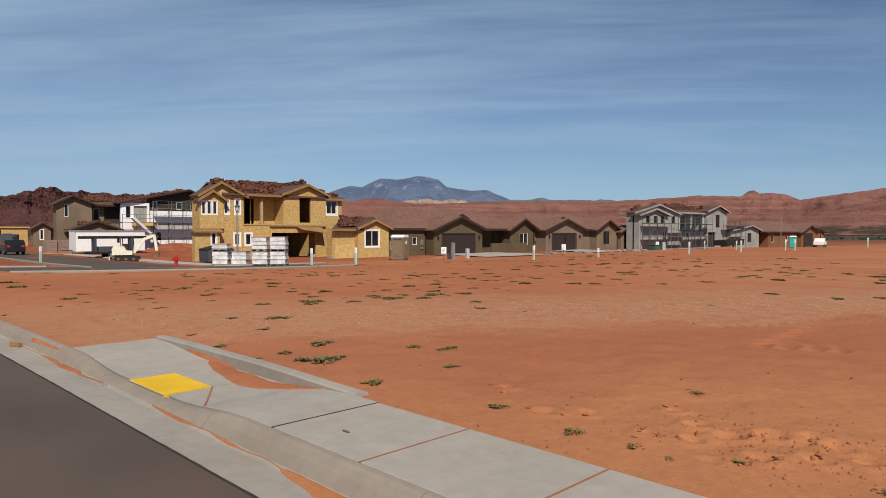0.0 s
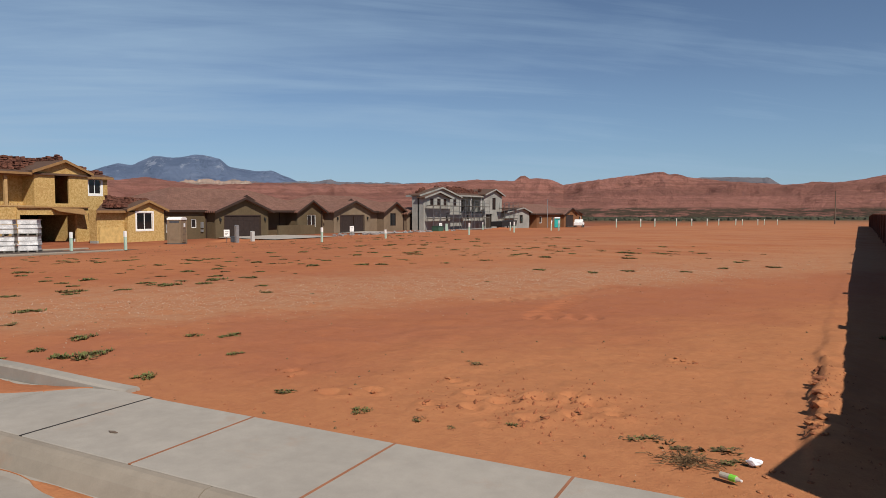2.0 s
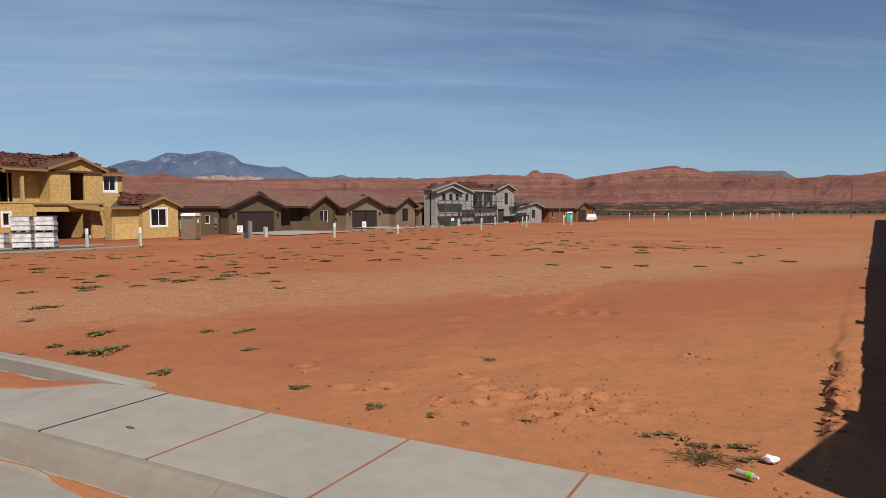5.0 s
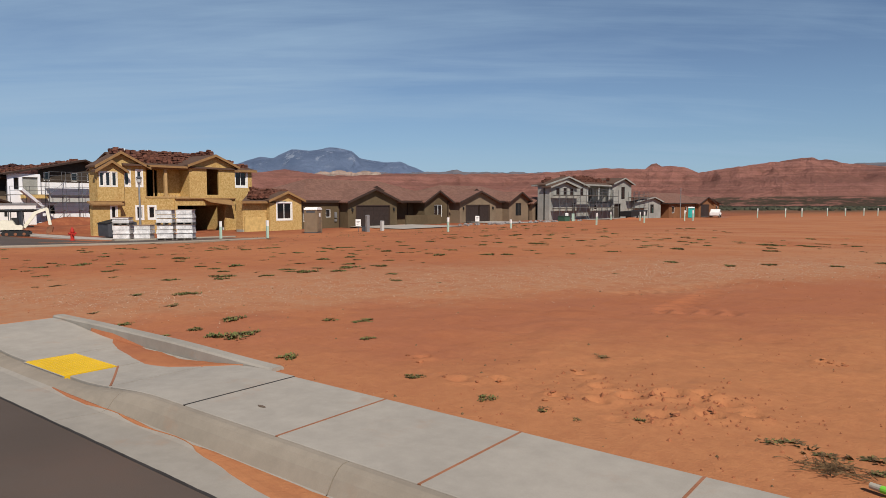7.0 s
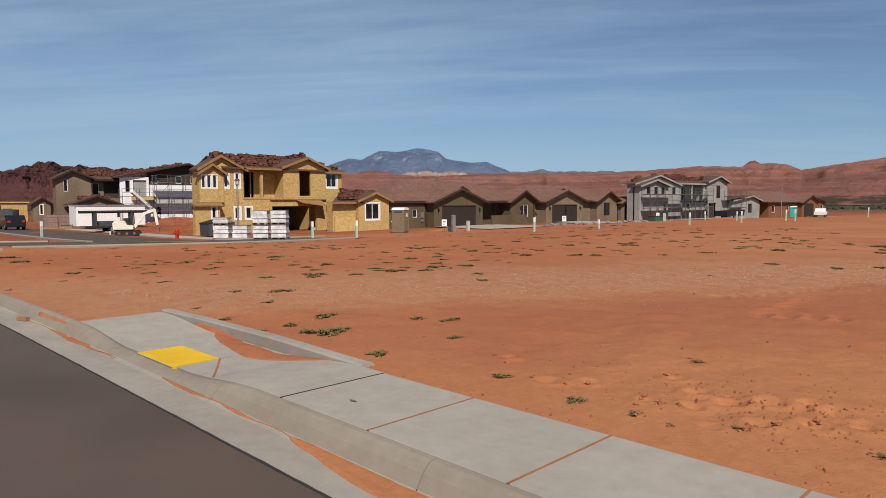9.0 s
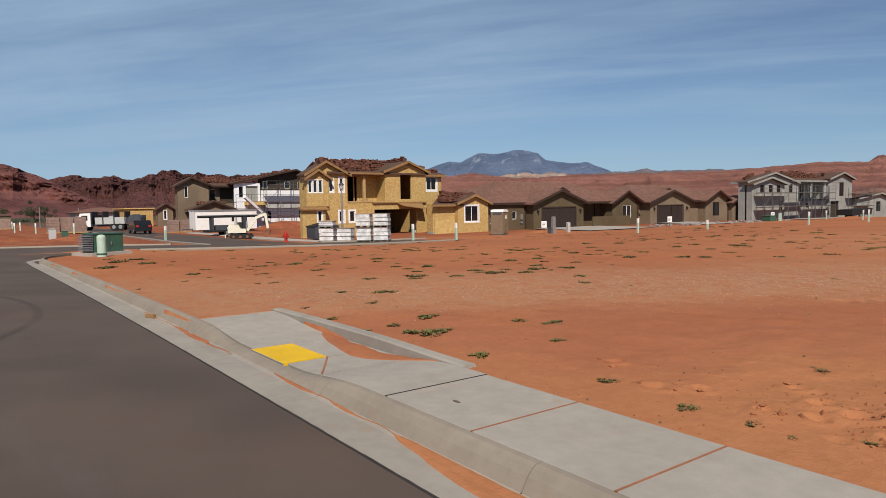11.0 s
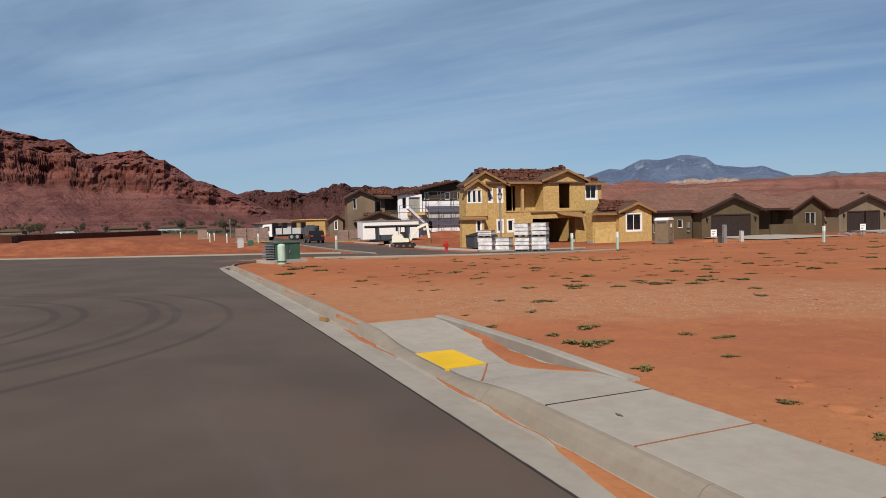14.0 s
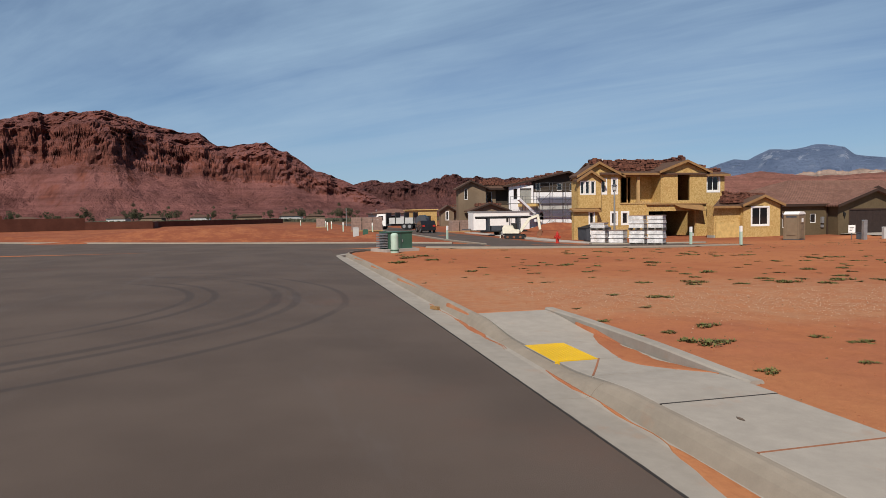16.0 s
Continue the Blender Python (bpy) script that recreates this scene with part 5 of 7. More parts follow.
def scaffold(x, y0, y1, z0, levels, bay=2.1, lift=1.95, depth=1.1, planks=True, label="galvanised tube scaffold with planks along a house front"):
    s = thing("scaffold", label, "scaffold", (x, (y0 + y1) / 2, z0), "scaffolds")
    n = max(1, round((y1 - y0) / bay))
    ys = [y0 + (y1 - y0) * i / n for i in range(n + 1)]
    for y in ys:
        for xx in (x, x - depth):
            wpart("pole", tube(bmesh.new(), (xx, y, z0), (xx, y, z0 + levels * lift + 1.0), 0.035, 0.035, 6), POLE, s)
        for k in range(1, levels + 1):
            wpart("ledger", tube(bmesh.new(), (x, y, z0 + k * lift - 0.1), (x - depth, y, z0 + k * lift - 0.1), 0.03, 0.03, 6), POLE, s)
    for k in range(1, levels + 1):
        z = z0 + k * lift
        if planks:
            wpart("plank", bx(x - depth, x, y0 - 0.2, y1 + 0.2, z - 0.06, z), PLANK, s, "grey weathered plank")
        for dz in (0.5, 1.0):
            wpart("guard_rail", tube(bmesh.new(), (x + 0.02, y0, z + dz), (x + 0.02, y1, z + dz), 0.026, 0.026, 6), POLE, s)
        for i in range(0, n, 2):
            wpart("brace", tube(bmesh.new(), (x + 0.03, ys[i], z - lift), (x + 0.03, ys[i + 1], z - 0.1), 0.024, 0.024, 6), POLE, s)
    return s


# -- grey two-storey house behind scaffolding --
GX, GB = -50.0, -0.95
h5 = thing("house", "two-storey house in grey scratch coat with tile stacks on its roof", "house", (GX, 104, GB))
gable_front(h5, GX, 89.2, 103.4, GB - 0.3, 4.4, 5.75, GREY_COAT, UNDERLAY, GREY_COAT, ym=96.4, depth=1.2, over=0.3,
            holes=[(91.6, 92.3, 3.0, 4.0), (94.0, 94.8, 2.9, 4.0), (97.0, 97.8, 2.9, 4.0), (101.0, 102.0, 2.9, 4.2), (98.4, 99.4, 0.4, 1.7)])
gable_front(h5, GX + 0.8, 89.2, 98.0, GB - 0.3, 4.1, 5.0, GREY_COAT, UNDERLAY, GREY_COAT, depth=1.0, over=0.5,
            holes=[(91.3, 92.3, 3.0, 4.0), (93.6, 94.6, 3.0, 4.0), (95.8, 96.8, 3.0, 4.0), (96.6, 97.5, 0.5, 1.7)])
for a in (91.3, 93.6, 95.8):
    window(h5, GX + 0.8, a, a + 1.0, 3.0, 4.0, FASCIA, mull=0)
window(h5, GX + 0.8, 96.6, 97.5, 0.5, 1.7, FASCIA, mull=0)
for a, b, c, d in ((98.4, 99.4, 0.4, 1.7), (101.0, 102.0, 2.9, 4.2)):
    window(h5, GX, a, b, c, d, FASCIA, mull=0)
bm = bmesh.new()
front(bm, GX, 0.2, 103.4, 112.6, GB - 0.3, 1.9, [(106.2, 107.4, 0.6, 1.5)])
wpart("wall", bm, GREY_COAT, h5)
bm = bmesh.new()
front(bm, GX - 2.5, 0.2, 103.4, 112.6, 1.9, 4.7, [(104.5, 108.5, 2.0, 4.3), (109.4, 110.6, 2.0, 4.3)])
wpart("back_wall", bx(GX - 9, GX - 8.8, 106, 121, GB - 0.3, 4.7), GREY_COAT, h5)
wpart("side_wall", bx(GX - 8.8, GX - 2.75, 112.4, 112.6, GB - 0.3, 4.7), GREY_COAT, h5)
wpart("wall", bm, GREY_COAT, h5)
window(h5, GX, 106.2, 107.4, 0.6, 1.5, WHITE, mull=0)
wpart("balcony_floor", bx(GX - 2.5, GX, 103.4, 112.6, 1.78, 1.92), GREY_WRAP, h5)
# solid near-black block painted as the shade behind the balcony openings
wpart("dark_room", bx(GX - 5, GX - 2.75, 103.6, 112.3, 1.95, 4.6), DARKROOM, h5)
for q in (103.6, 108, 112.4):
    wpart("post", bx(GX - 0.2, GX, q - 0.12, q + 0.12, 1.9, 4.7), GREY_WRAP, h5)
gable_front(h5, GX + 0.3, 112.8, 121.2, GB - 0.3, 5.1, 6.1, GREY_COAT, UNDERLAY, GREY_COAT, ym=117.2, depth=9, holes=[(116.6, 118.2, 2.4, 4.6), (113.6, 116.6, GB, 1.6)])
window(h5, GX + 0.3, 116.6, 118.2, 2.4, 4.6, FASCIA)
# near-black fill in place of the open bay's own shade
wpart("bay_shade_block", bx(GX - 3, GX - 0.1, 113.2, 118.4, GB, 1.7), DARKROOM, h5)
hip_roof(h5, GX - 9, GX - 0.2, 102, 117, 4.85, 6.3, UNDERLAY, GREY_COAT)
gable_front(h5, GX + 1.0, 121.4, 134.6, -1.5, 1.9, 2.75, GREY_COAT, UNDERLAY, GREY_COAT, ym=130.0, depth=9, holes=[(129.0, 130.8, -0.3, 1.4)])
window(h5, GX + 1.0, 129.0, 130.8, -0.3, 1.4, FASCIA)
tile_stacks(h5, [((GX - 1.5, 97, 5.85), (GX - 1.5, 103, 4.95), 9), ((GX - 1.2, 103.5, 5.2), (GX - 1.2, 113, 5.2), 15), ((GX - 2.4, 104, 5.6), (GX - 2.4, 114, 5.6), 16), ((GX - 3.6, 105.5, 6.0), (GX - 3.6, 113, 6.0), 12), ((GX - 1.0, 114, 5.75), (GX - 4.0, 119.5, 5.9), 10),
                 ((GX - 1.0, 90.2, 4.8), (GX - 1.5, 93.5, 5.4), 6), ((GX - 1.0, 123, 2.3), (GX - 1.0, 133, 2.55), 10)], 9)
scaffold(GX + 2.3, 89.5, 103.0, GB, 2)
scaffold(GX + 1.6, 103.6, 112.4, GB, 2)
scaffold(GX + 2.0, 118.5, 125.5, GB - 0.2, 2, label="galvanised tube scaffold wrapping a house corner")

# -- rust-brown house far along the street --
RX, RB = -48.0, -1.6
h6 = thing("house", "finished rust-brown bungalow with tile roof far along the street", "house", (RX, 150, RB))
shell(h6, RX - 12, RX, 136.5, 153.0, RB - 0.3, 1.6, STUCCO_RUST, [(132, 133, 0, 1), (138.2, 139.8, -0.4, 1.0), (146.5, 147.6, -0.2, 0.9), (150.0, 151.4, -0.2, 0.9)], cap=False)
for a, b, c, d in ((138.2, 139.8, -0.4, 1.0), (146.5, 147.6, -0.2, 0.9), (150.0, 151.4, -0.2, 0.9)):
    window(h6, RX, a, b, c, d, WHITE, mull=0)
gable_front(h6, RX + 0.8, 153.0, 164.0, RB - 0.3, 1.5, 2.9, STUCCO_RUST, TILE, FASCIA, ym=158.5, depth=9, holes=[(154.6, 160.5, RB - 0.3, 1.2)])
garage_door(h6, RX + 0.8, 154.6, 160.5, RB, 1.2)
hip_roof(h6, RX - 12, RX, 135, 164.5, 1.7, 3.9, TILE, FASCIA)
h7 = thing("house", "small rust-brown bungalow at the end of the row", "house", (RX - 3, 173, RB - 0.2))
gable_front(h7, RX - 3, 167, 182, RB - 0.4, 1.4, 2.5, STUCCO_RUST, TILE, FASCIA, depth=10, holes=[(175, 176.6, -0.6, 0.9), (179, 180.5, -0.6, 0.9)])
window(h7, RX - 3, 175, 176.6, -0.6, 0.9, WHITE, mull=0)
window(h7, RX - 3, 179, 180.5, -0.6, 0.9, WHITE, mull=0)

# -- tan and white houses on the side street --
WX, WB = -95.0, -0.95
h8 = thing("house", "two-storey tan stucco house with tile stacks on its roof", "house", (WX, 29, WB))
gable_front(h8, WX, 26.0, 30.2, WB - 0.2, 5.3, 6.25, STUCCO_TAN, UNDERLAY, FASCIA, ym=27.8, depth=1.2, holes=[(26.9, 27.4, 3.6, 5.2)])
window(h8, WX, 26.9, 27.4, 3.6, 5.2, WHITE, mull=0)
bm = bmesh.new()
front(bm, WX - 1.5, 0.2, 30.2, 34.5, WB - 0.2, 5.3, [(30.8, 31.6, 3.2, 4.8), (32.2, 34.2, 2.8, 5.0)])
wpart("wall", bm, STUCCO_TAN, h8)
# the room's shade is a near-black block behind the openings
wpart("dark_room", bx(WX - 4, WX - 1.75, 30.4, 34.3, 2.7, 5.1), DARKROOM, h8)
window(h8, WX - 1.5, 30.8, 31.6, 3.2, 4.8, WHITE, mull=0)
gable_front(h8, WX + 2.5, 27.2, 32.6, WB - 0.2, 2.0, 2.95, STUCCO_TAN, UNDERLAY, FASCIA, depth=2.2, holes=[(27.9, 31.8, WB, 1.5)])
# dark block painted as the shade inside the low front wing
wpart("bay_shade_block", bx(WX + 1.0, WX + 2.3, 27.5, 32.2, WB, 1.8), DARKROOM, h8)
hip_roof(h8, WX - 8, WX - 0.9, 28.6, 35.0, 5.3, 6.6, UNDERLAY, FASCIA)
tile_stacks(h8, [((WX - 1.6, 29.5, 5.75), (WX - 1.6, 34, 5.75), 9), ((WX - 2.8, 30, 6.1), (WX - 2.8, 34, 6.1), 9), ((WX - 0.3, 27.2, 5.95), (WX - 0.6, 28.6, 6.2), 3), ((WX - 4.2, 31, 6.45), (WX - 4.2, 33.5, 6.45), 5), ((WX + 1.6, 28, 2.7), (WX + 1.6, 32, 2.7), 8), ((WX + 0.6, 28.2, 2.6), (WX + 0.6, 31.6, 2.6), 6)], 13)
h9 = thing("house", "two-storey house wrapped in white sheeting under a dark unfinished roof", "house", (WX, 40, WB))
bm = bmesh.new()
front(bm, WX + 0.5, 0.2, 33.6, 37.4, WB - 0.2, 5.6, [(34.3, 34.9, 3.6, 5.1), (35.3, 37.1, 2.6, 5.2)])
wpart("wall", bm, WHITE_WRAP, h9)
bm = bmesh.new()
front(bm, WX, 0.2, 37.4, 46.0, WB - 0.2, 4.6, [(38.4, 39.2, 0.5, 1.6), (43.6, 44.6, 0.4, 1.6)])
wpart("wall", bm, WHITE_WRAP, h9)
window(h9, WX, 38.4, 39.2, 0.5, 1.6, FASCIA, mull=0)
window(h9, WX, 43.6, 44.6, 0.4, 1.6, FASCIA, mull=0)
bm = bmesh.new()
front(bm, WX - 0.02, 0.2, 37.4, 46.0, 4.6, 6.2, [(38.0, 38.8, 4.8, 5.9), (41.4, 42.2, 4.8, 5.9), (43.5, 44.4, 4.8, 5.9)])
wpart("gable_wall", prism(bmesh.new(), [(37.4, 6.2), (46.0, 6.2), (43.0, 7.5)], 0, WX - 0.2, WX - 0.02), DARKROOM, h9)
wpart("upper_wall", bm, DARKROOM, h9, "black building paper on the upper wall")
for a in (38.0, 41.4, 43.5):
    window(h9, WX - 0.02, a, a + 0.85, 4.8, 5.9, WHITE, mull=0)
wpart("dark_room", bx(WX - 3, WX + 0.25, 35.2, 37.2, 2.5, 5.3), GREY_COAT, h9)
wpart("band", bx(WX + 0.02, WX + 0.1, 37.4, 46.0, 1.9, 2.9), GREY_WRAP, h9, "grey band between the storeys")
wpart("balcony", bx(WX + 0.5, WX + 1.6, 35.0, 38.0, 2.5, 3.0), SHEATH, h9)
wpart("gable_roof", roof_mesh(gable_faces(WX - 9, WX + 0.9, 33.0, 46.6, 43.0, 5.6, 6.2, 7.75), UNDERLAY), UNDERLAY, h9)
rakes(h9, WX + 0.9, 33.0, 46.6, 43.0, 5.6, 6.2, 7.75, FASCIA)
tile_stacks(h9, [((WX - 0.5, 34.5, 5.85), (WX - 0.5, 42.5, 7.55), 16), ((WX - 2.5, 34.0, 5.8), (WX - 2.5, 43.5, 7.6), 20), ((WX - 4.5, 34.0, 5.8), (WX - 4.5, 45.5, 7.2), 20)], 15)
scaffold(WX + 2.0, 37.8, 46.0, WB, 3, label="galvanised tube scaffold along a white-wrapped house")
scaffold(WX + 3.4, 32.8, 37.2, WB, 2, label="galvanised tube scaffold at a house entrance")
chute = thing("debris_chute", "sloping white debris chute beside the wrapped house", "chute", (WX + 3, 35.5, WB))
wpart("trough", beam(bmesh.new(), (WX + 3.9, 33.8, 3.6), (WX + 2.9, 36.6, 1.4), 0.45, 0.35), WHITE_WRAP, chute)

# -- low houses farther down the side street --
h10 = thing("house", "low brown stucco house with a narrow white window", "house", (-136, 36, -1.1))
gable_front(h10, -136, 33.5, 36.3, -1.3, 2.3, 3.2, STUCCO_TAN, UNDERLAY, FASCIA, depth=1.5, holes=[(34.6, 35.1, 0.3, 2.0)])
window(h10, -136, 34.6, 35.1, 0.3, 2.0, WHITE, mull=0, flange=0.12)
shell(h10, -146, -137, 36.3, 41, -1.3, 2.2, STUCCO_TAN, cap=False)
hip_roof(h10, -147, -137, 36.0, 41.5, 2.3, 3.6, UNDERLAY, FASCIA)
tile_stacks(h10, [((-139, 35, 3.0), (-139, 40.5, 3.0), 10)], 17)
h11 = thing("house", "low unfinished house in bare yellow sheathing", "house", (-145, 32, -1.1))
shell(h11, -155, -145, 29.6, 34.8, -1.3, 2.4, OSB, cap=False)
wpart("flat_roof", bx(-155.3, -144.7, 29.3, 35.1, 2.4, 2.6), SHEATH, h11)
h12 = thing("house", "long low cream house with a brown roof", "house", (-170, 30, -1.2))
shell(h12, -180, -170, 24.5, 36.5, -1.4, 1.8, GREY_WRAP, [(26, 27, 0, 1.2), (29, 30.2, 0, 1.2), (33, 34, 0, 1.2)], cap=False)
for a in (26, 29, 33):
    window(h12, -170, a, a + 1.1, 0, 1.2, FASCIA, mull=0)
hip_roof(h12, -180, -170, 24.5, 36.5, 1.9, 3.0, TILE, FASCIA)
# ---- loose things ----


def ring(bm, c, r, n, axis=2):
    out = []
    for i in range(n):
        a = 2 * math.pi * i / n
        p = (c[0] + r * math.cos(a), c[1] + r * math.sin(a), c[2]) if axis == 2 else (c[0] + r * math.cos(a), c[1], c[2] + r * math.sin(a))
        out.append(bm.verts.new(p))
    return out


def lathe(prof, n=14, at=(0, 0, 0)):
    """A turned body from (radius, height) pairs."""
    bm = bmesh.new()
    rs = [ring(bm, (at[0], at[1], at[2] + h), max(r, 0.001), n) for r, h in prof]
    for a, b in zip(rs, rs[1:]):
        for i in range(n):
            bm.faces.new((a[i], a[(i + 1) % n], b[(i + 1) % n], b[i]))
    bm.faces.new(rs[0][::-1])
    bm.faces.new(rs[-1])
    return bm


def wheel(parent, x, y, r, w=0.22, along_y=True):
    """A wheel whose axle runs along local y."""
    t = part("wheel", tube(bmesh.new(), (x, y - w / 2, r), (x, y + w / 2, r), r, r, 18), BLACK, parent, "black tyre")
    side = -1 if y < 0 else 1
    part("rim", tube(bmesh.new(), (x, y + side * (w / 2 - 0.02), r), (x, y + side * (w / 2 + 0.012), r), r * 0.6, r * 0.5, 12), STEEL, t, "steel rim")
    return t


PALE_GREEN = plain("pale_green_plastic", (0.42, 0.55, 0.45), 0.55, vary=0.08)
DARK_GREEN = plain("dark_green_enamel", (0.045, 0.105, 0.07), 0.5, vary=0.15)
TAN_PLASTIC = plain("tan_plastic", (0.212, 0.153, 0.098), 0.6, vary=0.1)
RED_PAINT = plain("red_enamel", (0.42, 0.03, 0.02), 0.45, vary=0.15)
DARK_GREY = plain("dark_grey_steel", (0.06, 0.065, 0.075), 0.55, vary=0.2)
TEAL = plain("teal_plastic", (0.03, 0.42, 0.38), 0.5, vary=0.08)
CREAM = plain("cream_paint", (0.72, 0.68, 0.55), 0.5, vary=0.1)
CAR_BLACK = plain("black_car_paint", (0.014, 0.015, 0.018), 0.25, vary=0.1, bump=0.0, spec=0.5)
ORANGE_RUST = plain("rust_brown_steel", (0.20, 0.085, 0.045), 0.8, vary=0.3)
PINK_WRAP = plain("faded_pink_wrap", (0.289, 0.200, 0.162), 0.7, vary=0.2)
PAPER = plain("white_paper", (0.85, 0.86, 0.9), 0.7, vary=0.05)
LIME = plain("lime_green_label", (0.22, 0.62, 0.06), 0.5, vary=0.1)
CLEAR = plain("dusty_clear_plastic", (0.45, 0.40, 0.32), 0.35, vary=0.15)
STONE_MAT = plain("pale_pebble", (0.360, 0.238, 0.162), 0.9, vary=0.3, scale=30)
RUBBLE_GREY = plain("grey_landscape_rock", (0.240, 0.216, 0.208), 0.9, vary=0.3, scale=4)

# lot stakes: pale posts at the corners of each lot
STAKES = [(-40.9, 27.6), (-37.7, 29.1), (-34.6, 45.3), (-34.2, 54.6), (-29.7, 63.6), (-28.0, 72.0), (-26.0, 79.2), (-24.5, 77.4), (-35.6, 90.0), (-42.8, 96.7),
          (-58.0, 14.75), (-91.0, 8.9), (-99.5, 7.5), (-100.7, 14.0), (-88, 12.4), (-113, 9.2), (-130, 9.5), (-150, 10.4), (-178, 11.1), (-160, 6.0)]
for i in range(12):
    STAKES.append((-22.0 + 1.7 * i + 0.4 * math.sin(i * 3), 96.0 + 6.5 * i + 2.0 * math.sin(i * 2.1)))
first = None
for i, (x, y) in enumerate(STAKES):
    z = float(ground_z(np.float64(x), np.float64(y)))
    h = 1.22 if i not in (3,) else 0.85
    if first is None:
        first = thing("lot_stake", "pale green and white lot marker post in red dirt", "marker post", (x, y, z), "lot marker posts")
        bm = bmesh.new()
        box(bm, -0.06, 0.06, -0.075, 0.075, -0.25, 0.85)
        part("post", bm, PALE_GREEN, first)
        part("post_top", bx(-0.062, 0.062, -0.077, 0.077, 0.85, 1.22), WHITE, first, "white painted top")
    else:
        copy_thing(first, pose(x, y, z - (1.22 - h), random.uniform(-2, 2), random.uniform(-2, 2), random.uniform(-20, 20)))

# service pedestal and transformer at the corner
x, y = -34.2, 5.85
z = float(ground_z(np.float64(x), np.float64(y)))
ped = thing("service_pedestal", "pale green round service pedestal standing in weedy dirt", "pedestal", (x, y, z))
part("body", lathe([(0.21, -0.05), (0.21, 0.16), (0.195, 0.17), (0.195, 0.9), (0.17, 0.98), (0.08, 1.02)], 18), PALE_GREEN, ped, smooth=False)
part("collar", lathe([(0.215, 0.10), (0.225, 0.12), (0.225, 0.16), (0.21, 0.18)], 18), DARK_GREEN, ped)
x, y = -36.3, 6.3
z = float(ground_z(np.float64(x), np.float64(y)))
tr = thing("transformer", "dark green pad-mounted transformer on a beige concrete pad", "transformer", (x, y, z), turn=22)
bm = bmesh.new()
box(bm, -0.5, 0.5, -0.72, 0.72, 0.16, 1.02)
box(bm, -0.54, 0.54, -0.76, 0.76, 1.02, 1.07)
part("cabinet", bm, DARK_GREEN, tr)
part("pad", bx(-0.85, 0.85, -1.1, 0.95, -0.15, 0.16), DRIVE, tr, "beige concrete pad")
for k in range(9):
    part("cooling_fin", bx(-0.42, 0.42, -1.0, -0.78, 0.24 + 0.085 * k, 0.28 + 0.085 * k), STEEL, tr, "grey cooling fin")
part("fin_backing", bx(-0.40, 0.40, -0.80, -0.76, 0.2, 1.0), DARK_GREY, tr)
part("door_seam", bx(0.5, 0.512, -0.02, 0.02, 0.2, 1.0), DARK_GREY, tr)
part("door_handle", bx(0.51, 0.54, 0.06, 0.10, 0.5, 0.65), STEEL, tr)

# hydrant
x, y = -47.2, 20.5
hy = thing("fire_hydrant", "red fire hydrant on the corner by the kerb", "hydrant", (x, y, g(x, y)))
part("barrel", lathe([(0.17, -0.1), (0.17, 0.08), (0.12, 0.1), (0.12, 0.58), (0.15, 0.6), (0.15, 0.66), (0.12, 0.68), (0.10, 0.8), (0.04, 0.88), (0.03, 0.94)], 14), RED_PAINT, hy)
for s0 in (-1, 1):
    part("side_outlet", tube(bmesh.new(), (0, s0 * 0.1, 0.5), (0, s0 * 0.24, 0.5), 0.07, 0.075, 10), RED_PAINT, hy)
part("front_outlet", tube(bmesh.new(), (0.1, 0, 0.46), (0.25, 0, 0.46), 0.09, 0.095, 10), RED_PAINT, hy)

# wrapped pallets of tiles beside the house shell
PY = [(-45.35, 23.05, 1, 0.5), (-44.32, 23.95, 0, 0), (-43.12, 24.87, 1, 0.98), (-42.0, 25.65, 1, 0.98)]
PALLET_WRAP = plain("dusty_white_wrap", (0.62, 0.60, 0.59), 0.45, vary=0.28, scale=2.5, grain=12)


def pallet(x, y, z, h, wrap=None):
    p = thing("tile_pallet", "plastic-wrapped white pallet load of building material", "pallet", (x, y, z), "wrapped pallets", turn=-46 + random.uniform(-4, 4))
    for q in (-0.5, 0, 0.5):
        part("bearer", bx(-0.5, 0.5, q - 0.05, q + 0.05, 0.0, 0.1), PLANK, p)
    part("deck", bx(-0.5, 0.5, -0.56, 0.56, 0.1, 0.13), PLANK, p)
    n = 3
    for r in range(n):
        j = random.uniform(-0.02, 0.02)
        part("layer", bx(-0.45 + j, 0.45 + j, -0.52 - j, 0.52 - j, 0.135 + r * (h - 0.13) / n, 0.13 + (r + 1) * (h - 0.13) / n - 0.025), PALLET_WRAP, p)
    part("wrap_band", bx(-0.49, 0.49, -0.56, 0.56, h * 0.45, h * 0.52), wrap or PALLET_WRAP, p, "loose wrapping band")
    part("top_sheet", bx(-0.48, 0.48, -0.55, 0.55, h - 0.02, h + 0.02), wrap or PINK_WRAP, p, "brown protective top sheet")
    return p


for x, y, two, h2_ in PY:
    z = g(x, y) + 0.02
    pallet(x, y, z, 1.02)
    if two:
        pallet(x, y + random.uniform(-0.05, 0.05), z + 1.05, h2_)

# site bin
x, y = -52.5, 26.2
sb = thing("waste_bin", "dark grey steel waste bin with a pitched lid", "waste bin", (x, y, g(x, y)))
bm = bmesh.new()
prism(bm, [(-1.1, 0.1), (1.1, 0.1), (1.15, 1.15), (0.3, 1.45), (-1.15, 1.1)], 0, -0.8, 0.8)
part("body", bm, DARK_GREY, sb)
part("lid", roof_mesh([[(0.85, -1.2, 1.14), (0.85, 0.3, 1.5), (-0.85, 0.3, 1.5), (-0.85, -1.2, 1.14)]], BLACK, thick=0.04), BLACK, sb)
part("notice", bx(0.805, 0.815, -0.8, -0.5, 0.6, 1.0), WHITE, sb)
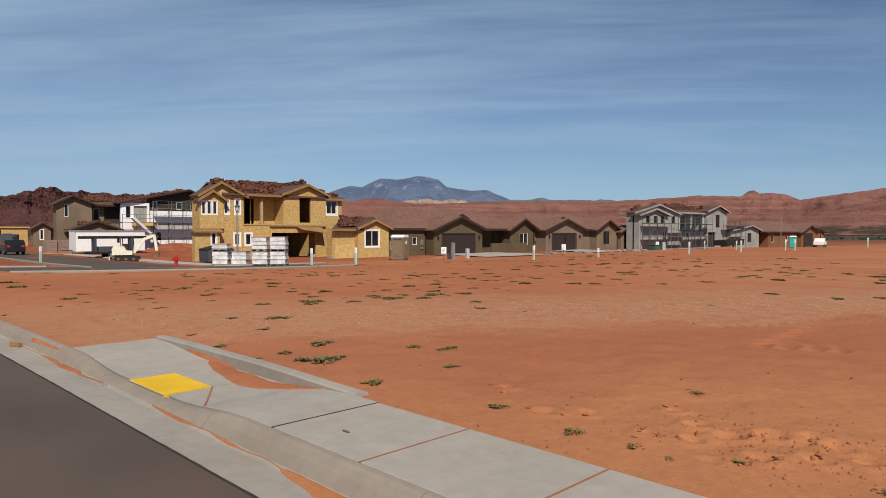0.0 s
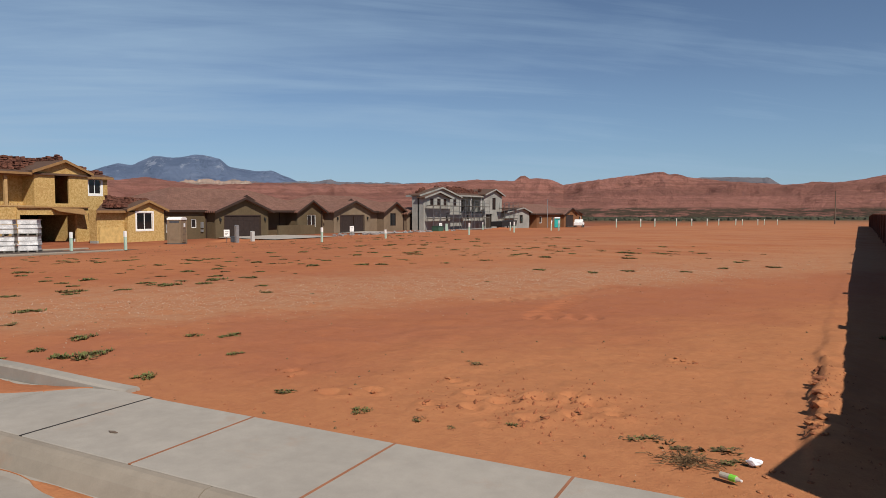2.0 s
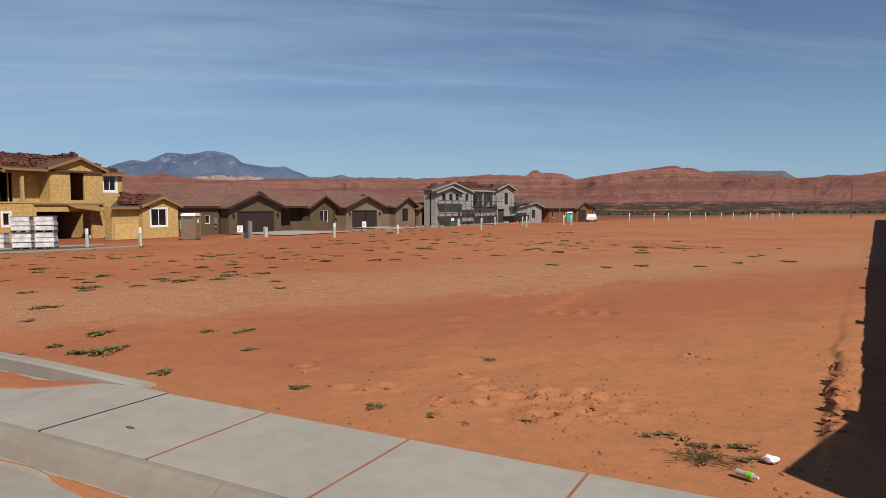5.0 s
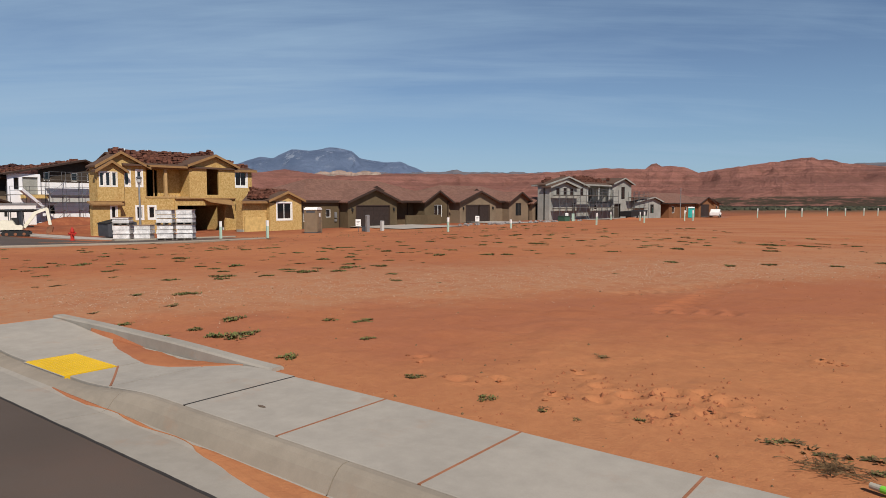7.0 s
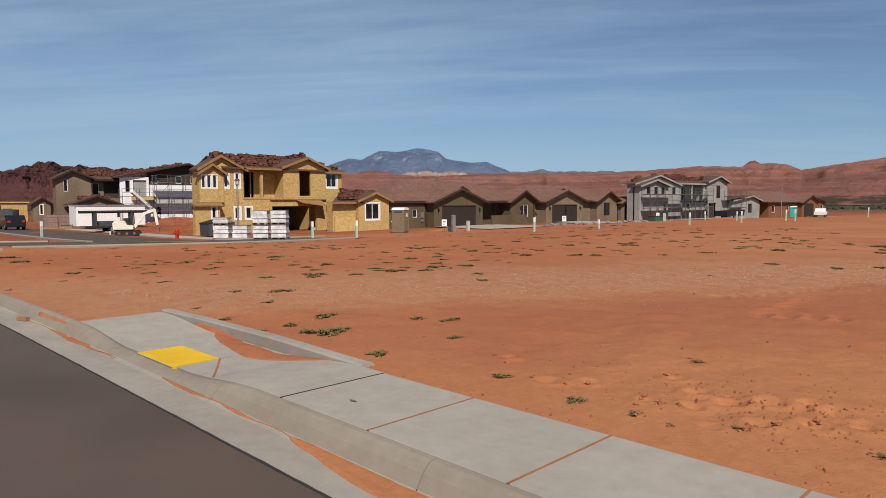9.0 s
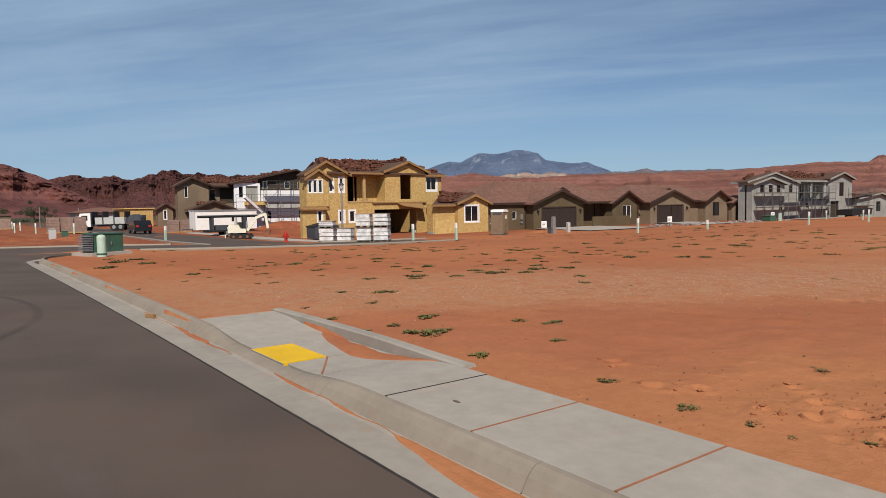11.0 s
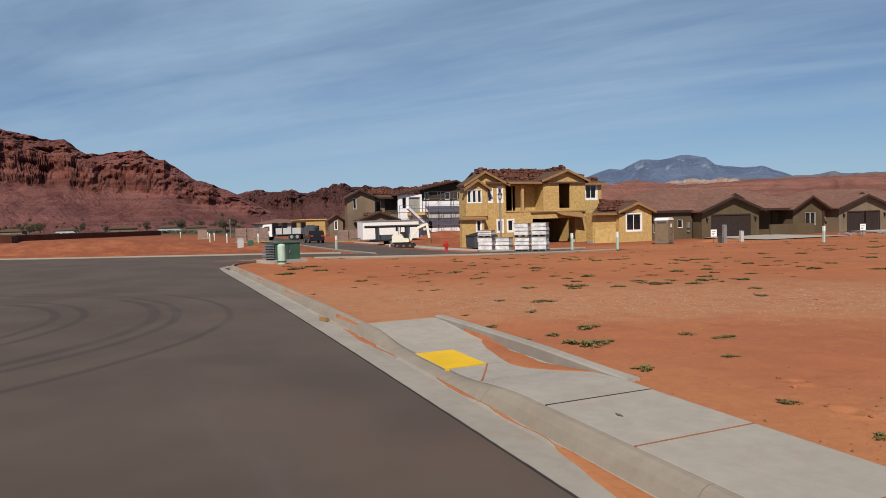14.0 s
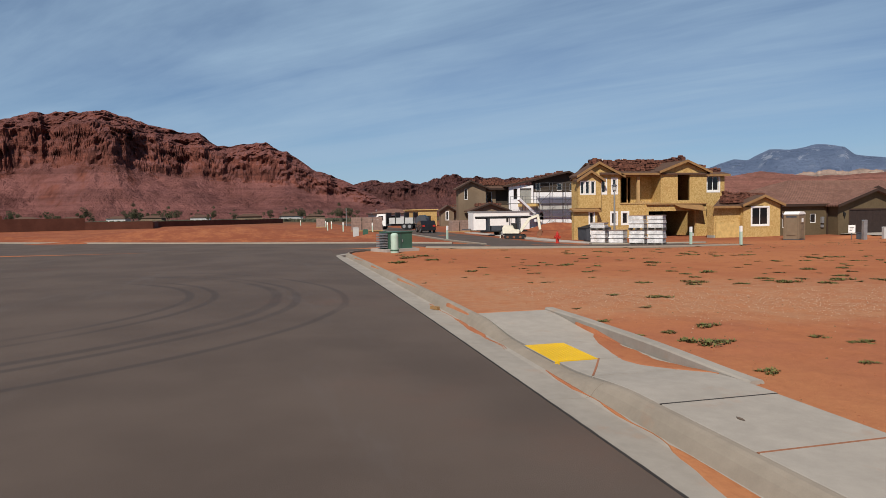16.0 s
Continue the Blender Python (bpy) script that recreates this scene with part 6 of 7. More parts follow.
for q in (-0.7, 0.7):
    part("pocket", bx(-0.3, 0.3, q - 0.1, q + 0.1, 0.0, 0.1), DARK_GREY, sb)

# street lamp
x, y = -47.9, 25.6
sl = thing("street_lamp", "grey street lamp post with a lantern head", "street lamp", (x, y, g(x, y)))
part("base", lathe([(0.22, -0.1), (0.22, 0.35), (0.16, 0.45)], 12), STEEL, sl)
part("post", tube(bmesh.new(), (0, 0, 0.4), (0, 0, 4.05), 0.085, 0.06, 10), STEEL, sl)
part("lantern", lathe([(0.08, 4.05), (0.15, 4.13), (0.18, 4.36), (0.10, 4.42)], 10), GREY_WRAP, sl, "frosted lantern")
part("cap", lathe([(0.23, 4.41), (0.18, 4.5), (0.05, 4.6)], 10), DARK_GREY, sl)


def portable_toilet(x, y, mat, roof, label, turn=0, mesh_door=True):
    p = thing("portable_toilet", label, "portable toilet", (x, y, g(x, y)), turn=turn)
    part("cabin", bx(-0.55, 0.55, -0.55, 0.55, 0.1, 2.05), mat, p)
    part("skid", bx(-0.6, 0.6, -0.58, 0.58, 0.0, 0.1), DARK_GREY, p)
    bm = bmesh.new()
    prism(bm, [(-0.6, 2.05), (0.6, 2.05), (0.56, 2.16), (0.3, 2.28), (-0.3, 2.28), (-0.56, 2.16)], 0, -0.6, 0.6)
    part("roof", bm, roof, p, "pale domed roof")
    for s0 in (-1, 1):
        for t0 in (-1, 1):
            part("corner_post", bx(s0 * 0.55 - 0.04, s0 * 0.55 + 0.04, t0 * 0.55 - 0.04, t0 * 0.55 + 0.04, 0.1, 2.05), mat, p)
    d = part("door", bx(0.55, 0.58, -0.36, 0.36, 0.18, 1.95), mat, p)
    for k in range(3):
        part("door_rib", bx(0.58, 0.6, -0.28, 0.28, 0.35 + 0.5 * k, 0.72 + 0.5 * k), mat, d)
    part("latch", bx(0.58, 0.62, 0.26, 0.33, 1.0, 1.15), DARK_GREY, d)
    part("notice", bx(0.601, 0.606, -0.12, 0.2, 1.45, 1.75), WHITE, d)
    part("vent_slot", bx(-0.4, 0.4, -0.56, -0.552, 1.8, 1.95), DARK_GREY, p)
    part("side_rib", bx(-0.35, 0.35, -0.58, -0.552, 0.4, 1.5), mat, p)
    return p


portable_toilet(-45.6, 40.15, TAN_PLASTIC, WHITE, "tan portable toilet with a white roof in red dirt", 25)
portable_toilet(-45.4, 142.4, TEAL, WHITE, "teal portable toilet with a white roof near the far houses", 20)

# meter posts, signs and boxes in front of the first bungalow
for x, y, h, w, mat, nm, lb in ((-43.1, 44.4, 1.55, 0.3, STEEL, "meter_post", "grey utility meter post in red dirt"), (-44.0, 47.3, 0.95, 0.3, GREY_WRAP, "service_post", "pale grey service post near a driveway"),
                               (-44.6, 45.6, 0.5, 0.55, DARK_GREY, "valve_box", "dark grey valve box on red dirt"), (-65.3, 7.55, 0.95, 0.55, GREY_WRAP, "junction_box", "grey slatted junction box by the street"),
                               (-65.1, 8.45, 0.75, 0.5, DARK_GREEN, "junction_box", "dark green junction box by the street"), (-45.6, 86.9, 0.75, 1.4, DARK_GREEN, "utility_box", "dark green utility box by the street"),
                               (-45.0, 88.6, 1.05, 0.4, PALE_GREEN, "service_pedestal", "pale green service pedestal by the street")):
    p = thing(nm, lb, "utility post" if h > 0.9 else "utility box", (x, y, g(x, y)), turn=random.uniform(-10, 20))
    bm = bmesh.new()
    box(bm, -w * 0.4, w * 0.4, -w / 2, w / 2, -0.1, h * 0.94)
    part("body", bm, mat, p)
    bm = bmesh.new()
    prism(bm, [(-w * 0.55, h * 0.94), (w * 0.55, h * 0.94), (w * 0.3, h), (-w * 0.3, h)], 0, -w * 0.45, w * 0.45)
    part("cap", bm, mat, p)
for x, y in ((-43.8, 43.9), (-43.6, 62.5), (-45.5, 87.6)):
    p = thing("lot_sign", "small white lot sign on a thin stake", "sign", (x, y, g(x, y)), "lot signs", turn=-35)
    part("stake", tube(bmesh.new(), (0, 0, -0.2), (0, 0, 0.8), 0.025, 0.025, 6), DARK_GREY, p)
    part("board", bx(0.0, 0.03, -0.24, 0.24, 0.55, 1.15), WHITE, p)
    for k in range(3):
        part("text_bar", bx(0.031, 0.034, -0.16, 0.16 - 0.07 * k, 0.95 - 0.13 * k, 0.99 - 0.13 * k), DARK_GREY, p)

# driveways and landscape rock in front of the bungalows
for y0, y1, x0, x1 in ((50.8, 60.5, HX + 0.05, -44.0), (71.5, 78.2, HX + 0.05, -44.5), (94.0, 104, GX + 3.6, -44.5), (154, 161, RX + 0.9, -42)):
    bm = bmesh.new()
    n = 6
    rows = [[bm.verts.new((x0 + (x1 - x0) * i / n, y0 - 0.5 * i / n + (y1 - y0 + i / n) * j / 6, g(x0 + (x1 - x0) * i / n, y0 + (y1 - y0) * j / 6) + 0.14 - 0.06 * i / n)) for j in range(7)] for i in range(n + 1)]
    for a, b in zip(rows, rows[1:]):
        for j in range(6):
            bm.faces.new((a[j], b[j], b[j + 1], a[j + 1]))
    solo("driveway", bm, DRIVE, "pale concrete driveway in front of a garage", "driveway", "structure")


def rock_mesh(bm, c, r, rnd, flat=0.7):
    vs = bmesh.ops.create_icosphere(bm, subdivisions=1, radius=r)["verts"]
    for v in vs:
        k = rnd.uniform(0.7, 1.25)
        v.co = Vector((v.co.x * k, v.co.y * k, v.co.z * k * flat)) + Vector(c)


rnd = random.Random(4)
proto = []
for k in range(4):
    bm = bmesh.new()
    rock_mesh(bm, (0, 0, 0.05), 0.3, rnd)
    proto.append(finish(bm, "landscape_rock", RUBBLE_GREY))
for i in range(46):
    x, y = rnd.uniform(-46.5, -44.2), rnd.uniform(66, 91) if i < 38 else rnd.uniform(61, 66)
    s0 = rnd.uniform(0.4, 1.2) * (1.5 if i % 9 == 0 else 1)
    solo("landscape_rock", proto[i % 4], None, "grey landscape rock in a front yard", "rock", group="landscape rocks", at=Matrix.Translation((x, y, g(x, y) + 0.02)) @ Matrix.Rotation(rnd.uniform(0, 6), 4, "Z") @ Matrix.Diagonal((s0, s0, s0, 1)))

# white enclosed trailer
tx, ty = -84.0, 28.4
tl = thing("site_trailer", "long white enclosed site trailer with roof rack", "trailer", (tx, ty, g(tx, ty)), turn=90)
part("body", bx(-3.8, 3.8, -1.2, 1.2, 0.35, 2.55), WHITE, tl)
part("roof_rail", bx(-3.9, 3.9, -1.25, -1.15, 2.55, 2.75), STEEL, tl)
part("roof_rail", bx(-3.9, 3.9, 1.15, 1.25, 2.55, 2.75), STEEL, tl)
for k in range(8):
    part("roof_bar", bx(-3.6 + k, -3.52 + k, -1.2, 1.2, 2.62, 2.7), STEEL, tl)
for q in (-0.6, 0.35):
    for s0 in (-1.12, 1.12):
        wheel(tl, q, s0, 0.38)
part("tow_bar", bx(-5.0, -3.8, -0.06, 0.06, 0.4, 0.52), DARK_GREY, tl)
part("drawn_mark", bx(0.6, 0.9, -1.215, -1.205, 1.3, 2.1), BLACK, tl, "black painted mark")

# flatbed trailer with pipes
fx, fy = -70.0, 24.2
fb = thing("flatbed_trailer", "black flatbed trailer with a lifting beam over it", "trailer", (fx, fy, g(fx, fy)), turn=90)
part("deck", bx(-2.4, 2.4, -0.9, 0.9, 0.45, 0.6), BLACK, fb)
part("beam", tube(bmesh.new(), (-3.2, 0, 2.0), (3.6, 0, 2.0), 0.14, 0.14, 10), BLACK, fb, "long black pipe on stands")
for q in (-1.8, 1.6):
    part("stand", bx(q - 0.08, q + 0.08, -0.5, 0.5, 0.6, 1.9), DARK_GREY, fb)
part("load", bx(-1.6, 1.2, -0.7, 0.7, 0.6, 1.1), DARK_GREY, fb)
for q in (-0.5, 0.4):
    for s0 in (-0.85, 0.85):
        wheel(fb, q, s0, 0.33)

# small excavator
ex0, ey0 = -61.0, 22.2
ev = thing("mini_excavator", "cream mini excavator with a folded digging arm", "excavator", (ex0, ey0, g(ex0, ey0)), turn=62)
for s0 in (-0.7, 0.7):
    bm = bmesh.new()
    prism(bm, [(-1.1, 0.1), (-0.9, 0.0), (0.9, 0.0), (1.1, 0.1), (1.15, 0.3), (0.95, 0.48), (-0.95, 0.48), (-1.15, 0.3)], 1, s0 - 0.18, s0 + 0.18)
    part("track", bm, BLACK, ev, "rubber track")
    for q in (-0.7, 0, 0.7):
        part("roller", tube(bmesh.new(), (q, s0 - 0.2, 0.2), (q, s0 + 0.2, 0.2), 0.14, 0.14, 10), ORANGE_RUST, ev)
part("undercarriage", bx(-0.6, 0.6, -0.52, 0.52, 0.3, 0.55), DARK_GREY, ev)
bm = bmesh.new()
prism(bm, [(-1.25, 0.6), (0.55, 0.6), (0.6, 0.95), (0.0, 1.05), (-0.2, 1.45), (-1.1, 1.5), (-1.3, 1.2)], 1, -0.75, 0.75)
part("body", bm, CREAM, ev)
part("vent_grille", bx(-1.315, -1.25, -0.4, 0.4, 0.8, 1.2), DARK_GREY, ev)
for px_ in (-0.55, 0.55):
    for py_ in (-0.6, 0.6):
        part("canopy_post", tube(bmesh.new(), (px_, py_, 0.95), (px_ * 0.9, py_, 2.4), 0.04, 0.04, 6), DARK_GREY, ev)
part("canopy", bx(-0.75, 0.75, -0.72, 0.72, 2.4, 2.5), DARK_GREY, ev)
ev.scale = (0.87, 0.87, 0.87)
part("seat", bx(-0.35, 0.15, -0.28, 0.28, 1.05, 1.7), BLACK, ev)
bm = bmesh.new()
beam(bm, (0.6, 0, 0.8), (1.6, 0, 2.2), 0.24, 0.3)
beam(bm, (1.55, 0, 2.15), (2.55, 0, 2.55), 0.22, 0.27)
part("boom", bm, CREAM, ev)
part("arm", beam(bmesh.new(), (2.5, 0, 2.6), (2.75, 0, 1.0), 0.2, 0.26), CREAM, ev)
part("ram", tube(bmesh.new(), (1.2, 0, 1.9), (2.3, 0, 2.75), 0.05, 0.05, 8), STEEL, ev)
bm = bmesh.new()
prism(bm, [(2.75, 1.0), (3.0, 0.8), (2.9, 0.35), (2.5, 0.15), (2.35, 0.3), (2.5, 0.75)], 1, -0.28, 0.28)
part("bucket", bm, ORANGE_RUST, ev)
part("blade", bx(-1.55, -1.45, -0.85, 0.85, 0.1, 0.45), CREAM, ev)


def car(name, x, y, turn, paint, label, profile, glass, w, wheels, r=0.36, cat="car"):
    c = thing(name, label, cat, (x, y, g(x, y) + 0.03), turn=turn)
    bm = bmesh.new()
    prism(bm, profile, 1, -w / 2, w / 2)
    bmesh.ops.bevel(bm, geom=list(bm.edges), offset=0.06, segments=2, affect="EDGES")
    part("body", bm, paint, c)
    bm = bmesh.new()
    prism(bm, glass, 1, -w / 2 - 0.012, w / 2 + 0.012)
    part("side_window", bm, GLASS, c, "dark car window")
    for q in wheels:
        for s0 in (-1, 1):
            wheel(c, q, s0 * (w / 2 - 0.08), r)
    return c


c1 = car("parked_car", -84.0, 18.6, 178, CAR_BLACK, "black estate car parked on the side street",
         [(-2.2, 0.3), (2.2, 0.3), (2.25, 0.75), (1.3, 0.98), (0.6, 1.5), (-1.6, 1.55), (-2.2, 1.05)], [(-1.9, 1.05), (1.0, 1.02), (0.5, 1.42), (-1.5, 1.46)], 1.8, (-1.35, 1.35))
for s0 in (-0.65, 0.65):
    part("tail_lamp", bx(-2.26, -2.18, s0 - 0.15, s0 + 0.15, 0.8, 1.0), RED_PAINT, c1)
    part("headlamp", bx(2.2, 2.29, s0 - 0.18, s0 + 0.18, 0.62, 0.78), GREY_WRAP, c1)
part("windscreen", roof_mesh([[(1.28, -0.75, 1.02), (1.28, 0.75, 1.02), (0.66, 0.68, 1.5), (0.66, -0.68, 1.5)]], GLASS, thick=0.02), GLASS, c1)
c2 = car("pickup_truck", -44.3, 155.5, 100, WHITE, "white pickup truck parked by the far bungalow",
         [(-2.7, 0.45), (2.7, 0.45), (2.75, 1.0), (1.6, 1.15), (0.9, 1.8), (-0.5, 1.85), (-0.6, 1.2), (-2.7, 1.15)], [(-0.4, 1.2), (1.3, 1.18), (0.8, 1.72), (-0.35, 1.76)], 1.95, (-1.7, 1.75), 0.4, "pickup")
part("load_bed", bx(-2.5, -0.7, -0.8, 0.8, 1.0, 1.16), DARK_GREY, c2)
# tipper lorry on the side street
tk = thing("tipper_lorry", "white tipper lorry with a caged load box", "lorry", (-108, 19.2, g(-108, 19.2) + 0.03), turn=-118)
part("chassis", bx(-3.2, 2.9, -0.5, 0.5, 0.6, 0.9), DARK_GREY, tk)
bm = bmesh.new()
prism(bm, [(1.5, 0.6), (3.3, 0.6), (3.35, 1.4), (2.9, 2.5), (1.5, 2.55)], 1, -1.1, 1.1)
part("cab", bm, WHITE, tk)
part("windscreen", roof_mesh([[(3.37, -0.95, 1.45), (3.37, 0.95, 1.45), (2.98, 0.9, 2.4), (2.98, -0.9, 2.4)]], GLASS, thick=0.02), GLASS, tk)
part("side_window", bx(1.9, 2.7, -1.115, 1.115, 1.5, 2.2), GLASS, tk)
part("load_box", bx(-3.3, 0.9, -1.15, 1.15, 0.95, 1.9), GREY_WRAP, tk)
for k in range(4):
    part("cage_bar", bx(-3.25 + k * 1.5, -3.1 + k * 1.5, -1.2, 1.2, 0.95, 2.75), BLACK, tk)
for q in (2.4, -1.6, -2.5):
    for s0 in (-1, 1):
        wheel(tk, q, s0, 0.5, 0.3)
wr = thing("water_tanker", "dark site machine parked behind the lorry", "machine", (-101, 22.0, g(-101, 22) + 0.03), turn=160)
part("tank", tube(bmesh.new(), (-2.2, 0, 1.5), (1.5, 0, 1.5), 0.85, 0.85, 14), DARK_GREY, wr)
part("cab", bx(1.6, 2.7, -0.9, 0.9, 0.6, 2.2), BLACK, wr)
for q in (2.0, -1.2):
    for s0 in (-0.8, 0.8):
        wheel(wr, q, s0, 0.5, 0.3)

# stacked fence panels and wrapped loads along the side street
for x, y, h, n in ((-90.5, 10.6, 1.9, 3), (-88.0, 23.4, 1.6, 2), (-92, 12.0, 1.4, 2)):
    for k in range(n):
        p = thing("block_pallet", "faded pink-wrapped pallet of wall blocks", "pallet", (x + 0.4 * k, y + 1.35 * k, g(x, y)), "block pallets", turn=10)
        part("deck", bx(-0.55, 0.55, -0.6, 0.6, 0, 0.13), LUMBER, p)
        for r in range(5):
            part("course", bx(-0.5, 0.5, -0.55, 0.55, 0.14 + r * (h - 0.14) / 5, 0.12 + (r + 1) * (h - 0.14) / 5), PINK_WRAP, p)
for i in range(9):
    x, y = -128 - 8 * i, 8.4 + 0.5 * i
    p = thing("block_pallet", "faded pink-wrapped pallet of wall blocks", "pallet", (x, y, g(x, y)), "block pallets")
    part("deck", bx(-0.6, 0.6, -0.8, 0.8, 0, 0.13), LUMBER, p)
    for r in range(3):
        part("course", bx(-0.55, 0.55, -0.75, 0.75, 0.14 + r * 0.5, 0.6 + r * 0.5), PINK_WRAP, p)

# dirt heaps and site fence lines
def mound(x, y, rx_, ry_, h, seed, label="low heap of red dirt"):
    bm = bmesh.new()
    n, m_ = 20, 10
    rows = []
    for j in range(m_ + 1):
        k = j / m_
        row = []
        for i in range(n):
            a = 2 * math.pi * i / n
            px_, py_ = x + rx_ * k * math.cos(a), y + ry_ * k * math.sin(a)
            zz = h * (1 - k * k) ** 1.3 * (1 + 0.5 * float(fbm(np.float64(px_), np.float64(py_), min(rx_, ry_) * 0.8, 3, seed)))
            row.append(bm.verts.new((px_, py_, g(px_, py_) + zz - 0.06)))
        rows.append(row)
    for a, b in zip(rows, rows[1:]):
        for i in range(n):
            bm.faces.new((a[i], a[(i + 1) % n], b[(i + 1) % n], b[i]))
    bmesh.ops.remove_doubles(bm, verts=bm.verts, dist=0.001)
    return solo("dirt_mound", bm, DIRT, label, "dirt mound", group="dirt mounds", smooth=True)


for k, (x, y) in enumerate(((-63, -14), (-70, -22), (-60, -5), (-78, 2), (-66, 3), (-84, -30))):
    mound(x, y, 1.6, 9.0, 0.28, 80 + k, "low ridge of graded red dirt")
mound(-66, 33, 5, 9, 0.9, 71)
mound(-92, 42, 3, 8, 1.1, 72)
mound(-72, -6, 9, 15, 1.0, 73)
mound(-62, 9, 3.5, 3.0, 0.35, 74)
mound(-46.5, 47.5, 1.2, 3.5, 0.3, 75)
mound(-44, 108, 1.0, 9, 0.35, 76)
mound(-80, -12, 8, 8, 0.5, 77)

# long brown retaining wall far across the street
for pts, h in (([(-128, -62), (-139, -48)], 3.0), ([(-139, -48), (-148, -36.5)], 2.4), ([(-148, -36.5), (-154.6, -25)], 1.6), ([(-154.6, -25), (-187, -29), (-215, -12), (-243, 3)], 1.5)):
    bm = bmesh.new()
    for (ax, ay), (bx_, by) in zip(pts, pts[1:]):
        z = min(g(ax, ay), g(bx_, by))
        beam(bm, (ax, ay, z + h / 2 - 0.2), (bx_, by, z + h / 2 - 0.2), 0.4, h + 0.4)
    solo("wall_far", bm, WALL_BLOCK, "long brown boundary wall across the junction", "wall", "structure")

# things beyond the boundary wall
BARK = plain("grey_bark", (0.13, 0.095, 0.07), 0.9)
PINK_STUCCO = make_stucco("dusty_pink_stucco", (0.23, 0.13, 0.10))
bd = thing("building", "low dusty pink stucco building beyond the boundary wall", "building", (36, 130, -0.8))
bm = bmesh.new()
for x0, x1, y0, y1, z0, z1 in ((30.6, 36.4, 129, 144, -2, 4.1), (33.5, 50, 131, 150, 4.104, 5.1)):
    box(bm, x0, x1, y0, y1, z0, z1)
wpart("wall", bm, PINK_STUCCO, bd)
wpart("wing_wall", bx(36.404, 56, 127.5, 150, -2, 5.6), PINK_STUCCO, bd)
wpart("parapet", bx(31.4, 35.8, 130.0, 130.9, 4.104, 5.5), FASCIA, bd, "dark brown upper parapet")
# flat near-black panel; the doorway's shade is only its colour
wpart("doorway", bx(37.2, 38.9, 127.42, 127.6, -1.5, 2.6), DARKROOM, bd, "shaded doorway")
wpart("window", bx(40.2, 42.0, 127.44, 127.6, 2.8, 4.0), GLASS, bd, "dark window")
for k in range(6):
    wpart("roof_beam_end", bx(36.9 + 0.9 * k, 37.1 + 0.9 * k, 127.0, 127.5, 4.6, 4.8), BARK, bd)
LEAF = plain("desert_leaf", (0.058, 0.06, 0.03), 0.8, vary=0.45, scale=6)


def leaf_crown(bm, c, r, n, rnd, size=0.1, flat=0.75):
    """A crown of many small leaf clumps with gaps."""
    blobs = [(Vector((rnd.gauss(0, 0.5), rnd.gauss(0, 0.5), rnd.gauss(0, 0.4) * flat)), rnd.uniform(0.25, 0.5)) for _ in range(9)]
    for i in range(n):
        b, br = blobs[i % 9]
        d = Vector((rnd.gauss(0, 1), rnd.gauss(0, 1), rnd.gauss(0, 1))).normalized() * br * rnd.uniform(0.5, 1.0)
        p = Vector(c) + (b + d) * r
        u = Vector((rnd.gauss(0, 1), rnd.gauss(0, 1), rnd.gauss(0, 1))).normalized() * size * r
        v = u.cross(Vector((rnd.gauss(0, 1), rnd.gauss(0, 1), rnd.gauss(0, 1)))).normalized() * size * r * 0.7
        bm.faces.new([bm.verts.new(p - u), bm.verts.new(p + v), bm.verts.new(p + u), bm.verts.new(p - v)])


trees = []
rnd = random.Random(8)
for k in range(3):
    bm = bmesh.new()
    tube(bm, (0, 0, -0.3), (0.1, 0, 1.4), 0.16, 0.1, 7)
    for a in range(4):
        tube(bm, (0.1, 0, 1.2), (0.1 + 0.9 * math.cos(a * 1.7 + k), 0.9 * math.sin(a * 1.7 + k), 2.3), 0.07, 0.03, 5)
    trunk = finish(bm, "trunk", BARK)
    bm = bmesh.new()
    leaf_crown(bm, (0, 0, 2.5), 1.7, 1500, rnd, 0.055)
    trees.append((trunk, finish(bm, "crown", LEAF)))


def tree(x, y, s0, k):
    t = thing("desert_tree", "small olive-green desert tree with an uneven crown", "tree", (x, y, g(x, y)), "desert trees", turn=rnd.uniform(0, 360))
    t.scale = (s0, s0, s0 * rnd.uniform(0.8, 1.1))
    part("trunk", trees[k][0], None, t)
    part("crown", trees[k][1], None, t)
    return t


for x, y, s0 in ((26.6, 120, 1.25), (33.6, 124, 0.8)):
    tree(x, y, s0, rnd.randrange(3))
for i in range(46):
    a = radians(rnd.uniform(83, 116))
    r = rnd.uniform(330, 640)
    tree(-r * math.sin(a), r * math.cos(a), rnd.uniform(1.1, 2.4), rnd.randrange(3))
# far houses in the valley, a few pixels each
for i in range(9):
    a, r = radians(86 + 3.1 * i + rnd.uniform(-1, 1)), rnd.uniform(420, 560)
    x, y = -r * math.sin(a), r * math.cos(a)
    hh = thing("valley_house", "small pale house far off among valley trees", "house", (x, y, g(x, y)), "valley houses", turn=rnd.uniform(-30, 30))
    part("wall", bx(-4, 4, -7, 7, -1, 3.0), GREY_WRAP if i % 2 else STUCCO_TAN, hh)
    part("roof", roof_mesh(hip_faces(-4.6, 4.6, -7.6, 7.6, 3.0, 4.6), UNDERLAY), None, hh)
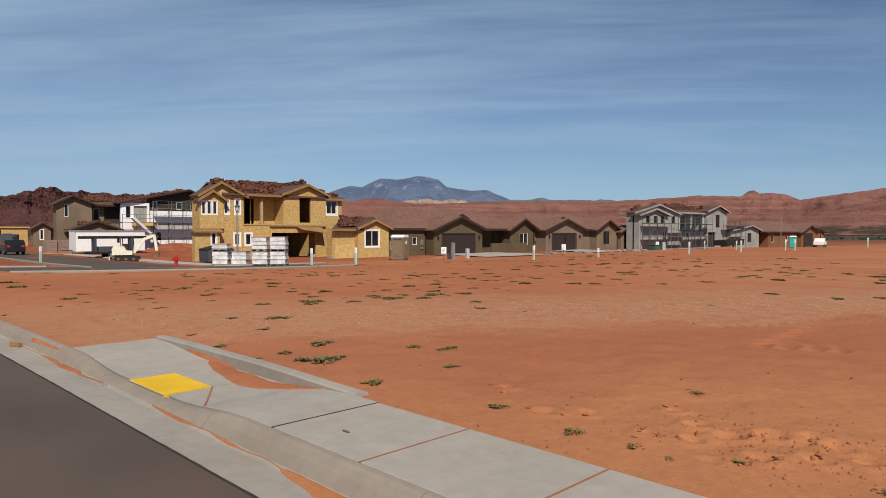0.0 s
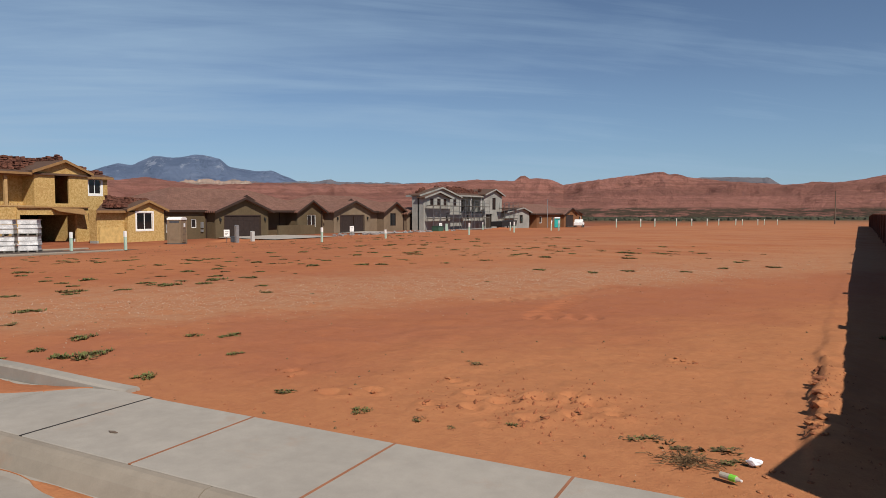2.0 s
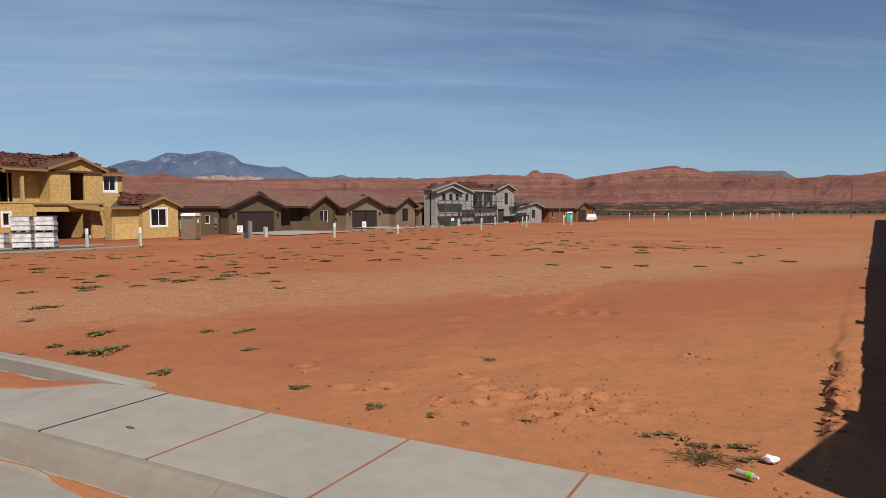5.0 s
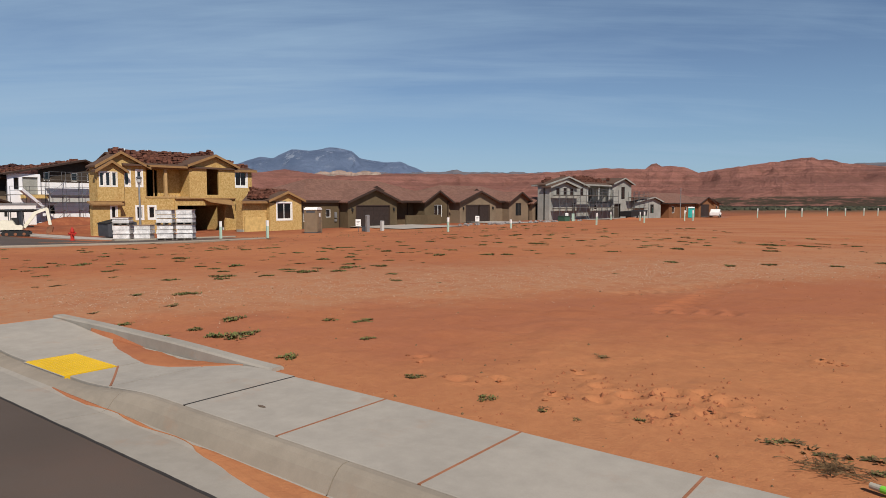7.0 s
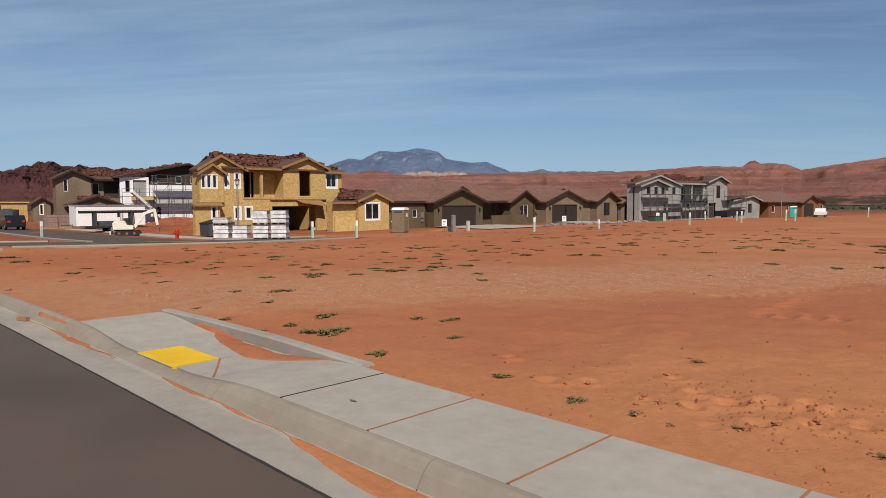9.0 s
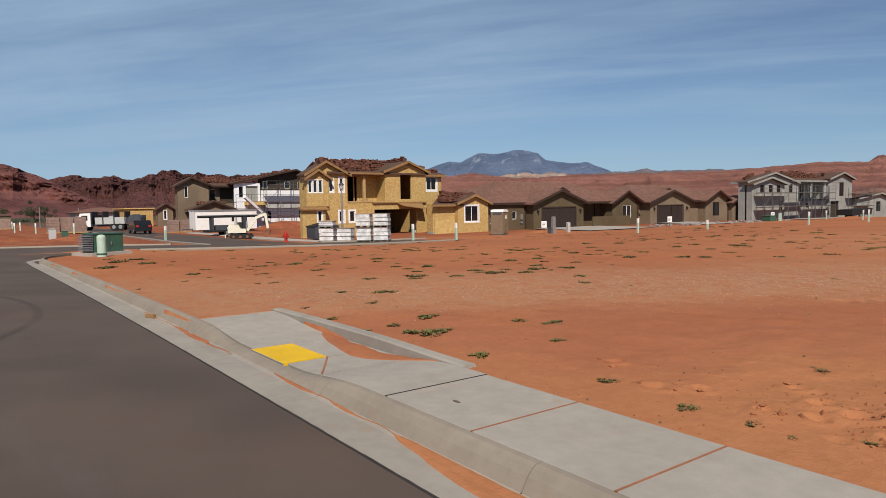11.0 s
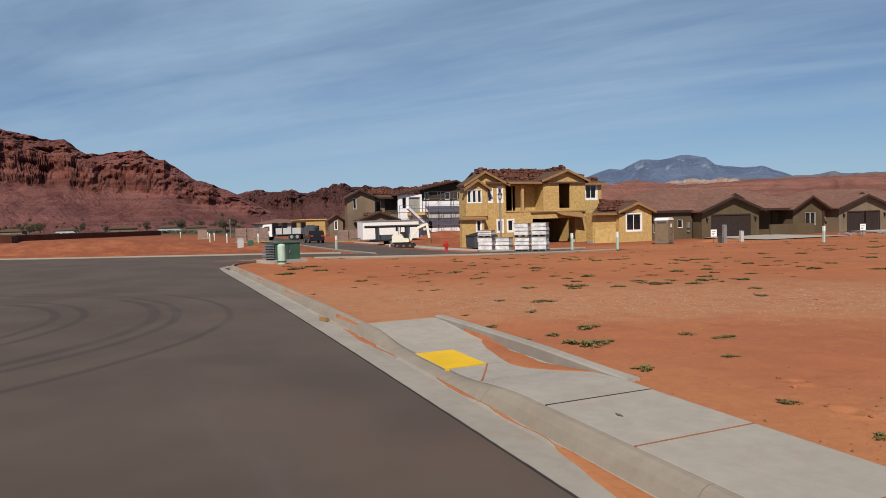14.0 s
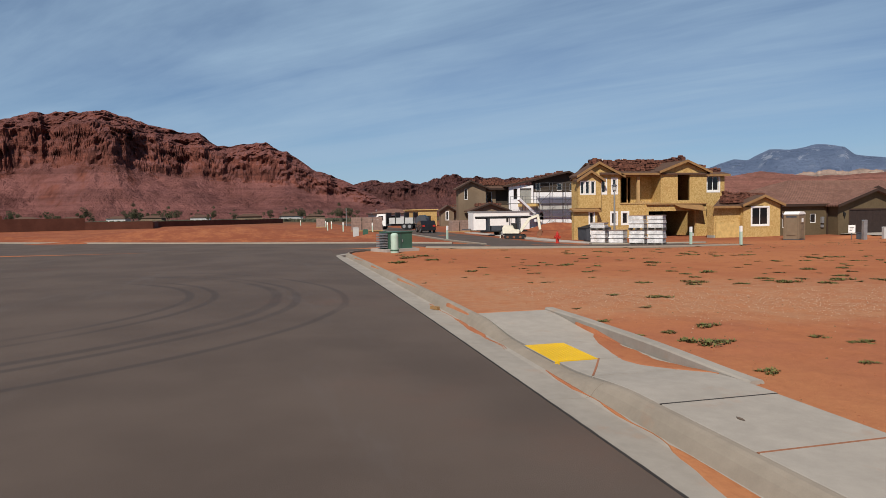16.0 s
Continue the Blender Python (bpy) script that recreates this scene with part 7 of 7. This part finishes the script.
# scrub belts on the valley floor
bm = bmesh.new()
for i in range(6400):
    if i % 2:
        a, r = radians(rnd.uniform(-20, 26)), rnd.choice((430, 560, 700, 900)) + rnd.gauss(0, 28)
    else:
        a, r = radians(rnd.uniform(80, 118)), rnd.uniform(320, 720)
    x, y = -r * math.sin(a), r * math.cos(a)
    s0 = rnd.uniform(0.5, 1.5)
    c = Vector((x, y, g(x, y) + s0 * 0.3))
    lo, hi = [], []
    for q in range(6):
        w = s0 * rnd.uniform(0.7, 1.6)
        ca, sa = math.cos(q * 1.047 + rnd.uniform(-0.3, 0.3)), math.sin(q * 1.047)
        lo.append(bm.verts.new(c + Vector((w * ca, w * sa, -0.5 * s0))))
        hi.append(bm.verts.new(c + Vector((w * 0.8 * ca, w * 0.8 * sa, s0 * rnd.uniform(0.15, 0.5)))))
    tp = bm.verts.new(c + Vector((rnd.uniform(-0.4, 0.4), rnd.uniform(-0.4, 0.4), s0 * rnd.uniform(0.5, 0.8))))
    for q in range(6):
        bm.faces.new((lo[q], lo[(q + 1) % 6], hi[(q + 1) % 6], hi[q]))
        bm.faces.new((hi[q], hi[(q + 1) % 6], tp))
solo("valley_scrub", bm, plain("grey_green_scrub", (0.05, 0.05, 0.03), 0.9, vary=0.5, scale=0.02, grain=0.5), "dark green scrub bushes across the valley floor", "scrub", "stuff")
# poles and wires beyond the wall
for x, y, h in ((9.2, 190, 8), (17, 150, 7.5), (30, 125, 7), (-176, 26, 4.2), (-150, 15.5, 4.0), (-46, 137.5, 6)):
    p = thing("utility_pole", "thin grey utility pole with a short crossarm", "pole", (x, y, g(x, y)), "utility poles")
    part("pole", tube(bmesh.new(), (0, 0, -0.5), (0, 0, h), 0.14 if x > 0 else 0.09, 0.09 if x > 0 else 0.06, 8), BARK if x > 0 else STEEL, p)
    part("crossarm", bx(-0.06, 0.06, -0.7 if x > 0 else -0.15, 0.7 if x > 0 else 0.15, h - 0.5, h - 0.38), BARK if x > 0 else STEEL, p)
fn = thing("wire_fence", "thin wire fence on steel posts beyond the wall", "fence", (20, 110, -0.5))
for i in range(14):
    x, y = 12 + 3.2 * i, 104 + 2.2 * i
    wpart("post", tube(bmesh.new(), (x, y, g(x, y) - 0.2), (x, y, g(x, y) + 3.0), 0.035, 0.035, 6), STEEL, fn)
for k in range(3):
    wpart("wire", tube(bmesh.new(), (12, 104, -0.2 + 2.6 - 0.8 * k), (12 + 3.2 * 13, 104 + 2.2 * 13, -0.5 + 2.6 - 0.8 * k), 0.015, 0.015, 5), STEEL, fn)

# ---- ground cover ----
WEED = plain("dry_green_weed", (0.115, 0.122, 0.038), 0.85, vary=0.4, scale=9)
DRY = plain("dry_brown_weed", (0.145, 0.088, 0.042), 0.9, vary=0.4, scale=9)


def weed_mesh(seed, blades, r, h, mats):
    """A low spreading weed: short blades in uneven clumps with bare soil between them."""
    rn = random.Random(seed)
    bm = bmesh.new()
    clumps = [(rn.uniform(0, 6.283), r * math.sqrt(rn.random()), rn.uniform(0.15, 0.42) * r, rn.uniform(0.5, 1.1)) for _ in range(8)]
    for i in range(blades):
        ca, cq, cr, ch = rn.choice(clumps)
        a = rn.uniform(0, 6.283)
        q = cr * math.sqrt(rn.random())
        p = Vector((cq * math.cos(ca) + q * math.cos(a), cq * math.sin(ca) + q * math.sin(a), -0.012))
        out = Vector((math.cos(a + rn.gauss(0, 0.6)), math.sin(a + rn.gauss(0, 0.6)), 0)) * rn.uniform(0.015, 0.06)
        hh = h * ch * rn.uniform(0.4, 1.1)
        side = Vector((-out.y, out.x, 0)).normalized() * rn.uniform(0.004, 0.010)
        mid, tip = p + out * 0.5 + Vector((0, 0, hh * 0.7)), p + out + Vector((0, 0, hh))
        b0, b1, m0, m1, t0 = (bm.verts.new(v) for v in (p - side, p + side, mid - side * 1.3, mid + side * 1.3, tip))
        mi = 1 if rn.random() < 0.25 else 0
        bm.faces.new((b0, b1, m1, m0)).material_index = mi
        bm.faces.new((m0, m1, t0)).material_index = mi
    return finish(bm, "weed", mats)


WEEDS = [weed_mesh(20 + k, 260, 0.17, 0.055, (WEED, DRY)) for k in range(3)] + [weed_mesh(30 + k, 170, 0.13, 0.042, (DRY, WEED)) for k in range(2)]
rnd = random.Random(12)
SPOTS = [(-7.5, 6.9, 0.8), (-7.0, 7.1, 0.9), (-6.1, 6.3, 0.7), (-6.2, 5.0, 0.8), (-4.4, 5.2, 0.5), (-3.4, 5.0, 0.6), (-2.8, 5.0, 0.5), (-3.2, 7.0, 0.8), (-13.3, 11.5, 1.6), (-13.2, 12.9, 1.4), (-16.3, 14.8, 1.3), (-14.0, 17.8, 1.3), (-12.2, 19.3, 1.2), (-4.8, 13.0, 0.7), (-6.8, 15.7, 0.7), (-10.5, 20.6, 1), (-14.1, 15.4, 1.1), (-2.7, 21.0, 1.1), (-1.9, 23.4, 1.1), (-0.5, 24.5, 1.1), (-4.4, 20.5, 1.1), (-6.7, 19.3, 1.1), (-5.2, 19.6, 1), (-15.6, 13.2, 1.3), (-11.1, 12.2, 0.9), (-14.4, 11.7, 1), (-13.5, 10.3, 1.2), (-16.3, 15.9, 1.1), (-14.1, 13.7, 1.2), (-12.7, 12.0, 1.2), (-13.1, 13.7, 1), (-9.1, 11.6, 0.5), (-17.2, 20.2, 1.4), (-16.7, 32.1, 1.2), (-16.9, 24.7, 1.2), (-7.7, 5.3, 1.3), (-8.6, 6.0, 0.9), (-10.7, 6.2, 1.1), (-8.5, 5.3, 0.7), (-8.5, 4.8, 0.6), (-9.7, 4.9, 0.7), (-11.1, 5.1, 0.6), (-20.9, 12.5, 1.5), (-20.0, 5.8, 1.2), (-25.5, 4.4, 2.2), (-17.0, 3.6, 0.6), (-15.6, 6.4, 0.8), (-25.9, 5.8, 1.8), (-12.6, 6.6, 0.7), (-13.8, 9.3, 1), (-10.1, 11.3, 0.8), (-28.0, 5.4, 2), (-20.1, 7.5, 1), (-21.0, 9.2, 1), (-20.4, 10.2, 1.1), (-17.3, 11.0, 0.9), (-18.1, 5.0, 0.8), (-17.9, 9.8, 0.9)]
SPOTS += [(-7.0, 6.95, 0.5), (-7.6, 5.55, 0.8), (-7.9, 5.15, 0.6), (-2.45, 4.95, 0.3), (-2.0, 5.2, 0.3), (-39.4, 12.7, 1.5), (-29.0, 6.2, 2.0), (-31.0, 5.6, 1.6)]
for i in range(360):
    u, v = rnd.random() ** 0.7, rnd.random()
    x, y = -2 - 38 * u, 7 + 46 * v * (0.35 + u)
    if rnd.random() < 0.6:
        a = rnd.choice(((-15, 14), (-18, 20), (-22, 33), (-19, 8), (-12, 27), (-24, 10), (-16, 46), (-10, 34), (-5, 30), (-26, 18)))
        x, y = a[0] + rnd.gauss(0, 2.6), a[1] + rnd.gauss(0, 2.4)
    if y < 5.2 or x > 0.06 * y - 0.6 or (x > -12 and y < 17):
        continue
    SPOTS.append((x, y, rnd.uniform(0.4, 1.15) ** 1.2 * (1 + 0.011 * y)))
SPOTS.sort(key=lambda p: p[0] ** 2 + p[1] ** 2)
far_verts, far_faces, far_mats = [], [], []
for i, (x, y, s0) in enumerate(SPOTS):
    k = rnd.randrange(3) if rnd.random() < 0.7 else 3 + rnd.randrange(2)
    z = float(ground_z(np.float64(x), np.float64(y)))
    m = Matrix.Translation((x, y, z)) @ Matrix.Rotation(rnd.uniform(0, 6.28), 4, "Z") @ Matrix.Diagonal((s0 * rnd.uniform(0.9, 1.5), s0, s0 * 0.75, 1))
    if i < 260:
        solo("weed_tuft", WEEDS[k], None, "low dry green weed tuft in red dirt" if k < 3 else "dry brown weed tuft in red dirt", "weed", group="weed tufts", at=m)
        continue
    base_i = len(far_verts)
    far_verts += [tuple(m @ v.co) for v in WEEDS[k].vertices]
    far_faces += [tuple(base_i + q for q in f.vertices) for f in WEEDS[k].polygons]
    far_mats += [f.material_index if k < 3 else 1 - f.material_index for f in WEEDS[k].polygons]
me = bpy.data.meshes.new("weed_patch")
me.from_pydata(far_verts, [], far_faces)
me.materials.append(WEED)
me.materials.append(DRY)
me.polygons.foreach_set("material_index", far_mats)
solo("weed_patch", me, None, "scattered low weeds far out on the lot", "weeds", "stuff")
# dead shrub by the end of the pavement
bm = bmesh.new()
rn = random.Random(5)
for i in range(190):
    a, q = rn.uniform(0, 6.283), rn.random()
    p = Vector((-0.62 + 0.30 * q * math.cos(a) * rn.uniform(0.3, 1.3), 4.98 + 0.14 * q * math.sin(a), 0.0))
    d = Vector((rn.gauss(0, 0.07), rn.gauss(0, 0.06), abs(rn.gauss(0, 0.025))))
    tube(bm, p, p + d * 0.8, 0.0035, 0.0015, 4, False)
solo("dead_shrub", bm, DRY, "tangled dead brown shrub lying on red dirt", "shrub")
for x, y, k, s0 in ((-0.95, 5.35, 3, 0.8), (-0.72, 5.22, 4, 0.7), (-0.42, 5.3, 4, 0.9), (-0.3, 5.12, 3, 0.6)):
    solo("weed_tuft", WEEDS[k], None, "low matted weed beside a dead shrub", "weed", group="weed tufts", at=Matrix.Translation((x, y, float(ground_z(np.float64(x), np.float64(y))))) @ Matrix.Diagonal((s0 * 1.5, s0, s0 * 0.7, 1)))

# pebbles: the nearest are single things, the rest one scatter
PEB = []
for k in range(4):
    bm = bmesh.new()
    rock_mesh(bm, (0, 0, 0.2), 1.0, rnd, 0.6)
    PEB.append(finish(bm, "pebble", STONE_MAT if k < 3 else DIRT))


def scatter(n, fx, name, size, label, mat, seed):
    """A joined scatter of small faceted stones."""
    rn = random.Random(seed)
    places = np.array([fx(rn) for _ in range(n)])
    heights = ground_z(places[:, 0], places[:, 1])
    vs, fs = [], []
    for (x, y), z in zip(places.tolist(), heights.tolist()):
        s0 = size * rn.uniform(0.35, 1.0) ** 1.5 * (1 + 0.02 * y)
        b = len(vs)
        for q in range(5):
            a = q * 1.257 + rn.uniform(-0.3, 0.3)
            vs.append((x + s0 * rn.uniform(0.7, 1.2) * math.cos(a), y + s0 * rn.uniform(0.7, 1.2) * math.sin(a), z - 0.3 * s0))
        vs.append((x + rn.uniform(-0.3, 0.3) * s0, y + rn.uniform(-0.3, 0.3) * s0, z + s0 * rn.uniform(0.4, 0.9)))
        fs += [(b + q, b + (q + 1) % 5, b + 5) for q in range(5)]
    me = bpy.data.meshes.new(name)
    me.from_pydata(vs, [], fs)
    me.materials.append(mat)
    return solo(name, me, None, label, "gravel", "stuff")


def gravel_place(rn):
    while True:
        c, t = rn.gauss(-13.9, 1.3), rn.uniform(-4, 17) if rn.random() < 0.8 else rn.uniform(-12, 30)
        x, y = 0.838 * c + 0.545 * t, -0.545 * c + 0.838 * t
        if y > 4.9 and x < 0.06 * y - 0.5 and x > -34:
            return x, y


def any_place(rn):
    while True:
        x, y = 1 - 34 * rn.random() ** 1.3, 4.5 + 36 * rn.random() ** 1.6
        if x < 0.06 * y - 0.4:
            return x, y


scatter(11000, gravel_place, "gravel", 0.017, "pale gravel scattered in a belt over red dirt", STONE_MAT, 91)
# clod colour carries shade: darker than the dirt, to offset bright sunlit facets
CLOD = plain("darkened_red_clod", (0.259, 0.094, 0.042), 0.95, vary=0.3, scale=20)
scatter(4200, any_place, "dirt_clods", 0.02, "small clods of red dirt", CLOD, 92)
scatter(450, any_place, "gravel", 0.011, "sparse pale pebbles over red dirt", STONE_MAT, 93)
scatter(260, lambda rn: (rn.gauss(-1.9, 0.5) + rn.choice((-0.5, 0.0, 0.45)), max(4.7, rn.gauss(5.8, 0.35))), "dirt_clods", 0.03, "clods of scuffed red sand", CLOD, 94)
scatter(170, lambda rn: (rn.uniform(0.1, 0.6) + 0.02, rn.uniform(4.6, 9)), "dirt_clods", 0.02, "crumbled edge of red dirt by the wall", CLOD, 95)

scatter(450, any_place, "weed_specks", 0.028, "tiny dry dark weeds dotted over red dirt", DRY, 97)
scatter(700, lambda rn: (-30 - 55 * rn.random() ** 2 * 0.2 - 8 * rn.random(), 8 + 60 * rn.random()), "weed_specks", 0.05, "tiny dry dark weeds dotted over red dirt", DRY, 98)
CLODS = []
for k in range(4):
    bm = bmesh.new()
    rock_mesh(bm, (0, 0, 0.15), 1.0, rnd, 0.55)
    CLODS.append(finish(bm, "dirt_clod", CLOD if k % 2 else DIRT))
rn = random.Random(44)
for i in range(96):
    if i < 34:
        y = rn.uniform(5.75, 8.7)
        x, s0 = 0.15 + 0.040 * (y - 5.9) + abs(rn.gauss(0, 0.06)), rn.uniform(0.02, 0.07)
        lb = "broken crust of red soil beside the wall's shade"
    elif i < 50:
        x, y, s0 = rn.uniform(-0.3, 0.25), rn.uniform(4.55, 5.1), rn.uniform(0.012, 0.03)
        lb = "small clod of red soil by the pavement"
    else:
        fx, fy, r = rn.choice(FOOTPRINTS)
        x, y, s0 = fx + rn.gauss(0, r), fy + rn.gauss(0, r * 0.7), rn.uniform(0.012, 0.04)
        lb = "small clod of kicked-up red sand"
    if y < 4.5:
        continue
    z = float(ground_z(np.float64(x), np.float64(y)))
    solo("dirt_clod", CLODS[i % 4], None, lb, "dirt clod", group="dirt clods", at=Matrix.Translation((x, y, z)) @ Matrix.Rotation(rn.uniform(0, 6.28), 4, "Z") @ Matrix.Diagonal((s0 * rn.uniform(0.8, 1.6), s0, s0 * rn.uniform(0.6, 1.1), 1)))
for x, y in ((1.47, 11.4), (1.3, 11.0), (1.7, 11.7)):
    solo("weed_tuft", WEEDS[0], None, "green weed clump in the shade of the wall", "weed", group="weed tufts", at=Matrix.Translation((x, y, float(ground_z(np.float64(x), np.float64(y))))) @ Matrix.Diagonal((1.2, 1.2, 1.6, 1)))
dt = thing("dump_trailer", "long black dump trailer parked by the grey house", "trailer", (-45.2, 111.5, g(-45.2, 111.5)), turn=90)
part("body", prism(bmesh.new(), [(-3.6, 0.5), (3.2, 0.5), (3.6, 1.5), (-3.6, 1.35)], 1, -1.0, 1.0), BLACK, dt)
for q in (-0.6, 0.4):
    for s0 in (-0.95, 0.95):
        wheel(dt, q, s0, 0.4)
part("tow_bar", bx(3.2, 4.4, -0.06, 0.06, 0.5, 0.6), DARK_GREY, dt)

# litter
lt = thing("crumpled_paper", "crumpled white paper scrap on red dirt", "litter", (-0.2, 5.07, 0.0))
bm = bmesh.new()
vs = bmesh.ops.create_icosphere(bm, subdivisions=2, radius=0.038)["verts"]
rn = random.Random(3)
for v in vs:
    k = rn.uniform(0.55, 1.25)
    v.co = Vector((v.co.x * k * 1.3, v.co.y * k * 0.8, v.co.z * k * 0.7 + 0.035))
part("scrap", bm, PAPER, lt)
bt = thing("plastic_bottle", "crushed clear plastic bottle with a lime-green label", "litter", (-0.32, 4.74, 0.02), turn=-25)
bt.scale = (0.48, 0.48, 0.48)
part("bottle", tube(tube(bmesh.new(), (-0.16, 0, 0), (0.06, 0, 0), 0.042, 0.045, 12), (0.06, 0, 0), (0.13, 0, 0), 0.045, 0.015, 12), CLEAR, bt)
part("label", tube(bmesh.new(), (-0.02, 0, 0), (0.07, 0, 0.002), 0.048, 0.047, 12), LIME, bt)
part("cap", tube(bmesh.new(), (0.13, 0, 0), (0.15, 0, 0), 0.017, 0.017, 10), WHITE, bt)
fl = thing("leaf_scrap", "dark dead leaf lying on the pavement", "litter", (-4.75, 3.55, 0.004))
part("leaf", prism(bmesh.new(), [(-0.05, 0), (-0.01, -0.018), (0.04, -0.008), (0.055, 0.004), (0.0, 0.016)], 2, 0, 0.006), BARK, fl)
wd = thing("wood_offcut", "short raw wood offcut lying in the gutter", "offcut", (-13.1, street_y(2.82, -13.1), g(-13.1, 3) - 0.17), turn=25)
part("block", bx(-0.11, 0.11, -0.035, 0.035, 0, 0.06), RAW_EDGE, wd)
